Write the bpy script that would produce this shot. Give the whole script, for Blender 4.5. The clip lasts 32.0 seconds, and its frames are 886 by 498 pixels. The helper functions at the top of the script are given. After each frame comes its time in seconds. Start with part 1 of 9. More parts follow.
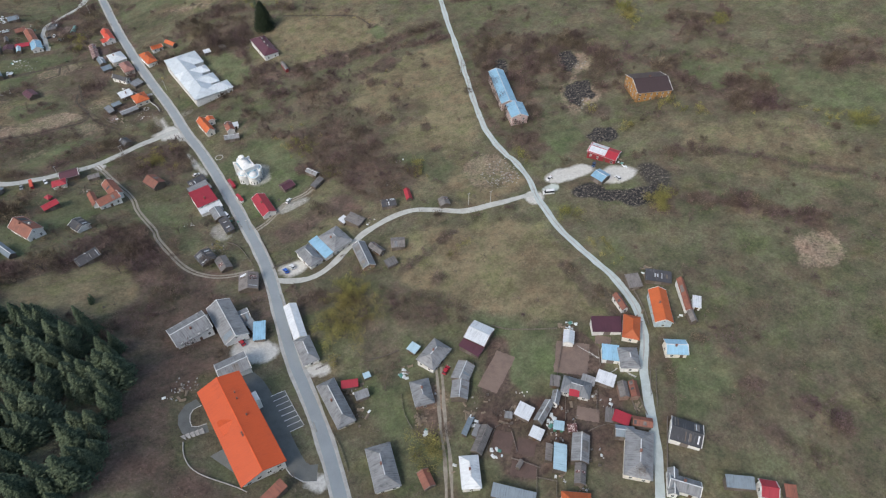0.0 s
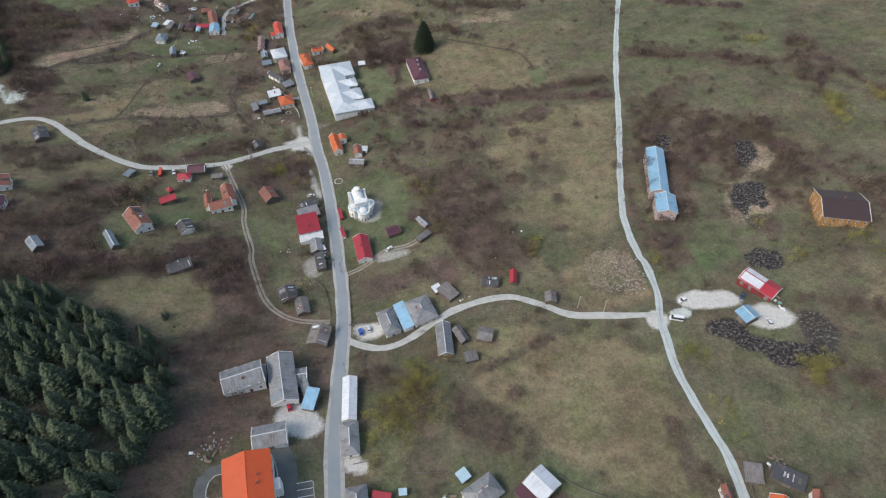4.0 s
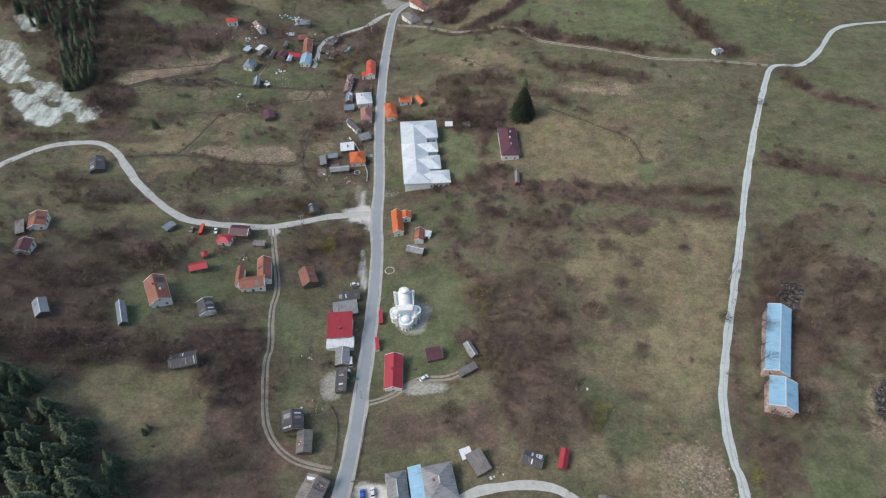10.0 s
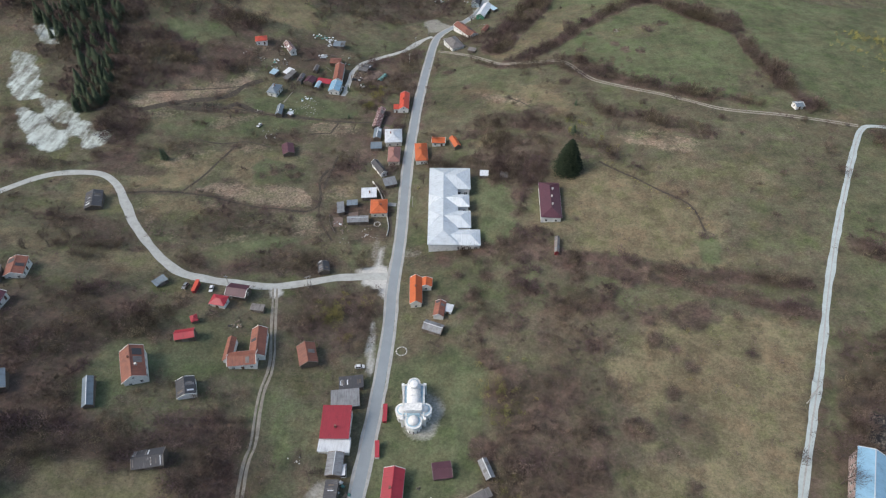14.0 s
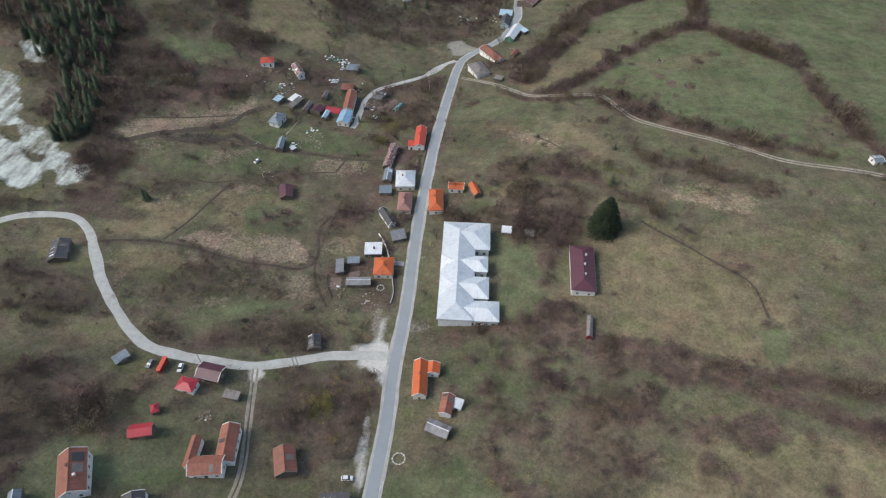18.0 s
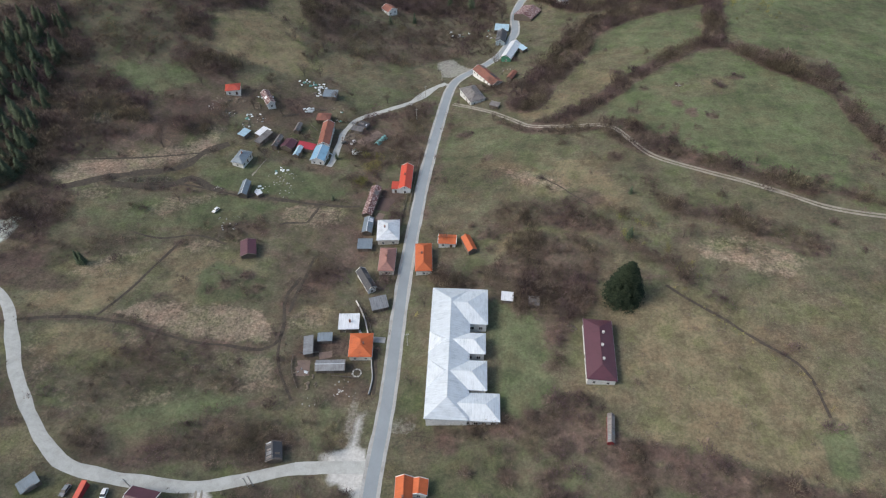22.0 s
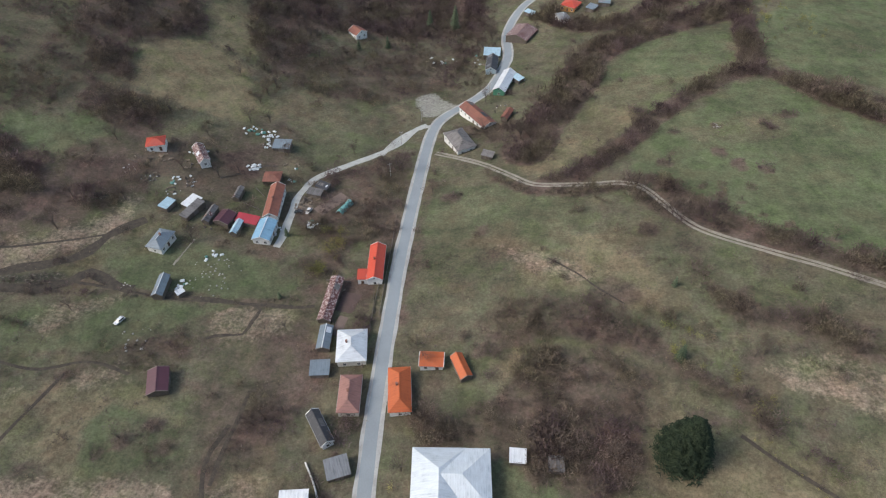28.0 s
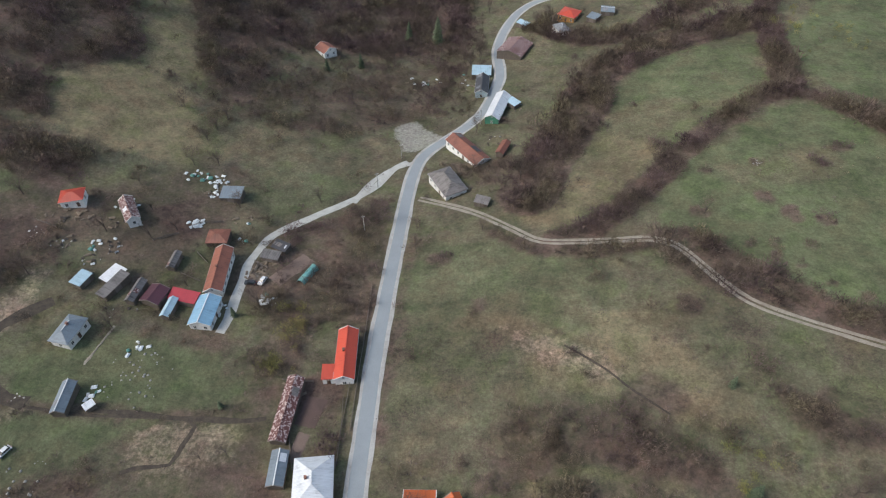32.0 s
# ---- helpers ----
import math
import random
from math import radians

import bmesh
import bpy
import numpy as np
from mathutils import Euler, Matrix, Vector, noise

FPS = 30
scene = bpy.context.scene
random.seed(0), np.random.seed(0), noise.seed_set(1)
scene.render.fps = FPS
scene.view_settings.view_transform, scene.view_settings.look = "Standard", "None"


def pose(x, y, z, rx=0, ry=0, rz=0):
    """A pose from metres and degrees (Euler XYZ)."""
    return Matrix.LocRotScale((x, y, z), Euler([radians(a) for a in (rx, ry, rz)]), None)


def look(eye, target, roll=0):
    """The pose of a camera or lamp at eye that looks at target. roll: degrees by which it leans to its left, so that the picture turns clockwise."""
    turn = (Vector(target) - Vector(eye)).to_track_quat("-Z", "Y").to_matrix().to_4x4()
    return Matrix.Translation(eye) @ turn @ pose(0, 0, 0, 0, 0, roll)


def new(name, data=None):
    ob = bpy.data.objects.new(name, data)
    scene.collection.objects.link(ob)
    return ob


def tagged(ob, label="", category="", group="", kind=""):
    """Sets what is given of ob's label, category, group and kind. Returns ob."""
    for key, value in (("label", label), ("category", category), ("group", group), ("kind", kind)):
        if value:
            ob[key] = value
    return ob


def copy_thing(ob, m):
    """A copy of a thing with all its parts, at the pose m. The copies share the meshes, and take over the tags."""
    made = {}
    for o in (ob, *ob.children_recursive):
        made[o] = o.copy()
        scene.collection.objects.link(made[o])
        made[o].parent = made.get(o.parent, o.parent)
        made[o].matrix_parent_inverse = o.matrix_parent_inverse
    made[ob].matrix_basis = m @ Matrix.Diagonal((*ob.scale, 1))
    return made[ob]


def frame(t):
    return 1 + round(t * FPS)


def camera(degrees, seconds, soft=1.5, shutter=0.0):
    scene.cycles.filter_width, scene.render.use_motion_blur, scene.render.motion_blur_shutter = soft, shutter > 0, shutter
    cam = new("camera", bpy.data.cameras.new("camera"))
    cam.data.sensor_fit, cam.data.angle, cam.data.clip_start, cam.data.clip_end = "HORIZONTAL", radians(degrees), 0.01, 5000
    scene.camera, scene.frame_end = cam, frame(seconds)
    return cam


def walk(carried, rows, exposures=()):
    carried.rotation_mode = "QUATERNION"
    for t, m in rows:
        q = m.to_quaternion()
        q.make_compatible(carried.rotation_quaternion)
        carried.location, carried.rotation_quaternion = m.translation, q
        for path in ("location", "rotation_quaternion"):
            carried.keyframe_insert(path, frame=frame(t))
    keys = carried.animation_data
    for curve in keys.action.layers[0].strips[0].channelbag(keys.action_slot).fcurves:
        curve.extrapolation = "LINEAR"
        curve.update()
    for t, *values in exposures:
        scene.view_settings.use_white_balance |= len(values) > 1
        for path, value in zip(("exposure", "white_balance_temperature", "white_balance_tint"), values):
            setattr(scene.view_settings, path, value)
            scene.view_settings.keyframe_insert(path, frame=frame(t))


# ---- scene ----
# ---- camera ----
cam = camera(70.87, 32.0, 1.2)
PATH = [
    (0, (-56.48, -27.30, 201.77), (-21.751, 29.624, 127.239), 0.20),
    (0.5, (-51.53, -22.67, 201.73), (-19.021, 35.534, 127.195), 0.19),
    (1, (-46.68, -17.84, 201.77), (-16.332, 41.496, 127.212), 0.16),
    (1.5, (-41.93, -12.87, 201.75), (-14.076, 47.664, 127.190), 0.13),
    (2, (-37.41, -7.77, 201.76), (-12.044, 53.823, 127.174), 0.10),
    (2.5, (-32.90, -2.68, 201.81), (-10.032, 59.885, 127.232), 0.02),
    (3, (-28.65, 2.38, 201.63), (-8.101, 65.822, 127.115), -0.01),
    (3.5, (-24.82, 7.62, 201.34), (-7.038, 71.974, 126.889), -0.04),
    (4, (-21.46, 12.93, 201.07), (-6.714, 78.168, 126.727), 0.04),
    (4.5, (-18.37, 18.32, 200.78), (-6.592, 84.257, 126.521), 0.12),
    (6.5, (-6.98, 41.26, 200.00), (-4.484, 108.490, 126.016), 0.19),
    (7, (-4.43, 47.34, 199.93), (-3.865, 114.633, 125.968), 0.22),
    (7.5, (-2.14, 53.57, 199.86), (-2.195, 120.885, 125.912), 0.13),
    (8, (-0.00, 60.00, 200.00), (0.012, 127.268, 126.007), 0.10),
    (8.5, (1.82, 66.43, 200.01), (1.900, 133.697, 126.009), 0.08),
    (9, (3.32, 72.94, 199.63), (3.405, 140.213, 125.639), 0.09),
    (9.5, (4.70, 79.42, 199.00), (4.739, 146.721, 125.035), 0.09),
    (10, (5.92, 85.67, 198.33), (5.773, 153.037, 124.431), 0.10),
    (10.5, (6.81, 92.29, 197.67), (6.348, 159.668, 123.780), 0.16),
    (11, (7.70, 98.96, 196.99), (6.414, 166.351, 123.128), 0.17),
    (11.5, (8.55, 105.62, 196.28), (6.070, 173.009, 122.434), 0.15),
    (12, (9.23, 112.33, 195.53), (5.892, 179.693, 121.695), 0.15),
    (12.5, (9.43, 118.99, 194.38), (5.370, 186.373, 120.602), 0.24),
    (13, (9.57, 125.55, 193.03), (4.767, 192.964, 119.333), 0.29),
    (13.5, (9.88, 132.29, 191.66), (4.390, 199.676, 117.981), 0.26),
    (14, (10.15, 139.10, 190.00), (4.027, 206.487, 116.373), 0.25),
    (14.5, (10.09, 145.78, 188.45), (3.136, 213.140, 114.868), 0.29),
    (16.5, (9.29, 172.28, 182.67), (0.219, 239.548, 109.234), 0.32),
    (17, (9.02, 179.01, 181.15), (-0.280, 246.270, 107.734), 0.26),
    (17.5, (8.72, 185.77, 179.38), (-0.766, 253.034, 106.001), 0.22),
    (18, (8.27, 192.58, 177.64), (-1.361, 259.821, 104.253), 0.17),
    (18.5, (7.66, 199.27, 175.93), (-2.038, 266.523, 102.565), 0.19),
    (19, (7.11, 206.01, 174.02), (-2.681, 273.267, 100.665), 0.15),
    (19.5, (6.75, 212.68, 172.21), (-3.064, 279.956, 98.876), 0.10),
    (20, (6.25, 219.47, 170.45), (-3.325, 286.781, 97.116), 0.07),
    (20.5, (5.78, 226.11, 168.77), (-3.032, 293.477, 95.388), -0.03),
    (21, (5.20, 232.68, 167.00), (-3.579, 300.022, 93.599), -0.04),
    (21.5, (4.30, 239.29, 164.97), (-4.565, 306.631, 91.578), -0.02),
    (22, (3.77, 245.93, 162.69), (-5.230, 313.278, 89.318), -0.04),
    (22.5, (3.39, 252.65, 160.14), (-5.820, 320.060, 86.849), -0.15),
    (23, (2.78, 259.37, 157.59), (-6.498, 326.824, 84.355), -0.17),
    (23.5, (2.14, 265.99, 155.31), (-7.216, 333.456, 82.091), -0.18),
    (24, (1.51, 272.61, 152.97), (-7.911, 340.087, 79.766), -0.18),
    (24.5, (0.75, 279.20, 150.71), (-8.689, 346.711, 77.543), -0.20),
    (25, (0.05, 285.89, 148.67), (-9.404, 353.399, 75.510), -0.22),
    (25.5, (-0.65, 292.56, 146.57), (-10.111, 360.105, 73.446), -0.21),
    (27.5, (-3.19, 319.31, 137.59), (-11.519, 387.068, 64.517), -0.31),
    (28, (-4.00, 326.08, 135.10), (-11.224, 393.969, 62.031), -0.38),
    (28.5, (-4.91, 332.91, 132.64), (-11.512, 400.853, 59.561), -0.28),
    (29, (-5.91, 339.66, 130.04), (-12.559, 407.648, 57.009), -0.29),
    (29.5, (-6.70, 346.36, 127.46), (-13.226, 414.390, 54.459), -0.24),
    (30, (-7.28, 353.08, 124.98), (-13.541, 421.162, 52.000), -0.27),
    (30.5, (-7.83, 359.92, 122.44), (-13.595, 428.022, 49.441), -0.29),
    (31, (-8.52, 366.69, 119.99), (-14.134, 434.828, 47.004), -0.28),
    (31.5, (-9.12, 373.53, 117.46), (-14.616, 441.694, 44.501), -0.29),
    (32, (-9.58, 380.40, 114.82), (-14.581, 448.631, 41.890), -0.29),
]
walk(cam, [(t, look(eye, target, roll)) for t, eye, target, roll in PATH])

# ---- light: a bright overcast spring sky ----
world = bpy.data.worlds.new("world")
scene.world = world
world.use_nodes = True
wn = world.node_tree.nodes
sky = wn.new("ShaderNodeTexSky")
sky.sky_type = "NISHITA"
sky.sun_disc = False
SUN_EL, SUN_AZ = 44, 252
sky.sun_elevation, sky.sun_rotation = radians(SUN_EL), radians(SUN_AZ)
sky.air_density, sky.dust_density, sky.ozone_density = 1.4, 3.0, 1.0
bg = wn["Background"]
bg.inputs["Strength"].default_value = 0.15
world.node_tree.links.new(sky.outputs[0], bg.inputs["Color"])
sun = new("sun", bpy.data.lights.new("sun", "SUN"))
sun.data.energy, sun.data.angle, sun.data.color = 1.75, radians(22), (1.0, 0.97, 0.93)
saz, sel = radians(SUN_AZ), radians(SUN_EL)
sun.matrix_world = look((0, 0, 0), (-math.sin(saz) * math.cos(sel), -math.cos(saz) * math.cos(sel), -math.sin(sel)))
sun.location = (0, 0, 500)
scene.view_settings.exposure = 0.23


# ---- materials ----
def nodes_of(name):
    m = bpy.data.materials.new(name)
    m.use_nodes = True
    t = m.node_tree
    return m, t, t.nodes["Principled BSDF"]


def ramp(t, fac, stops):
    r = t.nodes.new("ShaderNodeValToRGB")
    els = r.color_ramp.elements
    while len(els) < len(stops):
        els.new(0.5)
    for e, (p, c) in zip(els, stops):
        e.position, e.color = p, (*c, 1)
    t.links.new(fac, r.inputs[0])
    return r.outputs[0]


def tex_noise(t, coord, scale, detail=4, rough=0.6, stretch=None):
    n = t.nodes.new("ShaderNodeTexNoise")
    n.inputs["Scale"].default_value, n.inputs["Detail"].default_value = scale, detail
    n.inputs["Roughness"].default_value = rough
    if stretch:
        mp = t.nodes.new("ShaderNodeMapping")
        mp.inputs["Scale"].default_value = stretch
        t.links.new(coord, mp.inputs[0])
        coord = mp.outputs[0]
    t.links.new(coord, n.inputs["Vector"])
    return n.outputs["Fac"]


def mix(t, fac, a, b, mode="MIX"):
    m = t.nodes.new("ShaderNodeMix")
    m.data_type, m.blend_type = "RGBA", mode
    for sock, v in ((m.inputs[0], fac), (m.inputs[6], a), (m.inputs[7], b)):
        if isinstance(v, (int, float)):
            sock.default_value = v
        elif isinstance(v, tuple):
            sock.default_value = (*v, 1)
        else:
            t.links.new(v, sock)
    return m.outputs[2]


def bump(t, p, height, strength, dist=0.1):
    b = t.nodes.new("ShaderNodeBump")
    b.inputs["Strength"].default_value, b.inputs["Distance"].default_value = strength, dist
    t.links.new(height, b.inputs["Height"])
    t.links.new(b.outputs[0], p.inputs["Normal"])


def math_node(t, op, a, b=0.0, clamp=False):
    m = t.nodes.new("ShaderNodeMath")
    m.operation, m.use_clamp = op, clamp
    for sock, v in ((m.inputs[0], a), (m.inputs[1], b)):
        if isinstance(v, (int, float)):
            sock.default_value = v
        else:
            t.links.new(v, sock)
    return m.outputs[0]


def shade(c, k):
    return tuple(min(1, v * k) for v in c)


def plain(name, c, rough=0.7, metal=0.0, scale=1.2, spread=0.35, grain=12.0, grainy=0.25):
    """Paint, plaster, wood and the like: stains and grain over one colour, a little different on each object."""
    m, t, p = nodes_of(name)
    co = t.nodes.new("ShaderNodeTexCoord").outputs["Object"]
    big = ramp(t, tex_noise(t, co, scale), [(0.3, shade(c, 1 - spread)), (0.65, shade(c, 1 + spread * 0.3))])
    fine = tex_noise(t, co, grain, 3)
    col = mix(t, grainy, big, ramp(t, fine, [(0.3, shade(c, 0.55)), (0.7, shade(c, 1.25))]))
    info = t.nodes.new("ShaderNodeObjectInfo")
    tone = ramp(t, info.outputs["Random"], [(0, (0.88, 0.88, 0.88)), (1, (1.1, 1.1, 1.1))])
    col = mix(t, 1.0, col, tone, "MULTIPLY")
    t.links.new(col, p.inputs["Base Color"])
    p.inputs["Roughness"].default_value, p.inputs["Metallic"].default_value = rough, metal
    bump(t, p, fine, 0.25, 0.05)
    return m


def roofing(name, c, old, rough=0.6, metal=0.0, rib=0.9, wear=0.5):
    """Roof covering: ribs or courses down the slope, streaks that run with the water, patches of age."""
    m, t, p = nodes_of(name)
    co = t.nodes.new("ShaderNodeTexCoord").outputs["Object"]
    info = t.nodes.new("ShaderNodeObjectInfo")
    off = t.nodes.new("ShaderNodeVectorMath")
    off.operation = "ADD"
    t.links.new(co, off.inputs[0])
    t.links.new(math_node(t, "MULTIPLY", info.outputs["Random"], 57.0), off.inputs[1])
    v = off.outputs[0]
    streak = tex_noise(t, v, 1.0, 5, 0.7, (2.6, 0.22, 0.22))
    patch = tex_noise(t, v, 0.35, 4, 0.6)
    both = math_node(t, "ADD", math_node(t, "MULTIPLY", streak, 0.6), math_node(t, "MULTIPLY", patch, 0.4))
    col = ramp(t, both, [(0.38 - 0.08 * (1 - wear), old), (0.5 - 0.08 * (1 - wear), c), (0.64, shade(c, 1 + 0.55 * wear))])
    wave = t.nodes.new("ShaderNodeTexWave")
    wave.bands_direction = "X"
    wave.inputs["Scale"].default_value = rib
    wave.inputs["Distortion"].default_value = 0.4
    t.links.new(co, wave.inputs["Vector"])
    col = mix(t, 0.22, col, mix(t, wave.outputs["Fac"], shade(c, 0.55), shade(c, 1.2)))
    tone = ramp(t, info.outputs["Random"], [(0, (0.8, 0.82, 0.84)), (1, (1.12, 1.1, 1.08))])
    col = mix(t, 1.0, col, tone, "MULTIPLY")
    t.links.new(col, p.inputs["Base Color"])
    p.inputs["Roughness"].default_value, p.inputs["Metallic"].default_value = rough, metal
    bump(t, p, wave.outputs["Fac"], 0.35, 0.06)
    return m


ROOF = {
    "grey": roofing("grey_roofing", (0.19, 0.198, 0.21), (0.07, 0.072, 0.078), wear=0.8),
    "weathered": roofing("weathered_roofing", (0.16, 0.148, 0.142), (0.05, 0.043, 0.04), wear=0.9, rib=0.6),
    "dark": roofing("tarred_roofing", (0.05, 0.05, 0.056), (0.19, 0.19, 0.2), wear=0.5, rib=0.5),
    "bluegrey": roofing("blue_grey_roofing", (0.16, 0.2, 0.235), (0.08, 0.095, 0.11), wear=0.5),
    "orange": roofing("orange_tiles", (0.46, 0.105, 0.03), (0.24, 0.06, 0.025), wear=0.4),
    "red": roofing("red_sheet_roofing", (0.47, 0.065, 0.035), (0.3, 0.045, 0.03), 0.45, wear=0.25),
    "crimson": roofing("crimson_sheet_roofing", (0.33, 0.026, 0.04), (0.19, 0.02, 0.026), 0.45, wear=0.35),
    "terracotta": roofing("old_terracotta_tiles", (0.235, 0.088, 0.058), (0.12, 0.055, 0.043), wear=0.7),
    "maroon": roofing("maroon_sheet_roofing", (0.085, 0.03, 0.042), (0.05, 0.02, 0.026), 0.45, wear=0.4),
    "pink": roofing("faded_pink_tiles", (0.3, 0.15, 0.125), (0.17, 0.08, 0.07), wear=0.6),
    "blue": roofing("blue_sheet_roofing", (0.24, 0.42, 0.56), (0.12, 0.2, 0.28), 0.42, wear=0.45),
    "paleblue": roofing("pale_blue_sheet_roofing", (0.34, 0.48, 0.56), (0.17, 0.24, 0.3), 0.42, wear=0.4),
    "brownsheet": roofing("dark_brown_sheet_roofing", (0.05, 0.031, 0.03), (0.075, 0.05, 0.046), 0.5, wear=0.4),
    "zinc": roofing("bare_zinc_roofing", (0.6, 0.63, 0.66), (0.29, 0.32, 0.36), 0.38, 0.15, wear=0.45),
    "white": roofing("white_membrane_roofing", (0.6, 0.62, 0.64), (0.36, 0.38, 0.41), 0.45, wear=0.45),
    "schoolzinc": roofing("galvanised_roofing", (0.6, 0.645, 0.68), (0.36, 0.43, 0.48), 0.4, 0.1, wear=0.45, rib=1.6),
    "bright": roofing("bright_orange_red_tiles", (0.62, 0.095, 0.022), (0.45, 0.07, 0.022), 0.55, wear=0.2, rib=1.4),
}


def flecked(name, c, bare):
    """Old painted sheets with bare flecks where the paint has gone."""
    m, t, p = nodes_of(name)
    co = t.nodes.new("ShaderNodeTexCoord").outputs["Object"]
    col = ramp(t, tex_noise(t, co, 1.5, 4, 0.65), [(0.44, shade(c, 0.7)), (0.52, c), (0.56, bare), (0.7, shade(bare, 1.2))])
    t.links.new(col, p.inputs["Base Color"])
    p.inputs["Roughness"].default_value = 0.6
    return m


ROOF["rust"] = flecked("flecked_maroon_roofing", (0.14, 0.05, 0.045), (0.44, 0.37, 0.35))
WALL = {
    "white": plain("white_plaster", (0.8, 0.8, 0.78), spread=0.2, grainy=0.15),
    "cream": plain("cream_plaster", (0.78, 0.74, 0.66), spread=0.25, grainy=0.15),
    "wood": plain("grey_boards", (0.14, 0.115, 0.095), 0.85),
    "brick": plain("bare_brick", (0.3, 0.2, 0.16), 0.85),
    "paleblue_wall": plain("pale_blue_plaster", (0.45, 0.55, 0.6)),
    "pink_wall": plain("pink_plaster", (0.55, 0.42, 0.4)),
    "green_wall": plain("green_painted_boards", (0.07, 0.24, 0.16)),
    "ochre_wall": plain("ochre_timber", (0.46, 0.24, 0.08)),
    "crimson_wall": plain("red_painted_boards", (0.26, 0.03, 0.04)),
}
WALL_WORDS = {"white": "white plastered", "cream": "cream plastered", "wood": "grey board", "brick": "bare brick", "paleblue_wall": "pale blue", "pink_wall": "faded pink", "green_wall": "green painted", "ochre_wall": "ochre timber", "crimson_wall": "red painted"}
ROOF_WORDS = {"grey": "grey fibre-cement", "weathered": "weathered grey-brown", "dark": "dark tarred", "bluegrey": "blue-grey sheet", "orange": "orange tiled", "red": "bright red sheet", "crimson": "crimson sheet", "terracotta": "old terracotta tiled", "maroon": "dark maroon sheet", "pink": "faded pink tiled", "blue": "blue sheet", "paleblue": "pale blue sheet", "zinc": "shiny zinc", "brownsheet": "dark brown sheet", "rust": "rust-flecked sheet", "white": "white", "schoolzinc": "streaked galvanised", "bright": "bright orange-red tiled"}
M_TRIM = plain("white_trim", (0.72, 0.72, 0.7), 0.5)
M_BRICK = plain("chimney_brick", (0.26, 0.13, 0.1), 0.9)
M_PALE = plain("pale_render", (0.62, 0.6, 0.56), 0.9)
M_DOOR = plain("brown_door_paint", (0.12, 0.07, 0.045), 0.5)
M_STEEL = plain("galvanised_steel", (0.42, 0.43, 0.44), 0.4, 0.6)
M_POLE = plain("concrete_pole", (0.42, 0.41, 0.38), 0.9)
M_BOARD = plain("old_fence_boards", (0.2, 0.17, 0.15), 0.9)
M_TYRE = plain("tyre_rubber", (0.02, 0.02, 0.021), 0.85)
M_RIM = plain("wheel_rim", (0.4, 0.4, 0.41), 0.35, 0.8)
M_LAMP = plain("lamp_lens", (0.7, 0.7, 0.68), 0.15)
M_TAIL = plain("tail_lens", (0.35, 0.02, 0.02), 0.2)
M_LOG = plain("cut_timber", (0.25, 0.2, 0.15), 0.9)
M_GREENFILM = plain("green_plastic_film", (0.1, 0.27, 0.23), 0.35)
M_WHITEFILM = plain("white_plastic_sheet", (0.7, 0.74, 0.75), 0.4)
M_TURQUOISE = plain("turquoise_film", (0.2, 0.5, 0.48), 0.35)
M_STONE = plain("grey_stone", (0.33, 0.32, 0.3), 0.95)
M_CURB = plain("concrete_kerb", (0.5, 0.5, 0.48), 0.9)
M_LINE = plain("white_road_paint", (0.75, 0.75, 0.73), 0.7)
M_SLAB = plain("concrete_slab", (0.36, 0.36, 0.35), 0.9, scale=0.4, spread=0.5)


def glass_mat():
    m, t, p = nodes_of("dark_window_glass")
    p.inputs["Base Color"].default_value = (0.03, 0.035, 0.04, 1)
    p.inputs["Roughness"].default_value = 0.08
    return m


M_GLASS = glass_mat()


def paint_mat(name, c):
    m, t, p = nodes_of(name)
    co = t.nodes.new("ShaderNodeTexCoord").outputs["Object"]
    col = ramp(t, tex_noise(t, co, 3.0), [(0.3, shade(c, 0.8)), (0.7, c)])
    t.links.new(col, p.inputs["Base Color"])
    p.inputs["Roughness"].default_value = 0.28
    p.inputs["Coat Weight"].default_value = 0.5
    return m


PAINT = {"red": paint_mat("red_car_paint", (0.42, 0.015, 0.03)), "blue": paint_mat("blue_car_paint", (0.03, 0.12, 0.5)), "white": paint_mat("white_car_paint", (0.75, 0.76, 0.77)), "darkblue": paint_mat("navy_car_paint", (0.02, 0.05, 0.12)), "grey": paint_mat("grey_car_paint", (0.22, 0.23, 0.24)), "dark": paint_mat("black_car_paint", (0.025, 0.027, 0.03))}


def gravel_mat(name, c, dark, scale=0.25):
    m, t, p = nodes_of(name)
    co = t.nodes.new("ShaderNodeTexCoord").outputs["Object"]
    big = tex_noise(t, co, scale, 6, 0.65)
    fine = tex_noise(t, co, 4.0, 3)
    col = mix(t, 0.35, ramp(t, big, [(0.3, dark), (0.62, c)]), ramp(t, fine, [(0.3, shade(dark, 0.8)), (0.7, shade(c, 1.1))]))
    t.links.new(col, p.inputs["Base Color"])
    p.inputs["Roughness"].default_value = 0.95
    bump(t, p, fine, 0.4, 0.1)
    return m


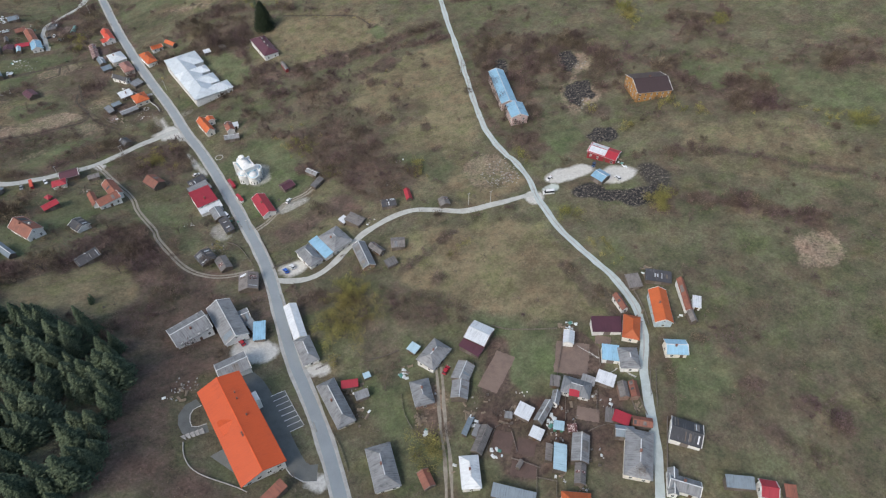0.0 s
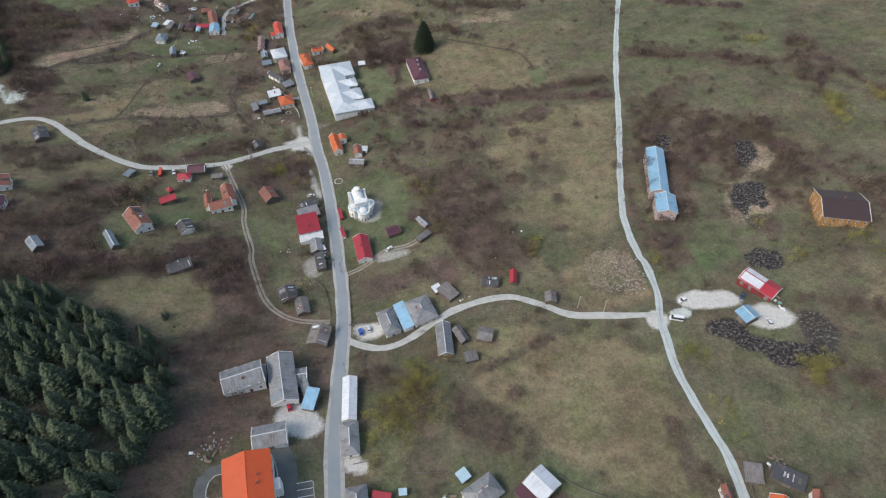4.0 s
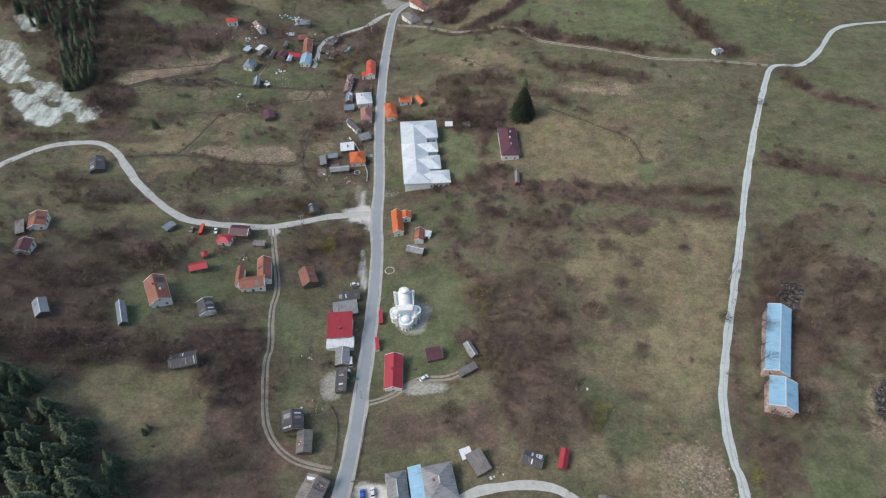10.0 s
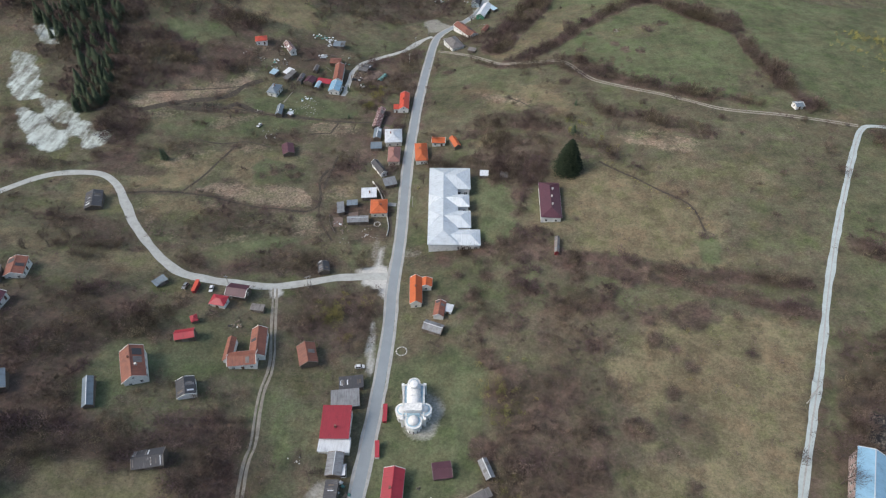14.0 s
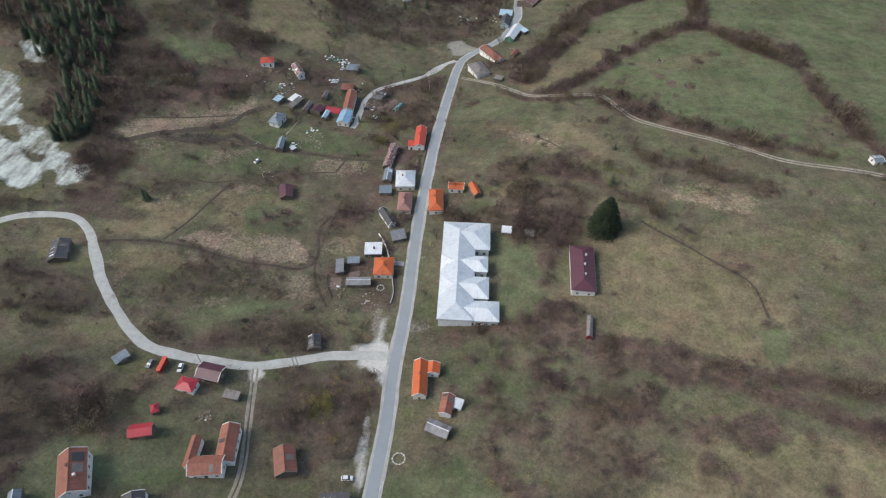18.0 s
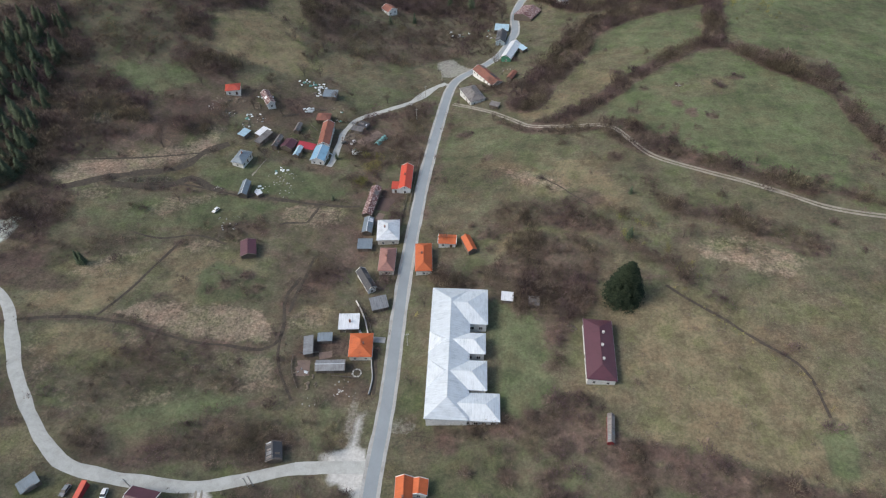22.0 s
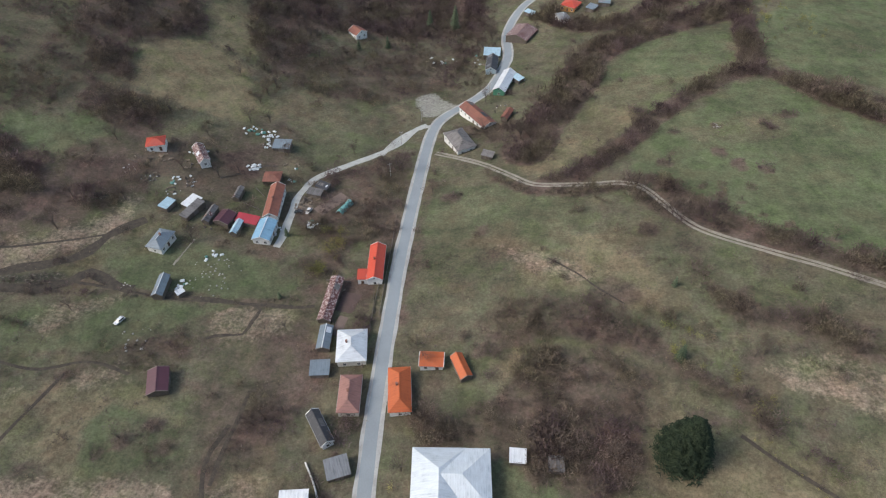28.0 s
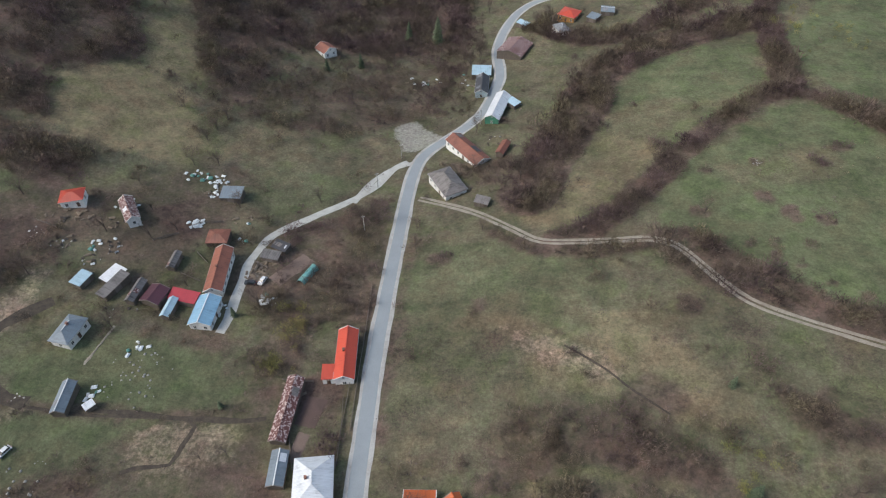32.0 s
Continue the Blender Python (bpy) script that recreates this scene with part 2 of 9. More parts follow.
M_ASPHALT = gravel_mat("worn_pale_asphalt", (0.27, 0.305, 0.325), (0.225, 0.25, 0.268), 0.12)
M_SHOULDER = gravel_mat("dusty_gravel_verge", (0.43, 0.43, 0.415), (0.26, 0.25, 0.23), 0.25)
M_GRAVEL = gravel_mat("pale_gravel", (0.485, 0.495, 0.47), (0.31, 0.305, 0.28), 0.3)
M_LANE = gravel_mat("blue_grey_chippings", (0.46, 0.52, 0.52), (0.33, 0.37, 0.365), 0.3)
M_MUD = gravel_mat("dark_wet_mud", (0.085, 0.068, 0.05), (0.03, 0.024, 0.02), 0.6)
M_SOIL = gravel_mat("dug_garden_soil", (0.205, 0.15, 0.125), (0.13, 0.095, 0.08), 0.3)
M_DARKSOIL = gravel_mat("damp_dark_soil", (0.115, 0.076, 0.066), (0.07, 0.048, 0.042), 0.3)
M_TRACK = gravel_mat("dirt_track", (0.33, 0.3, 0.25), (0.16, 0.135, 0.105), 0.4)
M_TARMAC = gravel_mat("new_dark_tarmac", (0.15, 0.155, 0.15), (0.1, 0.104, 0.1), 0.3)


# ---- the lie of the land: a valley floor that falls away to the north, with banks on both sides ----
VALLEY = [-38.05, -40.39, 15.23, -24.46, 13.4, 6.14, 10.85, -3.65, 5.15, 0.91, 2.17, -24.85, 20.45, 8.58, 2.14, -2.32, -2.83, 37.11, -5.46]
SWELL = [-0.1, -0.1, 0.5, -0.0, -1.1, 1.3, 2.1, -0.8, 0.1, 2.1, 0.5, -2.2, 0.3, 1.5, -0.7, 1.1, -3.0, -0.9, 2.2, 0.0, -2.8, -0.7, 3.3, -2.4, -2.0, 1.8, 0.2, -1.9, -0.1, -0.3, 0.4, 0.7, 1.5, 0.4, 0.2, 0.5, -1.0, -0.2, 0.6, 0.5, -0.4, -0.2]
SWELL_X, SWELL_Y, SWELL_R = np.array([a for a in (-250, -140, -40, 60, 160, 260) for b in range(7)]), np.array([20 + 110 * b for a in range(6) for b in range(7)]), 85.0


def soft_cap(d, top):
    return top * np.tanh(d / top)


def gz(x, y):
    """The height of the ground."""
    x, y = np.asarray(x, float), np.asarray(y, float)
    v, s = np.tanh((y - 330) / 450), x + 28
    r = soft_cap((np.sqrt(s * s + 400) + s) / 2 - 10, 450) / 100
    l = soft_cap((np.sqrt(s * s + 400) - s) / 2 - 10, 300) / 100
    terms = (1 + 0 * v, v, v * v, v**3, r, r * v, r * v * v, r * r, r * r * v, r**3, l, l * v, l * v * v, l * l, l * l * v, l**3, r**3 * v, l * l * v * v, r * r * v * v)
    z = sum(k * q for k, q in zip(VALLEY, terms))
    for k, a, b in zip(SWELL, SWELL_X, SWELL_Y):
        z = z + k * np.exp(-((x - a) ** 2 + (y - b) ** 2) / (2 * SWELL_R**2))
    far = np.clip((np.hypot(x, y - 340) - 650) / 1500, 0, 1)
    return z * (1 - far) + 60 * far * far


def part(name, bm, material, parent, label=""):
    """Links a bmesh as one mesh object under a thing or a part."""
    me = bpy.data.meshes.new(name)
    bm.to_mesh(me)
    bm.free()
    me.materials.append(material)
    ob = new(name, me)
    ob.parent = parent
    if label:
        ob["label"] = label
    return ob


def share(name, me, parent, m, label=""):
    """One more object on a mesh that exists already."""
    ob = new(name, me)
    ob.parent = parent
    ob.matrix_basis = m
    if label:
        ob["label"] = label
    return ob


def box(bm, x0, x1, y0, y1, z0, z1, bevel=0.0):
    made = bmesh.ops.create_cube(bm, size=1)["verts"]
    for v in made:
        v.co = Vector((x0 if v.co.x < 0 else x1, y0 if v.co.y < 0 else y1, z0 if v.co.z < 0 else z1))
    if bevel:
        edges = list({e for v in made for e in v.link_edges})
        bmesh.ops.bevel(bm, geom=edges, offset=bevel, segments=1, affect="EDGES")
    return made


def mesh_of(name, verts, faces, material, smooth=False):
    """A mesh from arrays of corners and triangles."""
    me = bpy.data.meshes.new(name)
    verts, faces = np.asarray(verts, np.float32), np.asarray(faces, np.int32)
    n, k = len(faces), faces.shape[1]
    me.vertices.add(len(verts))
    me.vertices.foreach_set("co", verts.ravel())
    me.loops.add(n * k)
    me.loops.foreach_set("vertex_index", faces.ravel())
    me.polygons.add(n)
    me.polygons.foreach_set("loop_start", np.arange(0, n * k, k, dtype=np.int32))
    me.update(calc_edges=True)
    me.validate()
    if smooth:
        me.polygons.foreach_set("use_smooth", np.ones(n, bool))
    me.materials.append(material)
    return me


def value_noise(x, y, size, seed):
    """Smooth noise from 0 to 1, on arrays."""
    rng = np.random.RandomState(seed)
    table = rng.rand(64, 64)
    u, v = x / size, y / size
    i, j = np.floor(u).astype(int), np.floor(v).astype(int)
    a, b = u - i, v - j
    a, b = a * a * (3 - 2 * a), b * b * (3 - 2 * b)
    t = lambda p, q: table[p % 64, q % 64]
    return (t(i, j) * (1 - a) + t(i + 1, j) * a) * (1 - b) + (t(i, j + 1) * (1 - a) + t(i + 1, j + 1) * a) * b


# ---- roads: their middle lines on the plan ----
ROAD_MAIN = [(-48.6, 41.2), (-44.9, 58.8), (-41.8, 76.8), (-39.7, 98.1), (-38.4, 116.4), (-34.6, 141.3), (-30.4, 165.8), (-28.1, 188.1), (-27.3, 220.0), (-27.2, 256.5), (-28.2, 297.5), (-30.6, 322.3), (-31.5, 355.6), (-35.5, 404.6), (-37.0, 433.4), (-38.4, 473.3), (-38.8, 485.5), (-38.9, 509.3), (-38.7, 535.0), (-38.4, 562.5), (-37.5, 586.6), (-34.7, 600.9), (-28.5, 610.6), (-18.7, 621.8), (-9.8, 634.4), (-3.2, 655.6), (-0.1, 676.2), (-2.0, 699.8), (1.1, 723.4), (9.5, 746.7), (21.7, 759.4), (42.3, 763.6)]
ROAD_LANE = [(34.7, -7.5), (46.8, 6.1), (59.4, 22.5), (70.4, 37.8), (80.8, 48.0), (88.2, 60.1), (92.0, 75.4), (92.5, 94.4), (92.7, 110.1), (95.9, 127.4), (99.5, 140.8), (105.1, 153.8), (108.3, 173.3), (107.4, 175.1), (111.2, 197.4), (118.6, 219.9), (132.1, 251.9), (147.9, 288.8), (164.7, 331.9), (184.4, 377.7), (215.7, 443.0), (226.5, 450.2), (240.7, 450.1), (261.6, 472.3), (284.1, 502.9), (305.3, 514.0), (348.6, 522.9)]
ROAD_LINK = [(100.4, 141.6), (80.6, 147.2), (65.2, 152.1), (55.8, 160.8), (45.8, 168.9), (33.7, 171.1), (18.0, 169.4), (1.3, 161.2), (-11.5, 157.2), (-22.9, 161.5), (-30.7, 168.7)]
ROAD_WEST = [(-32.3, 330.5), (-53.9, 327.0), (-71.9, 319.6), (-86.8, 313.9), (-102.7, 313.0), (-124.0, 313.1), (-137.2, 319.4), (-153.8, 333.8), (-168.9, 350.1), (-184.5, 370.8), (-198.1, 379.7), (-216.9, 376.8), (-229.9, 366.8), (-241.7, 342.8), (-233.9, 300.9), (-222.0, 262.8)]
ROAD_PATH_A = [(-84.1, 313.7), (-78.6, 292.8), (-72.6, 270.3), (-72.4, 255.1), (-68.2, 233.9), (-68.4, 225.6), (-62.9, 198.9), (-56.3, 187.5), (-47.8, 181.2), (-34.7, 178.4)]
ROAD_PATH_B = [(-25.5, 207.4), (-15.1, 211.0), (-4.7, 219.3), (7.4, 218.9), (17.3, 224.7)]
ROAD_TRACK = [(-33.1, 569.2), (-19.3, 563.1), (-7.9, 556.2), (2.9, 547.2), (12.8, 538.6), (22.6, 536.7), (38.0, 535.9), (51.2, 535.9), (59.6, 531.5), (66.1, 520.1), (72.1, 509.7), (82.3, 500.2), (126.5, 478.4), (148.0, 466.1), (179.8, 460.6), (218.1, 450.4)]
ROAD_FARM = [(-40.9, 596.9), (-47.0, 590.9), (-53.3, 575.3), (-65.2, 562.9), (-76.6, 552.4), (-86.8, 540.7), (-90.5, 527.8), (-90.5, 516.3), (-90.1, 500.7), (-90.8, 493.4)]
ROAD_LOOP = [(-36.3, 597.0), (-47.4, 591.0), (-54.4, 580.3), (-60.0, 565.6)]
ROAD_YARD = [(-19.6, 28.1), (-13.1, 39.3), (-7.6, 50.0), (-2.2, 62.0), (3.5, 72.2), (7.9, 81.3)]
ROAD_LOT = [(-59.3, 123.0), (-54.9, 113.3), (-54.0, 97.8), (-54.2, 82.3), (-53.4, 69.8), (-48.7, 66.6)]
ROAD_BAYS = [(-49.3, 104.4), (-49.1, 94.6), (-48.6, 86.2)]
ROAD_WALK = [(-75.4, 113.4), (-79.3, 112.4), (-81.9, 108.0), (-81.5, 101.2), (-75.4, 100.4)]
ROAD_BROOK_A = [(-207.6, 445.0), (-190.5, 457.5), (-173.3, 466.8), (-160.5, 475.4), (-156.1, 488.6), (-146.2, 498.4)]
ROAD_BROOK_B = [(-120.9, 462.1), (-114.2, 461.9), (-105.0, 462.5), (-97.3, 462.1), (-89.5, 461.7), (-86.0, 459.1), (-87.4, 455.6), (-88.2, 450.0), (-89.5, 447.3), (-96.7, 446.2), (-101.2, 444.2)]
ROAD_BROOK_F = [(-187.7, 452.6), (-180.8, 454.6), (-168.9, 455.4), (-159.3, 460.7), (-154.4, 467.6), (-145.0, 463.6), (-135.7, 462.0)]
ROAD_DITCH = [(72, 417), (81, 409), (90, 402), (102, 391), (110, 385), (115, 379), (117, 369), (118, 361)]
ROAD_BROOK_C = [(-192, 453), (-180, 454), (-164, 461), (-143, 461), (-117, 460), (-94, 462), (-70, 463)]
ROAD_BROOK_G = [(-140, 423), (-145, 400), (-148, 386), (-152, 375)]
ROAD_BROOK_H = [(-183, 365), (-166, 371), (-142, 374), (-114, 370), (-98, 371), (-85, 371), (-79, 378), (-81, 389), (-84, 400), (-81, 412)]
ROAD_BROOK_I = [(-79, 378), (-76, 366), (-66, 351)]
ROAD_BROOK_J = [(-112, 461), (-95, 462), (-78, 462), (-67, 464)]
ROAD_BROOK_K = [(-162, 424), (-148, 423), (-136, 429), (-120, 426)]
ROAD_BROOK_L = [(-221, 462), (-185, 474), (-153, 489)]
ROAD_BROOK_M = [(-80, 392), (-80, 405), (-79, 415), (-79, 425)]
ROAD_GULLY = [(19, 490), (30, 481), (36, 474), (45, 466)]


def smooth_line(pts, step=3.0):
    """A rounded line through the points, at even steps."""
    p = np.array(pts, float)
    p = np.vstack([2 * p[0] - p[1], p, 2 * p[-1] - p[-2]])
    fine = []
    for k in range(1, len(p) - 2):
        for u in np.linspace(0, 1, 12, endpoint=False):
            a, b, c, d = p[k - 1 : k + 3]
            fine.append(0.5 * (2 * b + (c - a) * u + (2 * a - 5 * b + 4 * c - d) * u * u + (3 * b - a - 3 * c + d) * u**3))
    fine = np.array(fine + [p[-2]])
    w = np.ones(9) / 9
    for k in (0, 1):
        padded = np.r_[2 * fine[0, k] - fine[4:0:-1, k], fine[:, k], 2 * fine[-1, k] - fine[-2:-6:-1, k]]
        fine[:, k] = np.convolve(padded, w, "valid")
    run = np.r_[0, np.cumsum(np.hypot(*np.diff(fine, axis=0).T))]
    s = np.linspace(0, run[-1], max(2, int(run[-1] / step)))
    return np.stack([np.interp(s, run, fine[:, 0]), np.interp(s, run, fine[:, 1])], 1)


LINES = {"main": smooth_line(ROAD_MAIN), "lane": smooth_line(ROAD_LANE), "link": smooth_line(ROAD_LINK), "west": smooth_line(ROAD_WEST), "path_a": smooth_line(ROAD_PATH_A), "path_b": smooth_line(ROAD_PATH_B), "track": smooth_line(ROAD_TRACK), "farm": smooth_line(ROAD_FARM), "yard": smooth_line(ROAD_YARD), "loop": smooth_line(ROAD_LOOP), "lot": smooth_line(ROAD_LOT), "bays": smooth_line(ROAD_BAYS), "walk": smooth_line(ROAD_WALK), "brook_a": smooth_line(ROAD_BROOK_A), "brook_b": smooth_line(ROAD_BROOK_B), "brook_f": smooth_line(ROAD_BROOK_F), "brook_c": smooth_line(ROAD_BROOK_C), "ditch": smooth_line(ROAD_DITCH), "gully": smooth_line(ROAD_GULLY), "brook_g": smooth_line(ROAD_BROOK_G), "brook_h": smooth_line(ROAD_BROOK_H), "brook_i": smooth_line(ROAD_BROOK_I), "brook_j": smooth_line(ROAD_BROOK_J), "brook_k": smooth_line(ROAD_BROOK_K), "brook_l": smooth_line(ROAD_BROOK_L), "brook_m": smooth_line(ROAD_BROOK_M)}
HALF = {"main": 3.8, "lane": 1.6, "link": 1.7, "west": 2.2, "path_a": 1.35, "path_b": 1.5, "track": 1.6, "farm": 1.6, "yard": 1.6, "loop": 1.3, "lot": 3.4, "bays": 2.8, "walk": 2.0, "brook_a": 0.5, "brook_b": 0.5, "brook_f": 0.5, "brook_c": 0.3, "ditch": 0.2, "gully": 0.2, "brook_g": 0.3, "brook_h": 0.3, "brook_i": 0.3, "brook_j": 0.3, "brook_k": 0.3, "brook_l": 0.3, "brook_m": 0.3}


def road_strip(name, line, offsets, lift, material, seed, ragged=0.0):
    """A strip on the ground between two offsets from the line, with ragged edges."""
    d = np.gradient(line, axis=0)
    d /= np.hypot(*d.T)[:, None]
    side = np.stack([-d[:, 1], d[:, 0]], 1)
    rng = np.random.RandomState(seed)
    rows, n = [], 5
    a = offsets[0] + ragged * np.convolve(rng.rand(len(line) + 2) - 0.5, [0.3, 0.4, 0.3], "valid")
    b = offsets[1] + ragged * np.convolve(rng.rand(len(line) + 2) - 0.5, [0.3, 0.4, 0.3], "valid")
    for k in range(n):
        q = line + side * (a + (b - a) * k / (n - 1))[:, None]
        edge = 0.05 if k in (0, n - 1) else 0.0
        rows.append(np.column_stack([q, gz(q[:, 0], q[:, 1]) + lift - edge]))
    verts, m = np.concatenate(rows), len(line)
    faces = [(k * m + i, k * m + i + 1, (k + 1) * m + i + 1, (k + 1) * m + i) for k in range(n - 1) for i in range(m - 1)]
    faces = [f[::-1] for f in faces]
    return new(name, mesh_of(name, verts, faces, material, True))


tagged(road_strip("road", LINES["main"], (-2.15, 2.15), 0.16, M_ASPHALT, 1, 0.25), "worn pale grey asphalt village road along the valley", "road", kind="structure")
for a_, b_ in ((-3.4, -1.95), (1.95, 3.3)):
    tagged(road_strip("road_verge", LINES["main"], (a_, b_), 0.12, M_SHOULDER, 2, 0.8), "dusty gravel shoulders beside the asphalt road", "verge", kind="structure")
for key, name, mat, lift, label in (("lane", "gravel_lane", M_LANE, 0.09, "pale winding gravel lane between the meadows"), ("link", "gravel_link_road", M_GRAVEL, 0.08, "pale gravel road that joins the lane to the village road"), ("west", "gravel_side_road", M_GRAVEL, 0.085, "broad pale gravel road that curves up the western slope"), ("farm", "farm_road", M_GRAVEL, 0.075, "narrow gravel farm road to the western hamlet"), ("loop", "farm_road", M_GRAVEL, 0.072, "second branch of the gravel farm road at the bend")):
    tagged(road_strip(name, LINES[key], (-HALF[key], HALF[key]), lift, mat, 5, 1.1), label, "road", kind="structure")
    if key == "lane":
        tagged(road_strip("grass_strip", LINES[key][20:-6], (-0.35, 0.3), lift + 0.03, M_SHOULDER, 6, 0.5), "worn dirt strip between the wheel tracks", "road", kind="structure")
for key, label in (("path_a", "two-rutted dirt track along the slope"), ("path_b", "short dirt drive past the red-roofed house"), ("track", "brown dirt field track along the hedge")):
    h = HALF[key]
    tagged(road_strip("dirt_track", LINES[key], (-h, -0.3), 0.07, M_TRACK, 7, 0.6), label, "track", kind="structure")
    tagged(road_strip("dirt_track", LINES[key], (0.3, h), 0.07, M_TRACK, 8, 0.6), label, "track", kind="structure")

for a_, b_ in ((-1.5, -0.4), (0.4, 1.5)):
    tagged(road_strip("dirt_lane", LINES["yard"], (a_, b_), 0.07, M_TRACK, 7, 0.9), "trodden two-rutted dirt lane between the barns", "track", kind="structure")

# ---- the tarmac round the large orange-roofed building ----
tagged(road_strip("car_park", LINES["lot"], (-3.4, 3.0), 0.09, M_TARMAC, 9, 0.1), "dark tarmac drive and car park beside the orange-roofed building", "car park", kind="structure")
tagged(road_strip("parking_bays", LINES["bays"], (-2.9, 2.7), 0.10, M_TARMAC, 10, 0.1), "dark tarmac parking bays", "car park", kind="structure")
tagged(road_strip("footway", LINES["walk"], (-1.9, 1.9), 0.09, M_TARMAC, 12, 0.1), "curved dark tarmac footway", "pavement", kind="structure")
tagged(road_strip("kerb", LINES["lot"], (-3.75, -3.4), 0.2, M_CURB, 13), "pale concrete kerb along the car park", "kerb", kind="structure")
tagged(road_strip("kerb", LINES["walk"], (1.9, 2.2), 0.2, M_CURB, 13), "pale concrete kerb along the footway", "kerb", kind="structure")
bay = LINES["bays"]
bay_d = (bay[-1] - bay[0]) / np.hypot(*(bay[-1] - bay[0]))
bay_n = np.array([-bay_d[1], bay_d[0]])
for k in range(8):
    mid = bay[0] + (bay[-1] - bay[0]) * k / 7
    tagged(road_strip("bay_line", np.array([mid - bay_n * 2.6, mid - bay_n * 0.8, mid + bay_n * 0.8, mid + bay_n * 2.5]), (-0.13, 0.13), 0.14, M_LINE, 14), "painted white parking bay line", "road marking", kind="structure")
tagged(road_strip("kerb", bay, (2.7, 3.0), 0.2, M_CURB, 15) if bay_n @ (np.array([0, 0]) - bay[0]) > 0 else road_strip("kerb", bay, (-3.2, -2.9), 0.2, M_CURB, 15), "pale concrete kerb behind the parking bays", "kerb", kind="structure")

# ---- muddy brooks and ditches on the western slope ----
for key, width in (("brook_a", 2.1), ("brook_f", 2.0), ("brook_b", 0.6), ("brook_c", 0.5), ("ditch", 0.55), ("gully", 0.35), ("brook_g", 0.55), ("brook_h", 0.7), ("brook_i", 0.55), ("brook_j", 0.7), ("brook_k", 0.55), ("brook_l", 0.55), ("brook_m", 0.7)):
    tagged(road_strip("brook", LINES[key], (-width, width), 0.05, M_MUD, 16, 1.5 * width), "narrow dark muddy brook between banks of dead grass", "brook", kind="structure")



def plot(x0, y0, x1, y1, half, material, label):
    """A dug garden bed between two points, with furrows along it."""
    run = math.hypot(x1 - x0, y1 - y0)
    d, n = np.array([x1 - x0, y1 - y0]) / run, np.array([-(y1 - y0), x1 - x0]) / run
    rows, cols = max(3, int(half * 2 / 0.35)), max(3, int(run / 1.2))
    rng = np.random.RandomState(int(run * 10))
    verts = []
    for i in range(rows + 1):
        for k in range(cols + 1):
            edge = i in (0, rows) or k in (0, cols)
            wob = rng.randn(2) * (0.12 if edge else 0.05)
            q = np.array([x0, y0]) + d * run * k / cols + n * (2 * half * i / rows - half) + wob
            verts.append((q[0], q[1], float(gz(q[0], q[1])) + (0.03 if edge else 0.1 + 0.07 * (i % 2))))
    faces = [(i * (cols + 1) + k, i * (cols + 1) + k + 1, (i + 1) * (cols + 1) + k + 1, (i + 1) * (cols + 1) + k) for i in range(rows) for k in range(cols)]
    return tagged(new("garden_bed", mesh_of("garden_bed", verts, faces, material)), label, "garden bed", kind="structure")


plot(17.5, 62.3, 32.5, 71.3, 3.9, M_SOIL, 'dug brown garden bed beside the yards')
plot(46.7, 50.3, 56.6, 61.0, 6.2, M_SOIL, 'dug brown garden bed beside the yards')
plot(65.0, 53.9, 68.1, 56.7, 2.9, M_SOIL, 'dug brown garden bed beside the yards')
plot(7.6, 39.6, 13.2, 44.9, 3.4, M_DARKSOIL, 'dug brown garden bed beside the yards')
plot(13.7, 34.2, 18.1, 37.9, 3.3, M_DARKSOIL, 'dug brown garden bed beside the yards')
plot(8.6, 28.2, 12.3, 32.0, 4.4, M_DARKSOIL, 'dug brown garden bed beside the yards')
plot(39.3, 32.1, 42.9, 35.8, 3.8, M_SOIL, 'dug brown garden bed beside the yards')
plot(-65.3, 362.4, -66.9, 369.5, 2.5, M_SOIL, 'dug brown garden bed beside the yards')
plot(-61.8, 372.4, -57.0, 374.2, 1.6, M_SOIL, 'dug brown garden bed beside the yards')
plot(-68.7, 365.0, -67.7, 366.4, 0.7, M_SOIL, 'dug brown garden bed beside the yards')
plot(-55.5, 462.0, -53.7, 471.6, 3.3, M_DARKSOIL, 'dug brown garden bed beside the yards')
plot(-56.6, 450.9, -54.9, 459.8, 1.8, M_SOIL, 'dug brown garden bed beside the yards')
plot(-79.6, 517.9, -70.2, 531.4, 3.1, M_SOIL, 'dug brown garden bed beside the yards')
plot(56.6, 59.7, 60.0, 49.4, 0.3, M_CURB, 'pale trodden garden path')
plot(58.2, 42.4, 62.4, 42.6, 0.2, M_CURB, 'pale trodden garden path')
plot(63.1, 42.1, 65.3, 35.9, 0.3, M_CURB, 'pale trodden garden path')
plot(-49.3, 387.2, -42.9, 377.3, 0.5, M_CURB, 'pale trodden garden path')
plot(-126.4, 476.5, -123.9, 491.9, 0.4, M_TRACK, 'pale trodden garden path')

# ---- the ground ----
COVER = []


def patch(kind, cx, cy, rx, ry, turn, strength):
    """A small round spot of one cover: kind, middle, half sizes, turn and strength."""
    COVER.append(("spot", kind, strength, (cx, cy, max(rx, 1), max(ry, 1), turn), 0.0))


def field(kind, share_, corners, high=0.0):
    """A field, copse or bare place with an uneven edge; scrub has a height."""
    COVER.append(("field", kind, share_, corners, high))


def copse(cx, cy, r, high):
    """A clump of bushes or small bare trees that stands by itself."""
    COVER.append(("spot", "scrub", 0.9, (cx, cy, r, r * 0.8, (cx * 7) % 180), high))


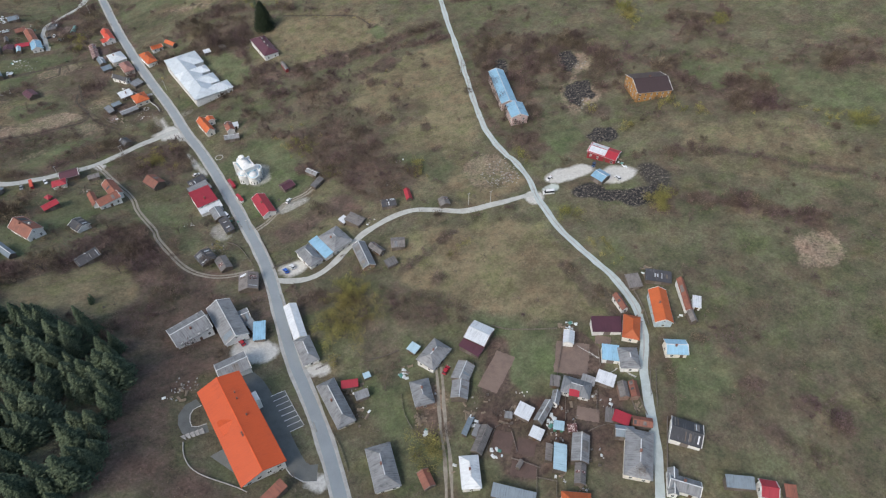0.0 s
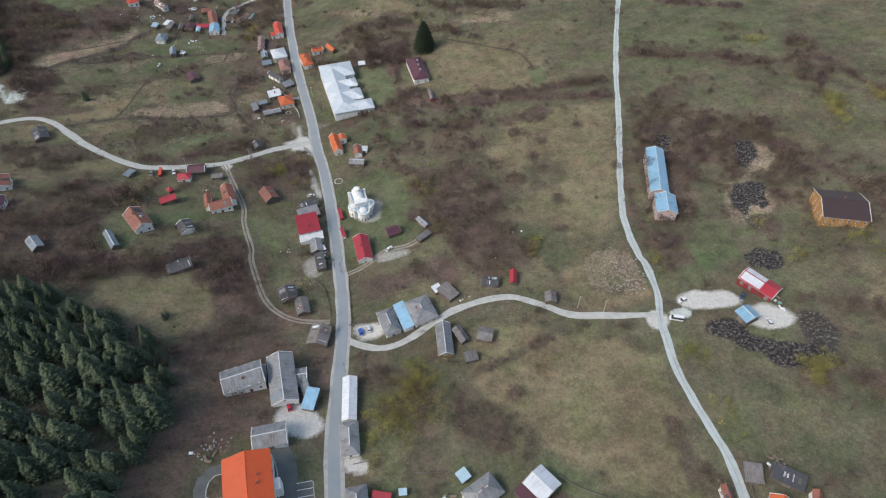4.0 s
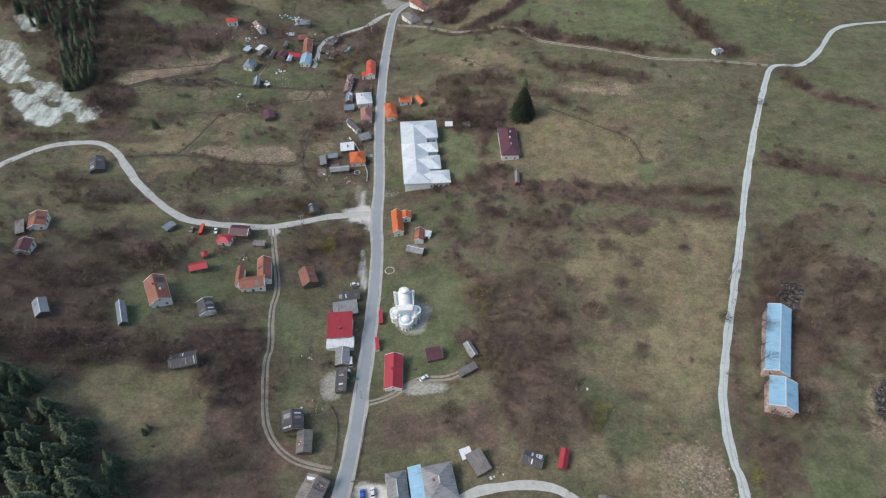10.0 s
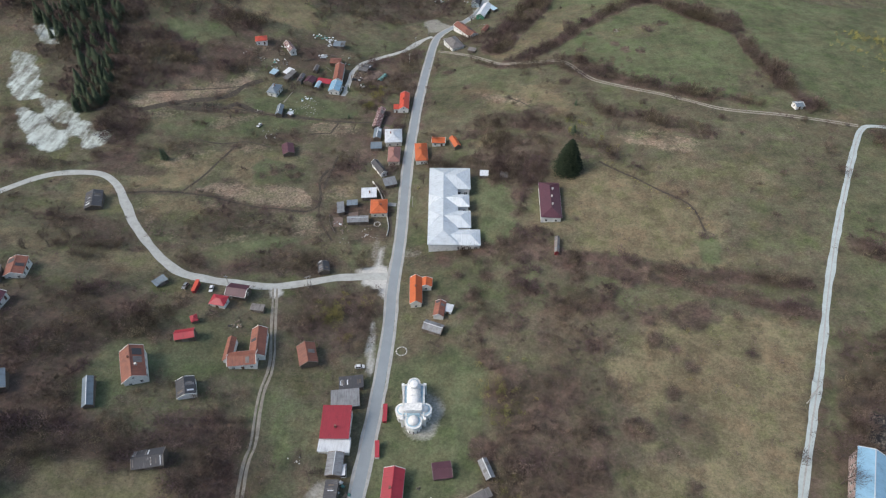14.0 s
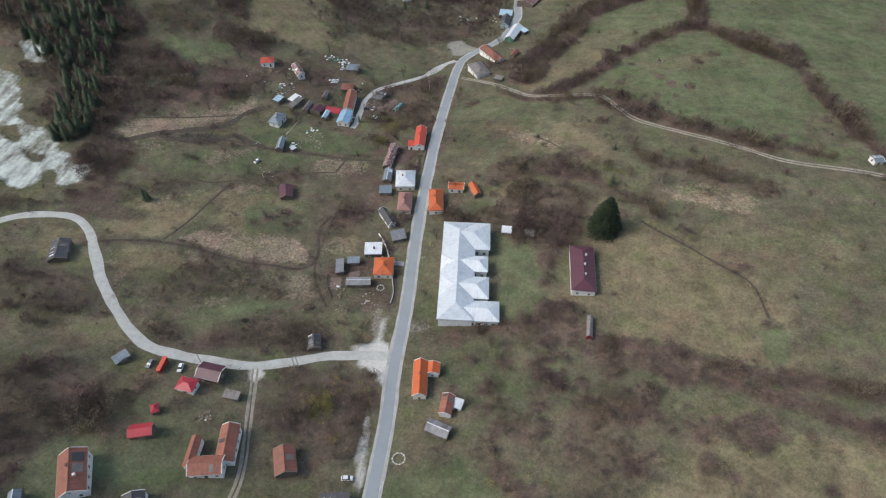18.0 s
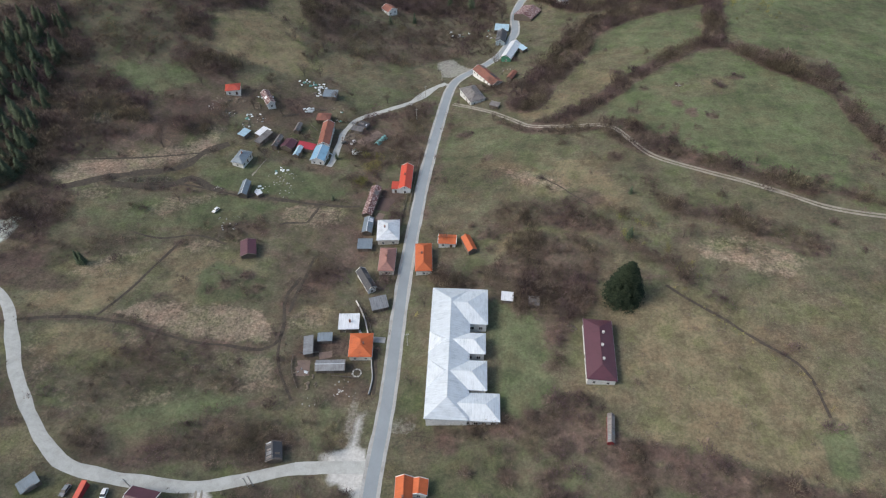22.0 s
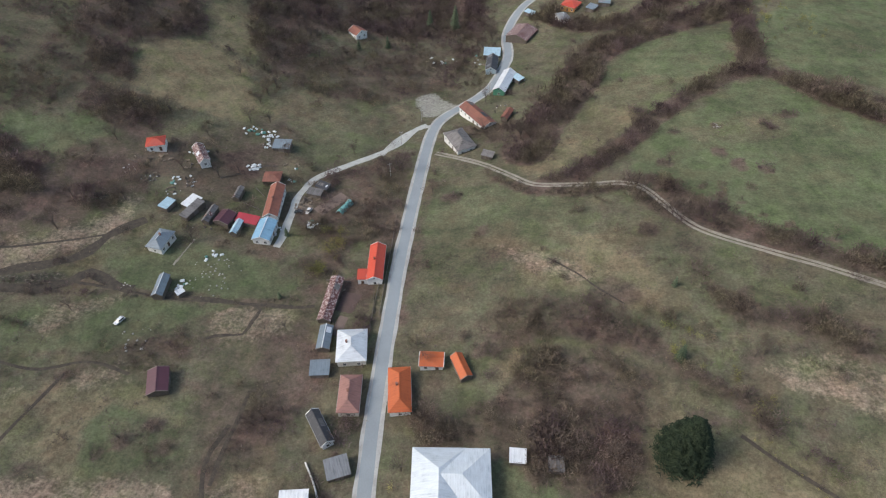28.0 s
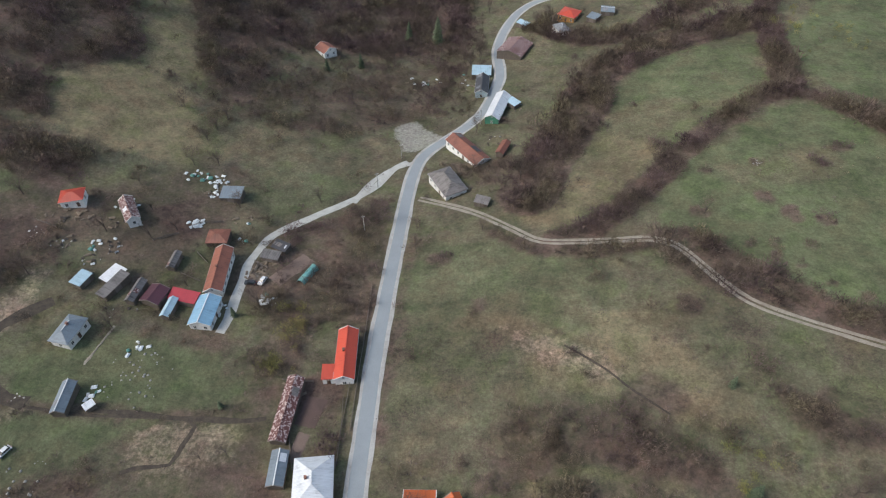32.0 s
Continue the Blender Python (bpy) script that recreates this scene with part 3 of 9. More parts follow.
def hedge(share_, wide, high, line):
    """A strip of bushes of that half width and height."""
    COVER.append(("hedge", "scrub", share_, (wide, smooth_line(line, 4.0)), high))


# broad cover of the western slope, the valley floor and the eastern meadows
field("scrub", 0.45, [(-238, 316), (-227, 370), (-193, 374), (-152, 323), (-124, 308), (-83, 313), (-37, 325), (-34, 258), (-35, 208), (-39, 168), (-63, 164), (-81, 155), (-90, 137), (-167, 127), (-306, 310)], 2.6)
field("scrub", 0.45, [(-218, 406), (-142, 428), (-63, 459), (-51, 405), (-41, 331), (-125, 316), (-150, 330), (-165, 336)], 2.2)
field("scrub", 0.55, [(-287, 612), (-213, 664), (-110, 772), (-12, 803), (-8, 708), (-43, 623), (-89, 600), (-131, 583), (-182, 548), (-180, 517), (-251, 500)], 4)
field("scrub", 0.5, [(-92, 507), (-78, 551), (-48, 570), (-37, 598), (-38, 541), (-40, 472), (-46, 450), (-59, 471), (-65, 459), (-84, 480)], 2.6)
field("litter", 0.8, [(-133, 99), (-116, 109), (-101, 129), (-92, 182), (-69, 197), (-40, 186), (-33, 168), (-34, 143), (-73, 119), (-83, 115), (-87, 95), (-74, 69)])
field("dry", 0.35, [(-28, 338), (153, 306), (110, 195), (101, 149), (46, 171), (14, 172), (-21, 184)])
field("dry", 0.45, [(-4, 447), (40, 456), (79, 420), (144, 416), (117, 334), (46, 327), (9, 336), (2, 409)])
field("green", 0.3, [(-32, 555), (3, 548), (22, 533), (50, 531), (72, 509), (107, 488), (89, 444), (57, 448), (17, 458), (-5, 455), (-29, 459), (-35, 504)])
field("green", 0.35, [(169, 324), (276, 312), (434, 560), (274, 497), (217, 444), (181, 371)])
field("green", 0.35, [(109, 131), (135, 96), (159, 99), (167, 73), (178, 42), (160, 5), (120, 13), (81, 5), (64, 17), (81, 40), (112, 61), (101, 76)])
# western slope
field("scrub", 0.95, [(-213, 274), (-194, 267), (-159, 268), (-143, 297), (-128, 261), (-130, 236), (-110, 232), (-95, 243), (-72, 239), (-63, 206), (-66, 185), (-84, 191), (-85, 209), (-98, 217), (-129, 214), (-149, 217), (-181, 218)], 3.2)
field("dry", 0.85, [(-130, 214), (-96, 216), (-85, 207), (-87, 182), (-97, 178), (-121, 193)])
field("scrub", 0.8, [(-78, 183), (-59, 183), (-40, 173), (-47, 163), (-62, 165), (-75, 162), (-89, 141), (-97, 170)], 3)
field("scrub", 0.7, [(-77, 316), (-36, 320), (-37, 288), (-50, 274), (-64, 291)], 2.8)
field("green", 0.75, [(-145, 276), (-131, 286), (-98, 288), (-91, 266), (-105, 259), (-114, 255), (-127, 238), (-139, 250)])
field("green", 0.6, [(-78, 258), (-51, 257), (-50, 238), (-49, 201), (-56, 200), (-65, 232)])
field("green", 0.5, [(-53, 183), (-40, 173), (-44, 163), (-55, 172)])
field("scrub", 0.8, [(-197, 289), (-174, 298), (-132, 300), (-117, 277), (-134, 267), (-140, 252), (-173, 251)], 3)
field("scrub", 0.8, [(-80, 308), (-57, 315), (-38, 314), (-36, 286), (-56, 283), (-76, 293)], 2.6)
field("dry", 0.5, [(-176, 324), (-148, 325), (-136, 316), (-150, 309), (-172, 312)])
field("dry", 0.75, [(-208, 372), (-188, 371), (-170, 351), (-177, 346), (-201, 355)])
field("scrub", 0.8, [(-207, 341), (-179, 345), (-161, 335), (-162, 321), (-191, 320)], 3)
field("dry", 0.85, [(-192, 389), (-179, 402), (-162, 409), (-139, 420), (-144, 400), (-150, 377), (-177, 368)])
field("pale", 0.75, [(-149, 375), (-138, 386), (-123, 389), (-92, 392), (-82, 383), (-82, 376), (-94, 372), (-117, 372)])
field("dry", 0.7, [(-139, 416), (-115, 423), (-95, 414), (-93, 395), (-123, 389), (-138, 392)])
field("green", 0.85, [(-126, 404), (-119, 416), (-97, 410), (-90, 400), (-102, 392), (-118, 393)])
field("scrub", 0.5, [(-116, 409), (-97, 410), (-93, 400), (-106, 396)], 2.2)
field("pale", 0.55, [(-175, 365), (-145, 372), (-114, 369), (-79, 368), (-72, 356), (-101, 346), (-119, 336), (-142, 334), (-158, 344)])
field("dry", 0.7, [(-171, 365), (-143, 372), (-140, 363), (-149, 353), (-163, 350)])
field("scrub", 0.45, [(-157, 352), (-138, 363), (-116, 360), (-123, 347), (-145, 345)], 2)
field("green", 0.8, [(-127, 331), (-108, 340), (-86, 351), (-79, 348), (-97, 337), (-116, 327)])
field("scrub", 0.85, [(-129, 323), (-105, 331), (-77, 345), (-64, 345), (-56, 333), (-69, 323), (-119, 315)], 2.6)
field("dry", 0.8, [(-82, 396), (-62, 400), (-62, 386), (-74, 379)])
field("green", 0.75, [(-66, 361), (-51, 362), (-49, 348), (-51, 332), (-55, 333), (-57, 351)])
field("scrub", 0.75, [(-98, 427), (-83, 452), (-61, 448), (-55, 424), (-60, 404), (-82, 400), (-93, 411)], 2.6)
field("dry", 0.6, [(-207, 458), (-194, 481), (-155, 500), (-149, 496), (-163, 475), (-189, 459)])
field("green", 0.6, [(-185, 432), (-163, 450), (-144, 463), (-128, 457), (-139, 438), (-165, 424), (-184, 423)])
field("green", 0.7, [(-157, 473), (-123, 473), (-94, 491), (-79, 472), (-100, 456), (-120, 451), (-132, 460)])
field("scrub", 0.65, [(-206, 410), (-182, 418), (-142, 428), (-123, 444), (-112, 435), (-140, 423), (-168, 408), (-195, 394)], 2.4)
field("scrub", 0.95, [(-279, 523), (-253, 518), (-211, 465), (-193, 423), (-205, 409), (-220, 409)], 3.5)
field("scrub", 0.8, [(-243, 499), (-213, 521), (-176, 526), (-161, 535), (-155, 504), (-187, 490), (-213, 465)], 3)
field("green", 0.65, [(-228, 545), (-197, 556), (-165, 547), (-177, 528), (-214, 523)])
field("dry", 0.75, [(-195, 607), (-173, 616), (-149, 622), (-135, 597), (-145, 576), (-167, 576), (-187, 580)])
field("green", 0.5, [(-226, 537), (-192, 554), (-177, 549), (-168, 539), (-192, 526), (-219, 523)])
field("scrub", 0.85, [(-204, 576), (-183, 577), (-164, 568), (-162, 555), (-174, 547), (-201, 557)], 3.5)
# the northern banks
field("dry", 0.85, [(-196, 611), (-175, 628), (-154, 624), (-138, 609), (-129, 592), (-131, 576), (-149, 571), (-169, 572), (-188, 586)])
field("dry", 0.75, [(-181, 660), (-169, 694), (-146, 659), (-138, 638), (-148, 627), (-169, 636)])
field("scrub", 1, [(-247, 659), (-204, 696), (-178, 662), (-173, 636), (-197, 616), (-224, 606)], 4.5)
field("scrub", 1, [(-213, 600), (-201, 608), (-187, 590), (-193, 584), (-204, 582)], 4)
field("scrub", 1, [(-171, 711), (-122, 790), (-15, 834), (-19, 730), (-46, 697), (-91, 696), (-117, 680), (-125, 625), (-136, 629), (-153, 660)], 4.5)
field("scrub", 0.75, [(-123, 627), (-97, 667), (-57, 682), (-28, 658), (-45, 630), (-75, 615), (-101, 612)], 3.2)
field("dry", 0.5, [(-123, 610), (-103, 621), (-83, 603), (-81, 570), (-101, 569), (-120, 564), (-136, 570), (-132, 587)])
field("green", 0.5, [(-107, 580), (-65, 589), (-50, 586), (-66, 569), (-89, 550), (-104, 561)])
field("scrub", 0.85, [(-93, 540), (-65, 561), (-43, 572), (-42, 545), (-45, 499), (-58, 499), (-58, 478), (-78, 483), (-86, 501), (-84, 523)], 2.8)
field("litter", 0.7, [(-74, 471), (-67, 476), (-64, 457), (-69, 443), (-83, 447), (-84, 459)])
field("green", 0.8, [(-150, 474), (-134, 483), (-112, 488), (-90, 487), (-83, 472), (-106, 464), (-120, 454), (-138, 453)])
field("pale", 0.6, [(-101, 457), (-79, 463), (-70, 460), (-71, 450), (-88, 445), (-100, 446)])
field("litter", 0.6, [(-178, 526), (-155, 523), (-140, 528), (-117, 535), (-108, 568), (-111, 586), (-136, 570), (-154, 551), (-172, 539)])
field("scrub", 0.75, [(-155, 549), (-140, 558), (-117, 541), (-123, 531), (-141, 530)], 3)
field("scrub", 0.7, [(-116, 502), (-89, 494), (-88, 487), (-105, 489), (-130, 495), (-128, 500)], 2.2)
field("scrub", 0.85, [(-26, 595), (-13, 580), (3, 574), (10, 581), (3, 595), (-11, 595)], 3)
field("scrub", 0.6, [(-58, 689), (-29, 732), (-8, 692), (-15, 638), (-40, 636)], 3)
hedge(0.9, 2.2, 1.6, [(-32, 545), (-33, 520), (-34, 499), (-34, 477), (-34, 458)])
hedge(0.7, 1.6, 2.2, [(-49, 545), (-48, 514), (-54, 504)])
# eastern fields
field("green", 0.9, [(59, 568), (83, 591), (112, 617), (143, 623), (158, 603), (175, 590), (186, 544), (159, 486), (124, 491), (89, 503), (71, 517), (54, 545)])
field("green", 0.8, [(29, 583), (51, 646), (74, 669), (128, 689), (121, 634), (95, 612), (61, 578), (38, 556), (10, 550), (3, 561)])
field("dry", 0.55, [(8, 565), (29, 577), (47, 602), (63, 594), (49, 564), (28, 548), (10, 548)])
field("green", 1, [(148, 695), (199, 756), (335, 804), (215, 581), (183, 609), (146, 632), (136, 659)])
field("dry", 0.5, [(81, 578), (107, 584), (132, 593), (127, 568), (102, 560), (84, 566)])
field("dry", 0.7, [(19, 510), (58, 485), (59, 461), (37, 465), (4, 487), (-9, 507)])
field("pale", 0.6, [(1, 499), (19, 492), (36, 481), (50, 474), (47, 465), (33, 474), (19, 483), (2, 489)])
field("pale", 0.7, [(84, 440), (104, 449), (131, 432), (120, 424), (93, 432)])
field("dry", 0.65, [(57, 406), (80, 412), (102, 382), (115, 370), (110, 343), (60, 338), (54, 368)])
field("green", 0.45, [(-38, 547), (1, 538), (30, 524), (25, 495), (-9, 507), (-25, 498)])
field("green", 0.85, [(2, 409), (26, 399), (28, 358), (12, 352), (5, 388)])
field("green", 0.7, [(-29, 373), (-20, 374), (-19, 352), (-26, 351)])
field("scrub", 0.6, [(2, 433), (48, 437), (47, 408), (38, 394), (30, 370), (21, 401), (2, 409)], 3)
field("dry", 0.6, [(70, 316), (151, 304), (119, 219), (99, 195), (74, 191), (81, 235), (64, 276)])
field("bare", 0.7, [(98, 315), (112, 319), (111, 307), (104, 301), (97, 302)])
field("scrub", 0.44, [(24, 322), (68, 322), (66, 284), (35, 292)], 2.6)
field("scrub", 0.62, [(25, 280), (52, 286), (89, 261), (92, 238), (73, 222), (52, 223), (29, 225), (20, 247)], 2.6)
field("scrub", 0.85, [(24, 222), (61, 223), (68, 197), (55, 183), (33, 184), (25, 202)], 2.8)
field("litter", 0.9, [(-20, 202), (26, 209), (27, 188), (4, 189), (-8, 184), (-21, 187)])
field("green", 0.9, [(-25, 280), (-7, 288), (13, 272), (22, 244), (17, 226), (-1, 220), (-23, 216), (-24, 250)])
field("green", 0.7, [(5, 291), (19, 276), (18, 259), (10, 260)])
field("scrub", 0.7, [(16, 272), (33, 271), (36, 239), (26, 218), (19, 226)], 2.6)
field("scrub", 0.53, [(-20, 302), (5, 305), (29, 297), (22, 280), (-7, 287)], 2.2)
field("scrub", 0.79, [(157, 303), (168, 297), (170, 265), (158, 247), (145, 252), (147, 276)], 3.2)
field("scrub", 0.57, [(115, 195), (138, 191), (171, 216), (195, 234), (221, 225), (202, 191), (153, 177), (123, 157), (112, 164)], 3)
field("scrub", 0.57, [(167, 266), (196, 271), (240, 259), (214, 213), (164, 210), (153, 230)], 2.8)
field("green", 0.7, [(133, 178), (154, 180), (153, 161), (129, 157)])
field("dry", 0.8, [(72, 183), (105, 184), (101, 155), (75, 152), (66, 163)])
field("green", 0.6, [(58, 219), (77, 218), (87, 182), (68, 175), (63, 191)])
field("scrub", 0.75, [(-22, 418), (6, 433), (24, 442), (34, 433), (35, 410), (22, 398), (1, 411), (-17, 408)], 3.2)
field("green", 0.6, [(22, 439), (46, 440), (48, 424), (32, 412), (23, 423)])
field("scrub", 0.7, [(35, 446), (58, 438), (53, 426), (45, 418), (37, 397), (23, 394), (36, 418), (47, 431)], 2.6)
field("scrub", 0.45, [(65, 461), (97, 461), (121, 448), (115, 432), (91, 439), (68, 447)], 2.0)
field("scrub", 0.64, [(15, 338), (48, 337), (79, 327), (96, 309), (84, 291), (37, 282), (13, 301), (7, 321)], 2.4)
field("scrub", 0.85, [(-49, 308), (-32, 314), (-31, 287), (-41, 279), (-56, 287)], 2.6)
# the lower meadows
field("dry", 0.95, [(27, 153), (54, 150), (90, 123), (80, 91), (87, 67), (71, 63), (48, 80), (34, 100), (24, 116), (15, 135)])
field("scrub", 0.8, [(13, 132), (27, 107), (23, 96), (9, 99), (4, 115)], 2.6)
field("scrub", 0.85, [(78, 92), (87, 67), (82, 59), (75, 71)], 2)
field("litter", 0.35, [(-17, 99), (2, 110), (36, 91), (80, 57), (40, -1), (-43, 53)])
field("green", 0.4, [(-17, 99), (2, 110), (36, 91), (80, 57), (40, -1), (-43, 53)])
field("green", 0.8, [(82, 39), (101, 20), (84, 8), (64, 17)])
field("green", 0.8, [(33, 96), (42, 83), (53, 66), (37, 49), (25, 57), (36, 74), (27, 85)])
field("green", 0.6, [(66, 7), (86, -13), (81, -21), (58, -6)])
field("green", 0.7, [(-11, 103), (0, 90), (-5, 78), (-14, 76), (-19, 85)])
field("green", 0.6, [(-11, 40), (-1, 46), (7, 40), (-4, 28), (-13, 34)])
field("pale", 0.85, [(-2, 76), (5, 71), (-3, 54), (-10, 54), (-8, 66)])
field("scrub", 0.5, [(-18, 152), (17, 134), (10, 111), (-11, 86), (-16, 101), (-18, 117), (-21, 134)], 3)
field("scrub", 0.8, [(-356, 543), (-273, 573), (-248, 507), (-226, 443), (-242, 438), (-284, 489), (-336, 506)], 4)
field("scrub", 0.8, [(-319, 575), (-273, 594), (-241, 537), (-243, 499), (-277, 497)], 4)
field("pale", 0.45, [(98, 315), (112, 319), (111, 307), (104, 301), (97, 302)])
field("green", 0.6, [(38, 76), (51, 64), (37, 49), (24, 58)])
field("green", 0.5, [(-21, 81), (-10, 73), (-9, 44), (-16, 36), (-30, 45)])
field("pale", 0.8, [(170, 52), (187, 46), (182, 34), (168, 32), (160, 39)])
field("scrub", 0.55, [(106, 43), (120, 36), (121, 7), (130, -16), (94, -40), (87, -25), (75, 5), (96, 18)], 2.6)
field("scrub", 0.5, [(195, 266), (221, 224), (262, 185), (274, 138), (240, 117), (202, 148), (175, 181), (167, 212)], 3.6)
field("scrub", 0.5, [(212, 157), (254, 126), (316, 109), (340, 126), (290, 155)], 3.2)
field("dry", 0.6, [(196, 142), (242, 109), (241, 77), (220, 61), (194, 77), (175, 114)])
field("scrub", 0.9, [(142, 111), (156, 107), (145, 89), (131, 97)], 2.6)
field("green", 0.6, [(244, 185), (259, 161), (250, 157), (280, 140), (305, 104), (277, 82), (264, 109), (254, 126), (231, 155)])
field("green", 0.5, [(151, 202), (161, 194), (141, 160), (122, 150), (119, 165)])
field("green", 0.5, [(178, 89), (207, 66), (219, 42), (229, 49), (208, 82)])
field("scrub", 0.95, [(248, 155), (261, 139), (246, 119), (227, 132), (232, 146)], 4)
field("scrub", 0.95, [(156, 104), (181, 82), (195, 49), (185, 44), (169, 69), (148, 92)], 4)
field("scrub", 0.7, [(280, 236), (312, 213), (280, 180), (258, 208)], 4)
field("scrub", 0.8, [(307, 146), (340, 126), (314, 107), (289, 126)], 3.6)
field("scrub", 0.79, [(139, 262), (141, 243), (118, 200), (111, 165), (105, 169), (114, 211)], 3.4)
field("scrub", 0.66, [(283, 335), (295, 310), (261, 258), (250, 264), (265, 301)], 5)
hedge(1, 4, 4, [(203, 255), (220, 223), (231, 186), (231, 151), (247, 116)])
hedge(0.9, 2.2, 2.6, [(159, 136), (191, 118), (212, 85), (235, 53)])
hedge(0.9, 3.5, 3.6, [(234, 316), (261, 307), (286, 302), (290, 272), (302, 237)])
hedge(0.8, 1.3, 1.5, [(75, 420), (90, 405), (99, 400)])
field("pale", 0.5, [(73, 416), (84, 412), (106, 389), (118, 380), (121, 359), (116, 359), (110, 378), (89, 396)])
field("dry", 0.5, [(26, 606), (65, 631), (97, 625), (58, 579), (23, 545), (3, 566)])
# hedgerows and slopes between the roads
field("green", 0.75, [(188, 615), (333, 642), (251, 459), (206, 472), (202, 521), (189, 549)])
field("dry", 0.55, [(-133, 214), (-115, 220), (-91, 219), (-88, 201), (-101, 182), (-118, 192)])
field("dry", 0.45, [(-228, 330), (-196, 329), (-176, 337), (-178, 315), (-208, 314)])
field("dry", 0.45, [(-178, 372), (-146, 371), (-127, 362), (-122, 335), (-145, 342)])
field("dry", 0.5, [(80, 305), (119, 308), (96, 212), (65, 211), (73, 239), (68, 273)])
field("scrub", 0.85, [(15, 275), (31, 281), (50, 279), (59, 260), (64, 239), (45, 210), (25, 214), (19, 246)], 3.2)
field("green", 0.9, [(-3, 291), (3, 290), (16, 267), (14, 262), (0, 282)])
field("bare", 0.8, [(99, 314), (107, 317), (112, 310), (105, 304), (98, 306)])
field("scrub", 0.75, [(-252, 508), (-221, 527), (-176, 521), (-159, 504), (-218, 462), (-237, 471)], 4)
field("scrub", 0.9, [(-261, 505), (-237, 513), (-208, 444), (-191, 407), (-209, 406), (-230, 445)], 4)
field("litter", 0.8, [(-215, 396), (-190, 404), (-183, 393), (-206, 386)])
field("pale", 0.6, [(-212, 453), (-192, 477), (-154, 501), (-145, 494), (-176, 467), (-203, 444)])
field("pale", 0.5, [(-185, 386), (-166, 406), (-146, 423), (-152, 400), (-176, 372)])
field("scrub", 0.75, [(169, 300), (189, 307), (151, 215), (135, 214), (154, 255)], 3.5)
field("scrub", 0.85, [(172, 282), (173, 271), (162, 266), (162, 277)], 3.5)
hedge(1, 5, 5, [(141, 617), (160, 592), (178, 575), (184, 530), (192, 495), (199, 472)])
hedge(0.9, 3, 4, [(64, 528), (87, 510), (116, 490), (145, 480), (169, 472)])
hedge(1, 4, 3.5, [(20, 353), (34, 350), (48, 347), (62, 344), (77, 341), (91, 337), (105, 334), (121, 332), (134, 330), (153, 328)])
hedge(0.9, 3.5, 3.5, [(-1, 450), (12, 454), (26, 456), (41, 452), (55, 446)])
hedge(0.9, 3, 3.5, [(76, 471), (90, 462), (104, 454), (119, 447), (134, 442)])
hedge(0.8, 2.5, 2.5, [(61, 423), (72, 421), (82, 416), (94, 405)])
hedge(0.9, 2.5, 3, [(224, 445), (226, 430), (235, 423)])
hedge(0.9, 2.5, 3, [(191, 362), (198, 357), (206, 351)])
field("green", 0.95, [(114, 353), (121, 357), (123, 349), (120, 341), (114, 343)])
for bank in (ROAD_BROOK_C, ROAD_BROOK_G, ROAD_BROOK_H, ROAD_BROOK_I, ROAD_BROOK_M):
    hedge(0.75, 2.7, 1.8, bank)
field("green", 0.6, [(-106, 439), (-83, 444), (-76, 426), (-93, 421)])
field("pale", 0.5, [(-104, 457), (-76, 463), (-75, 447), (-95, 443)])
field("pale", 0.45, [(-141, 423), (-123, 430), (-117, 424), (-133, 416)])
field("scrub", 0.7, [(-130, 443), (-112, 446), (-102, 426), (-116, 422)], 3)
field("scrub", 0.6, [(-80, 435), (-67, 444), (-58, 416), (-75, 414)], 3)
field("scrub", 0.7, [(15, 450), (45, 441), (53, 432), (28, 434), (6, 425), (6, 440)], 3)
hedge(1, 3.5, 4, [(64, 538), (75, 524), (86, 514), (97, 503), (108, 499)])
# round the blue-roofed hall and the ash pits
field("scrub", 0.7, [(161, 294), (188, 279), (222, 249), (212, 230), (176, 225), (161, 256)], 3.5)
field("scrub", 0.85, [(153, 285), (139, 244), (130, 222), (124, 197), (133, 185), (151, 207), (160, 239), (169, 270)], 3.5)
field("scrub", 0.8, [(116, 201), (124, 188), (129, 168), (113, 161), (110, 168)], 3)
field("green", 0.7, [(142, 184), (154, 181), (145, 163), (131, 158)])
field("pale", 0.5, [(170, 215), (183, 216), (191, 202), (181, 185), (166, 178), (158, 189)])
field("pale", 0.5, [(199, 243), (202, 229), (196, 216), (187, 217)])
field("pale", 0.6, [(85, 185), (99, 190), (108, 180), (104, 161), (91, 159), (74, 166)])
field("scrub", 0.8, [(-29, 159), (-13, 156), (-8, 144), (-18, 132), (-29, 139)], 3)
# below the school
field("green", 0.5, [(-15, 333), (35, 335), (44, 320), (27, 306), (-2, 301)])
field("green", 0.45, [(69, 331), (91, 329), (85, 312), (62, 312)])
field("gravel", 0.6, [(-38, 351), (-35, 330), (-36, 326), (-44, 329), (-50, 327), (-50, 333), (-43, 336), (-42, 347)])
field("gravel", 0.95, [(-45, 333), (-36, 338), (-32, 314), (-37, 323), (-45, 324)])
field("bare", 0.5, [(-73, 381), (-49, 386), (-41, 361), (-45, 349), (-65, 354), (-74, 368)])
field("scrub", 0.75, [(-15, 349), (7, 351), (14, 345), (-12, 340)], 3)
field("scrub", 0.8, [(26, 361), (39, 368), (45, 358), (35, 342), (24, 343)], 3.5)
hedge(0.9, 2.5, 3, [(22, 341), (35, 343), (47, 345), (59, 345), (69, 343), (78, 341)])
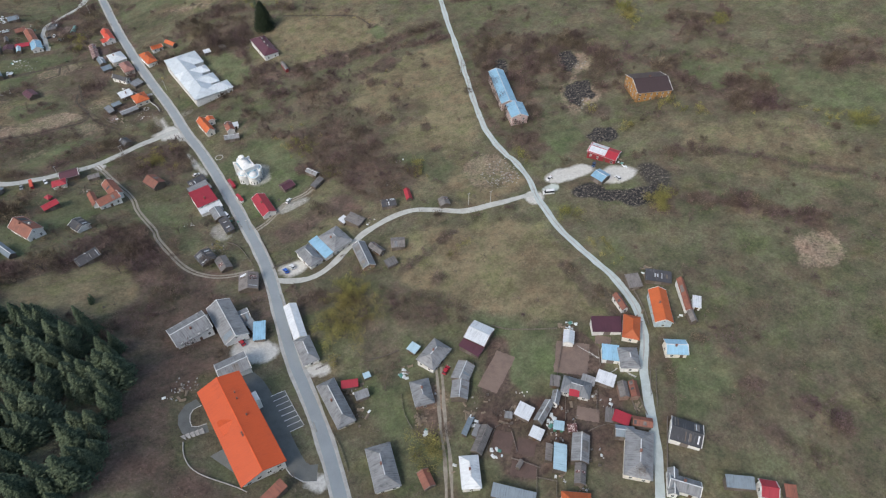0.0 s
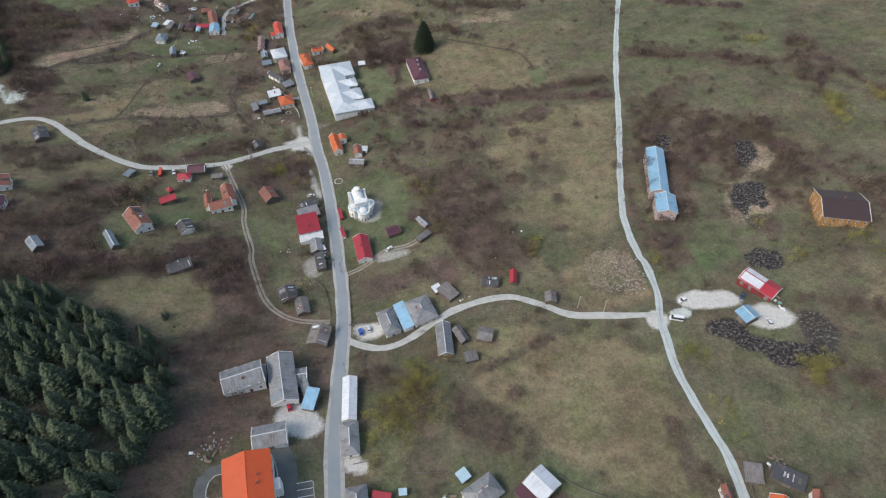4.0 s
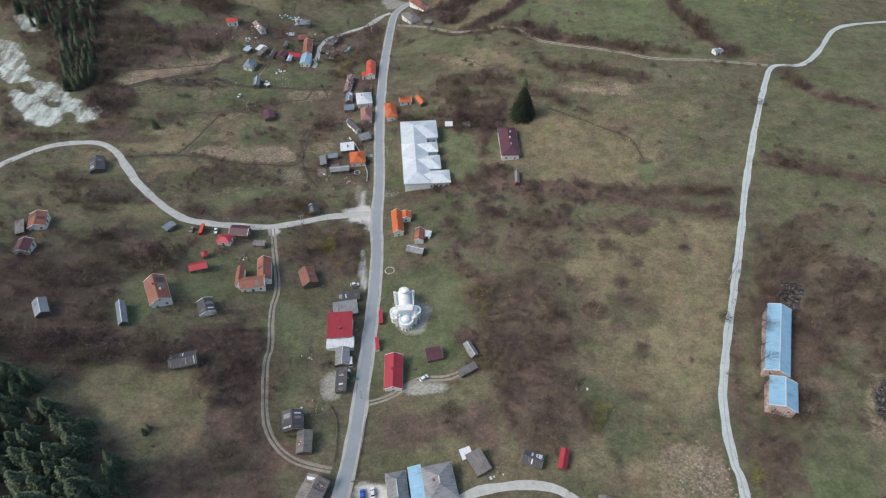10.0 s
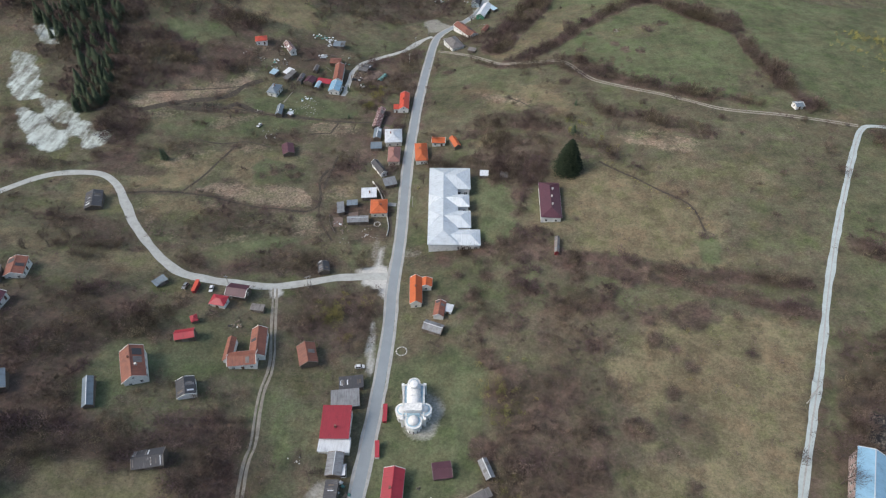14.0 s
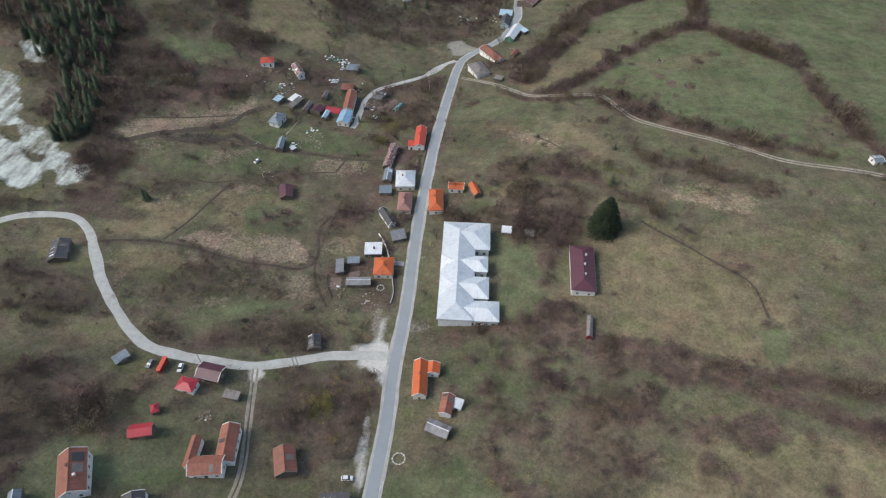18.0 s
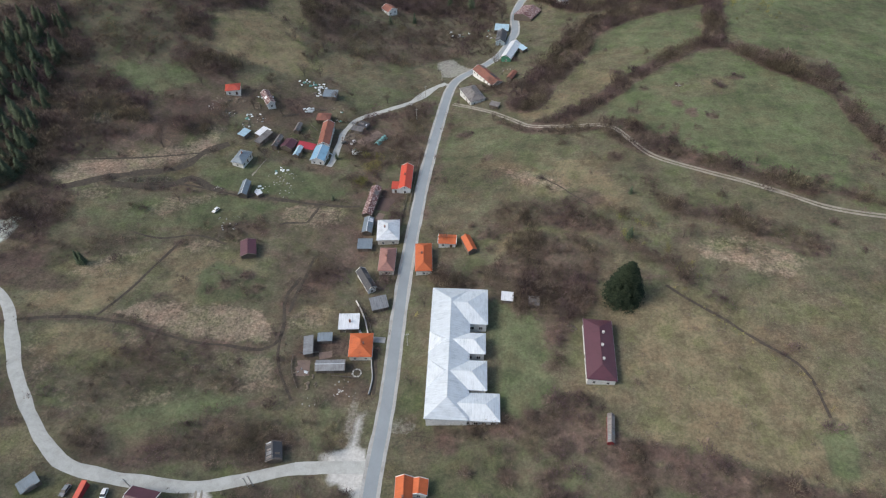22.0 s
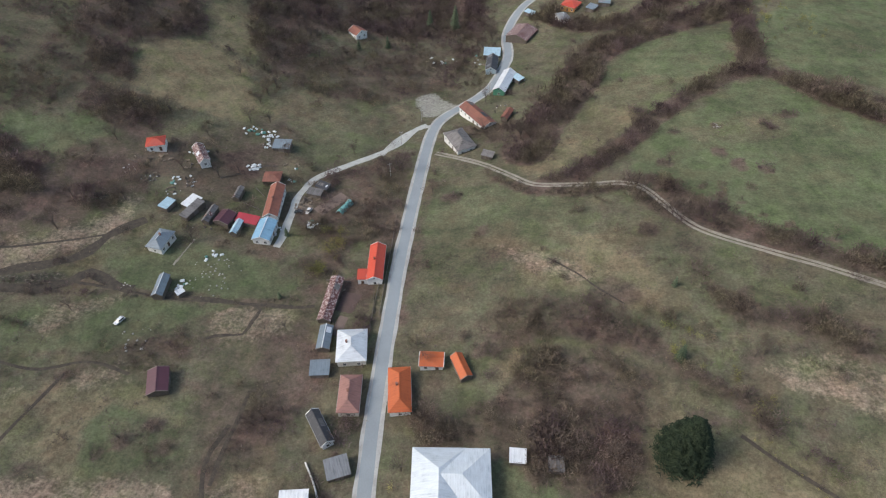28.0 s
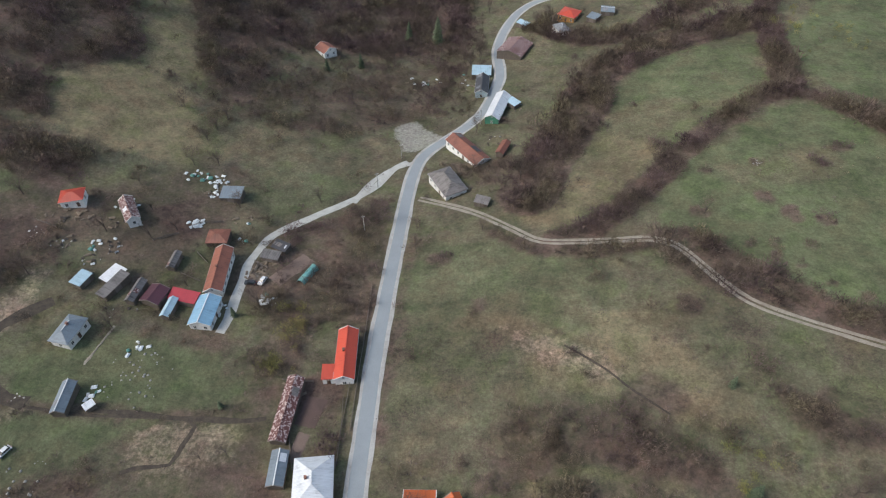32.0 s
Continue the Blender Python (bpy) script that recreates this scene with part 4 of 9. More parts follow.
# bushes that stand by themselves
copse(94, 556, 3, 2.6)
copse(100, 547, 3, 2.6)
copse(110, 543, 3, 2.6)
copse(101, 529, 3, 2.6)
copse(90, 530, 3, 2.6)
copse(71, 549, 3, 2.6)
copse(131, 585, 3, 2.6)
copse(101, 543, 3, 2.6)
copse(78, 574, 3, 2.6)
copse(7, 319, 4, 3.5)
copse(44, 323, 4, 3.5)
copse(6, 308, 4, 3)
copse(31, 334, 4, 3)
copse(14, 340, 3, 3)
copse(37, 328, 3, 2.5)
copse(25, 318, 3, 2.5)
copse(56, 330, 4, 3)
copse(68, 322, 4, 3)
copse(49, 312, 4, 3)
copse(-7, 341, 4, 3)
copse(0, 332, 3, 3)
copse(11, 431, 6, 5)
copse(19, 437, 5, 5)
copse(16, 415, 6, 5)
copse(4, 422, 6, 5)
copse(-17, 414, 5, 5)
copse(-21, 420, 4, 5)
copse(23, 420, 5, 5)
copse(33, 418, 5, 4)
copse(41, 436, 5, 4)
copse(29, 405, 6, 4)
copse(14, 404, 5, 5)
copse(82, 531, 3, 3)
copse(89, 525, 3, 3)
copse(95, 520, 3, 3)
copse(101, 512, 3, 3)
copse(109, 506, 3, 3)
copse(98, 578, 2.5, 2)
copse(121, 575, 3, 1.5)
copse(-24, 532, 3, 3)
copse(84, 466, 4, 2)
copse(36, 470, 4, 1.5)
copse(81, 443, 4, 2)
copse(147, 485, 4, 4.5)
copse(130, 492, 3, 3)
copse(122, 498, 3, 3)
copse(17, 434, 5, 4)
copse(30, 427, 5, 4)
copse(10, 421, 5, 4)
copse(38, 416, 5, 4)
copse(30, 389, 5, 4)
copse(27, 375, 4, 4)
copse(-135, 389, 2, 2)
copse(-111, 402, 3, 3)
copse(-104, 409, 3, 3)
copse(-97, 402, 3, 3)
copse(-116, 397, 2.5, 3)
copse(-188, 447, 3, 3)
copse(-173, 455, 3, 3)
copse(46, 349, 5, 4)
copse(30, 344, 4, 3)
copse(19, 345, 4, 3)
copse(58, 504, 3.5, 2.5)
copse(-21, 531, 3.5, 3)
copse(85, 472, 4, 2)
copse(-7, 508, 3, 1.5)
copse(95, 555, 2.5, 2)
copse(111, 542, 3, 2.5)
copse(101, 549, 2, 2)
copse(152, 489, 3.5, 4)
copse(129, 489, 3, 3)
copse(29, 313, 4.5, 3)
copse(21, 300, 4, 3)
copse(44, 324, 4.5, 3)
copse(54, 314, 4, 3)
copse(13, 332, 3.5, 3)
copse(26, 332, 3.5, 3)
copse(7, 318, 3.5, 3)
copse(68, 316, 3.5, 2.5)
copse(84, 307, 3, 2.5)
copse(-6, 317, 3, 2)
copse(39, 295, 4, 3)
copse(60, 291, 4, 2.5)
copse(16, 284, 4, 2.5)
copse(92, 291, 3, 3)
copse(35, 322, 4, 3)
copse(63, 311, 4, 3)
copse(78, 329, 4, 3)
copse(57, 333, 4, 3)
copse(112, 307, 3, 3)
copse(20, 263, 4.5, 3)
copse(28, 269, 4.5, 3)
copse(16, 240, 5, 3.5)
copse(33, 238, 5, 3.5)
copse(23, 227, 6, 3.5)
copse(45, 258, 4.5, 3)
copse(82, 243, 4, 2)
copse(71, 253, 4, 2)
copse(88, 256, 3, 2)
copse(39, 219, 5, 3)
copse(-153, 325, 4, 3)
copse(-120, 295, 4, 3)
copse(-154, 276, 5, 3.5)
copse(-167, 262, 5, 3.5)
copse(-91, 232, 4, 3)
copse(-131, 227, 5, 3.5)
copse(-137, 211, 6, 3.5)
copse(196, 310, 3.5, 4)
copse(213, 303, 2.5, 3)
copse(109, 307, 3, 3)
copse(121, 308, 3, 3)
copse(60, 308, 3.5, 3)
copse(50, 309, 3.5, 3)
copse(30, 320, 3.5, 3)
copse(88, 269, 3.5, 3)
copse(22, 279, 3.5, 3)
copse(40, 231, 4.5, 3)
copse(55, 230, 4.5, 3)
copse(35, 211, 5, 3.5)
copse(47, 198, 5, 3.5)
copse(-76, 195, 5, 4)
copse(-86, 233, 5, 4)
copse(-81, 205, 5, 4)
copse(-71, 198, 4, 3.5)
copse(-171, 278, 5, 3.5)
copse(-183, 254, 5, 3.5)
copse(-154, 256, 5, 3.5)
copse(-156, 272, 4, 3.5)
copse(-110, 218, 3, 2.5)
copse(-161, 228, 5, 3.5)
copse(-79, 170, 5, 3)
copse(-86, 159, 5, 3)
copse(182, 253, 4, 3)
copse(193, 244, 4, 3)
copse(160, 223, 4, 3)
copse(152, 193, 4, 3)
copse(129, 181, 4, 3)
copse(204, 291, 2.5, 3)
copse(230, 279, 2.5, 3)
copse(246, 271, 2.5, 3)
copse(269, 279, 6, 5)
copse(85, 294, 4.5, 3)
copse(98, 282, 4.5, 3)
copse(122, 289, 3, 3)
copse(29, 326, 4.5, 3)
copse(45, 317, 4.5, 3)
copse(91, 313, 2.5, 3)
copse(31, 121, 3, 3)
copse(18, 118, 3.5, 3)
copse(38, 262, 4.5, 3)
copse(28, 278, 4.5, 3)
copse(13, 302, 3.5, 3)
copse(74, 251, 5, 3)
copse(88, 229, 5, 3)
copse(50, 219, 4.5, 3)
copse(44, 248, 4.5, 3)
copse(82, 206, 4.5, 3)
copse(145, 276, 3, 3)
copse(238, 187, 5, 4)
copse(230, 166, 5, 3)
copse(124, 51, 3, 3)
copse(251, 136, 6, 4)
copse(216, 257, 5, 4)
copse(168, 272, 4, 4)
copse(186, 285, 3.5, 4)
copse(298, 147, 5, 4)
copse(96, 36, 4, 3)
copse(97, 11, 5, 3)
copse(103, -4, 5, 3)
copse(108, -17, 6, 3)
copse(88, -7, 5, 2.5)
# hedges and ditches
hedge(0.8, 1.6, 1.8, [(-80, 392), (-80, 405), (-79, 415), (-79, 425)])
hedge(0.7, 1.4, 1.6, [(-162, 424), (-148, 423), (-136, 429), (-120, 426)])
hedge(1, 4.2, 3.0, [(-1, 350), (32, 348), (57, 337), (100, 328), (128, 318), (153, 309)])
hedge(0.9, 3.4, 3.0, [(182, 350), (201, 339), (222, 330), (245, 317)])
hedge(0.9, 3.9, 3.4, [(226, 429), (234, 412), (250, 402), (280, 385)])
hedge(1, 5.9, 4.1, [(18, 536), (38, 547), (57, 568), (78, 595), (97, 612), (121, 631), (133, 627), (146, 614), (163, 603), (183, 591)])
hedge(1, 6.5, 4.1, [(126, 630), (133, 674), (141, 720), (152, 755)])
hedge(1, 11.7, 4.6, [(10, 565), (22, 595), (37, 629), (45, 654), (66, 678), (100, 693), (131, 704)])
hedge(1, 7.8, 4.6, [(21, 724), (51, 698), (86, 712), (121, 739)])
hedge(1, 3.4, 3.4, [(-2, 544), (18, 532), (39, 532), (56, 537)])
hedge(1, 4.7, 3.9, [(57, 531), (66, 517), (79, 506), (94, 499), (110, 493), (126, 485), (142, 480)])
hedge(0.9, 3.4, 3.0, [(-4, 446), (20, 454), (40, 456), (53, 444), (70, 432), (79, 420)])
hedge(0.9, 4.4, 3.0, [(78, 465), (100, 458), (119, 446), (133, 438)])
hedge(1, 3.9, 3.0, [(14, 457), (28, 456), (39, 453), (49, 448)])
hedge(1, 1.5, 1.9, [(-140, 423), (-145, 400), (-152, 375)])
hedge(1, 1.8, 2.0, [(-184, 365), (-158, 372), (-143, 375), (-114, 370), (-85, 371), (-79, 378), (-84, 400), (-81, 413)])
hedge(0.9, 1.8, 2.0, [(-79, 378), (-75, 364), (-66, 351)])
hedge(0.9, 2.1, 1.8, [(111, 179), (119, 195), (123, 219), (140, 264)])
hedge(0.8, 2.1, 2.9, [(-40, 416), (-50, 466), (-49, 531)])
hedge(0.8, 1.8, 2.3, [(-39, 485), (-38, 461), (-37, 441)])
hedge(0.8, 2.1, 2.5, [(-44, 432), (-46, 406), (-45, 392)])
hedge(0.8, 2.3, 2.5, [(80, 95), (81, 74), (80, 60)])
hedge(0.8, 2.1, 2.9, [(85, 43), (70, 23), (62, 18)])
hedge(0.8, 2.1, 2.6, [(6, 147), (24, 135), (53, 143)])
hedge(0.7, 2.1, 2.3, [(159, 133), (198, 107), (216, 81), (232, 51)])
field("green", 0.9, [(113, 353), (122, 355), (120, 340), (114, 341)])
field("dry", 0.8, [(75, 420), (84, 415), (106, 390), (118, 381), (122, 361), (115, 361), (110, 378), (89, 397), (72, 414)])
hedge(0.6, 1.4, 1.3, [(72, 417), (81, 409), (90, 402), (102, 391), (110, 385), (115, 379), (117, 369), (118, 361)])
hedge(0.7, 1.4, 1.4, [(-192, 453), (-180, 454), (-164, 461), (-143, 461), (-117, 460), (-94, 462), (-70, 463)])
hedge(0.8, 1.5, 1.4, [(-112, 461), (-95, 462), (-78, 462), (-67, 464)])
hedge(0.6, 1.8, 1.3, [(19, 490), (30, 481), (36, 474), (45, 466)])
hedge(0.8, 2.1, 2.0, [(-222, 463), (-185, 475), (-154, 490)])
hedge(0.8, 1.8, 1.7, [(-202, 439), (-176, 453), (-139, 459), (-105, 464)])
hedge(0.9, 1.6, 1.6, [(-190, 367), (-163, 374), (-148, 368), (-121, 369), (-85, 373)])
hedge(0.9, 1.6, 1.6, [(-160, 335), (-134, 331), (-102, 336), (-73, 351)])
hedge(0.9, 2.4, 2.6, [(34, 349), (60, 347), (89, 330), (123, 320), (150, 311)])
hedge(0.9, 2.6, 3.0, [(182, 356), (220, 334), (256, 313), (282, 292), (306, 272)])
hedge(0.9, 2.0, 2.4, [(143, 280), (132, 249), (120, 211), (112, 177)])
# pale rock among thickets
field("scrub", 0.8, [(-290, 438), (-273, 429), (-241, 386), (-213, 392), (-193, 403), (-189, 387), (-250, 369)], 3)
field("rock", 0.6, [(-272, 429), (-257, 426), (-228, 407), (-226, 399), (-235, 391), (-249, 398), (-262, 412)])
field("rock", 0.45, [(-266, 444), (-251, 440), (-222, 425), (-211, 423), (-210, 405), (-221, 397), (-233, 410), (-258, 429)])
field("rock", 0.45, [(-302, 483), (-288, 476), (-274, 456), (-270, 440), (-279, 436), (-285, 441)])
field("rock", 0.58, [(-304, 507), (-297, 514), (-280, 506), (-281, 496), (-293, 494)])
# terraces and banks below the western hamlet
field("pale", 0.55, [(-220, 455), (-212, 463), (-166, 490), (-156, 506), (-153, 491), (-166, 475), (-204, 448)])
field("pale", 0.45, [(-202, 440), (-191, 448), (-156, 466), (-186, 443)])
field("pale", 0.45, [(-166, 440), (-159, 452), (-136, 459), (-154, 435)])
field("green", 0.7, [(-154, 437), (-119, 458), (-106, 455), (-145, 429), (-175, 421)])
field("ash", 0.45, [(-221, 500), (-212, 505), (-202, 494), (-214, 487)])
field("scrub", 0.85, [(-262, 486), (-242, 490), (-217, 443), (-213, 431), (-218, 414)], 4)
field("litter", 0.6, [(-208, 490), (-197, 513), (-173, 557), (-161, 533), (-182, 506), (-166, 490), (-195, 471)])
field("litter", 0.4, [(-103, 453), (-66, 464), (-59, 434), (-61, 399), (-81, 402), (-102, 435)])
field("litter", 0.7, [(-206, 397), (-186, 400), (-181, 390), (-197, 383)])
field("dry", 0.5, [(-187, 379), (-142, 422), (-131, 409), (-150, 375), (-178, 368)])
field("pale", 0.45, [(-83, 392), (-63, 399), (-66, 385), (-77, 381)])
field("scrub", 0.6, [(-156, 345), (-139, 351), (-120, 370), (-87, 365), (-86, 350), (-119, 346), (-124, 332), (-147, 337)], 2.2)
field("green", 0.5, [(-124, 331), (-102, 349), (-90, 349), (-97, 334), (-114, 321)])
field("gravel", 0.43, [(-53, 627), (-40, 633), (-26, 616), (-34, 609), (-42, 606), (-50, 615)])
# hedges round the school's spruce
field("scrub", 0.6, [(90, 472), (113, 462), (142, 449), (133, 440), (104, 451), (85, 458)], 3.4)
field("scrub", 0.7, [(1, 467), (32, 472), (68, 446), (65, 434), (32, 452), (2, 454)], 3.4)
field("scrub", 0.8, [(17, 444), (51, 437), (45, 400), (32, 388), (26, 399), (7, 417), (-8, 423)], 4)
field("pale", 0.7, [(170, 209), (163, 190), (166, 180), (176, 180), (188, 192), (188, 207), (180, 214)])
field("ash", 0.95, [(174, 208), (184, 210), (186, 199), (177, 188), (177, 197), (172, 204)])
field("pale", 0.7, [(203, 240), (207, 227), (196, 215), (186, 217), (194, 228)])
field("ash", 0.95, [(193, 243), (204, 242), (198, 230), (189, 221), (187, 232)])
field("ash", 1, [(151, 164), (160, 167), (170, 162), (166, 153), (157, 151), (150, 158)])
field("ash", 1, [(152, 253), (158, 264), (165, 262), (163, 254), (155, 245)])
# yards, tips and trodden places
patch("bare", 28, 70, 6, 14, -35, 1)
patch("bare", 53, 53, 8, 11, -35, 1)
patch("bare", 42, 33, 12, 6, -34, 0.9)
patch("bare", 13, 32, 8, 6, -34, 0.9)
patch("bare", 22, 59, 8, 5, -35, 0.8)
patch("gravel", -50, 129, 9, 6, -29, 0.9)
patch("gravel", -33, 108, 6, 3, -32, 0.8)
patch("gravel", -8.5, 257, 8.5, 13, -4, 0.5)
patch("gravel", -18, 169, 9, 5, -1, 0.8)
patch("gravel", -40, 219, 6, 10, 3, 0.5)
patch("gravel", -3, 215, 10, 4, -3, 0.5)
patch("ash", 121, 128, 9, 6, -15, 0.95)
patch("ash", 128, 119, 11, 5, -15, 0.95)
patch("ash", 137, 111, 9, 6, -15, 0.95)
patch("ash", 155, 118, 6, 9, -15, 0.6)
patch("bare", 172, 180, 7, 6, -19, 0.6)
patch("gravel", 122, 144, 14, 5, -16, 0.95)
patch("rock", 108, 141, 5, 3, -16, 0.8)
patch("gravel", 139, 130, 9, 6, -15, 0.9)
patch("bare", 103, 309, 8, 7, -1, 0.9)
patch("bare", 90, 251, 9, 13, 1, 0.4)
patch("bare", -183, 388, 19, 5, 9, 0.6)
patch("ash", -173, 460, 12, 3, 16, 0.5)
patch("ash", -170, 507, 7, 4, 20, 0.6)
patch("bare", -59, 376, 9, 6, 9, 0.7)
patch("bare", 43, 472, 7, 6, -1, 0.55)
patch("gravel", -39, 329, 8, 5, 5, 0.9)
patch("gravel", -83, 311, 3, 5, 11, 0.8)
patch("gravel", 98, 141, 5, 6, -16, 0.9)
patch("gravel", -50, 63, 3, 3, -29, 0.8)
patch("gravel", -34, 283, 2, 13, 6, 0.6)
patch("gravel", -43, 352, 3, 12, 9, 0.32)
patch("gravel", -25, 347, 5, 3, 6, 0.3)
patch("bare", -54, 473, 8, 6, 3, 0.8)
patch("bare", -67, 531, 10, 6, 5, 0.7)
patch("gravel", -87, 520, 5, 3, 7, 0.7)
patch("bare", 28, 43, 24, 8, -34, 0.75)
patch("bare", 33, 25, 17, 8, -34, 0.6)
patch("bare", 14, 43, 10, 11, -34, 0.7)
patch("bare", 52, 35, 9, 9, -34, 0.7)
patch("bare", -8, 61, 8, 9, -34, 0.5)
patch("bare", -90, 516, 13, 13, 9, 0.6)
patch("bare", -128, 529, 15, 20, 14, 0.5)
patch("bare", -115, 551, 14, 11, 16, 0.6)
field("ash", 0.95, [(174, 213), (189, 208), (182, 192), (174, 193), (166, 183), (165, 195)])
field("ash", 0.9, [(192, 243), (201, 240), (198, 228), (187, 219), (184, 227)])


def reach(x, y, warp, cx, cy, rx, ry, turn):
    a = radians(turn)
    u, w = (x - cx) * math.cos(a) + (y - cy) * math.sin(a), -(x - cx) * math.sin(a) + (y - cy) * math.cos(a)
    return np.clip((1.25 - np.hypot(u / rx, w / ry) - warp) / 0.5, 0, 1)


def inside(x, y, corners):
    """How far places lie inside the outline, in metres; negative outside it."""
    p = np.array(corners, float)
    best, odd = np.full(len(x), 1e9), np.zeros(len(x), bool)
    for (ax, ay), (bx, by) in zip(p, np.roll(p, -1, 0)):
        ex, ey = bx - ax, by - ay
        u = np.clip(((x - ax) * ex + (y - ay) * ey) / (ex * ex + ey * ey + 1e-9), 0, 1)
        best = np.minimum(best, np.hypot(x - ax - u * ex, y - ay - u * ey))
        if ay != by:
            odd ^= ((ay > y) != (by > y)) & (x < ax + (y - ay) * ex / ey)
    return np.where(odd, best, -best)


def cover_at(x, y):
    """Shares of each kind of cover, how thick scrub stands and how high."""
    wide = value_noise(x, y, 60, 11) * 0.5 + value_noise(x, y, 24, 12) * 0.3 + value_noise(x, y, 9, 13) * 0.2
    dry = np.clip((wide - 0.45) * 3.0, 0, 1) * 0.4
    green = np.clip((0.52 - wide + 0.0009 * (x + 40)) * 3.0, 0, 1) * 0.32
    got = {"dry": dry, "green": green, "bare": 0 * x, "ash": 0 * x, "rock": 0 * x, "gravel": 0 * x, "brown": 0 * x, "pale": 0 * x, "scrub": 0 * x}
    high = 0 * x
    n1, n2, n3 = value_noise(x, y, 19, 3) - 0.5, value_noise(x, y, 6, 4) - 0.5, value_noise(x, y, 2.6, 5) - 0.5
    for form, kind, share_, shape, tall in COVER:
        if form == "spot":
            cx, cy, rx, ry, turn = shape
            near = np.flatnonzero(np.hypot(x - cx, y - cy) < 2 * max(rx, ry))
            k = reach(x[near], y[near], (n1 * 0.8 + n2 * 0.5)[near], cx, cy, rx, ry, turn) * share_
        else:
            p = np.array(shape[1] if form == "hedge" else shape, float)
            near = np.flatnonzero((x > p[:, 0].min() - 14) & (x < p[:, 0].max() + 14) & (y > p[:, 1].min() - 14) & (y < p[:, 1].max() + 14))
            if form == "hedge":
                d = np.full(len(near), 1e9)
                for qx, qy in p:
                    d = np.minimum(d, np.hypot(x[near] - qx, y[near] - qy))
                k = np.clip(0.5 + (shape[0] - d + n2[near] * 2.2 + n3[near] * 1.2) / 1.8, 0, 1) * share_
            else:
                loose = min(1.0, max(0.2, math.sqrt(np.ptp(p[:, 0]) * np.ptp(p[:, 1])) / 55))
                k = np.clip(0.5 + (inside(x[near], y[near], shape) + (n1[near] * 9 + n2[near] * 6) * loose + n3[near] * 2) / (1.5 + 3 * loose), 0, 1) * share_
        if len(near) == 0:
            continue
        if form == "hedge":
            got["scrub"][near] = np.maximum(got["scrub"][near], k)
            high[near] = np.where(k > 0.2, tall, high[near])
            for other in ("dry", "green", "pale"):
                got[other][near] *= 1 - k
            got["brown"][near] = np.maximum(got["brown"][near], 0.9 * k)
            continue
        for other in got:
            got[other][near] *= 1 - k
        high[near] = high[near] * (1 - k) + tall * k if kind == "scrub" else high[near]
        if kind == "scrub":
            got["scrub"][near] += k
            got["brown"][near] += k * (0.3 + 0.6 * share_)
        else:
            got["brown" if kind == "litter" else kind][near] += k
    got["high"] = high
    return got


def stepped(lo, hi, step, out):
    core = np.arange(lo, hi + step, step)
    grow = step * np.cumsum(1.35 ** np.arange(1, 40))
    grow = grow[grow < out]
    return np.r_[lo - grow[::-1], core, core[-1] + grow]


gx, gy = stepped(-400, 380, 2.0, 2600), stepped(-80, 850, 2.0, 2600)
GX2, GY2 = np.meshgrid(gx, gy)
flat_x, flat_y = GX2.ravel(), GY2.ravel()


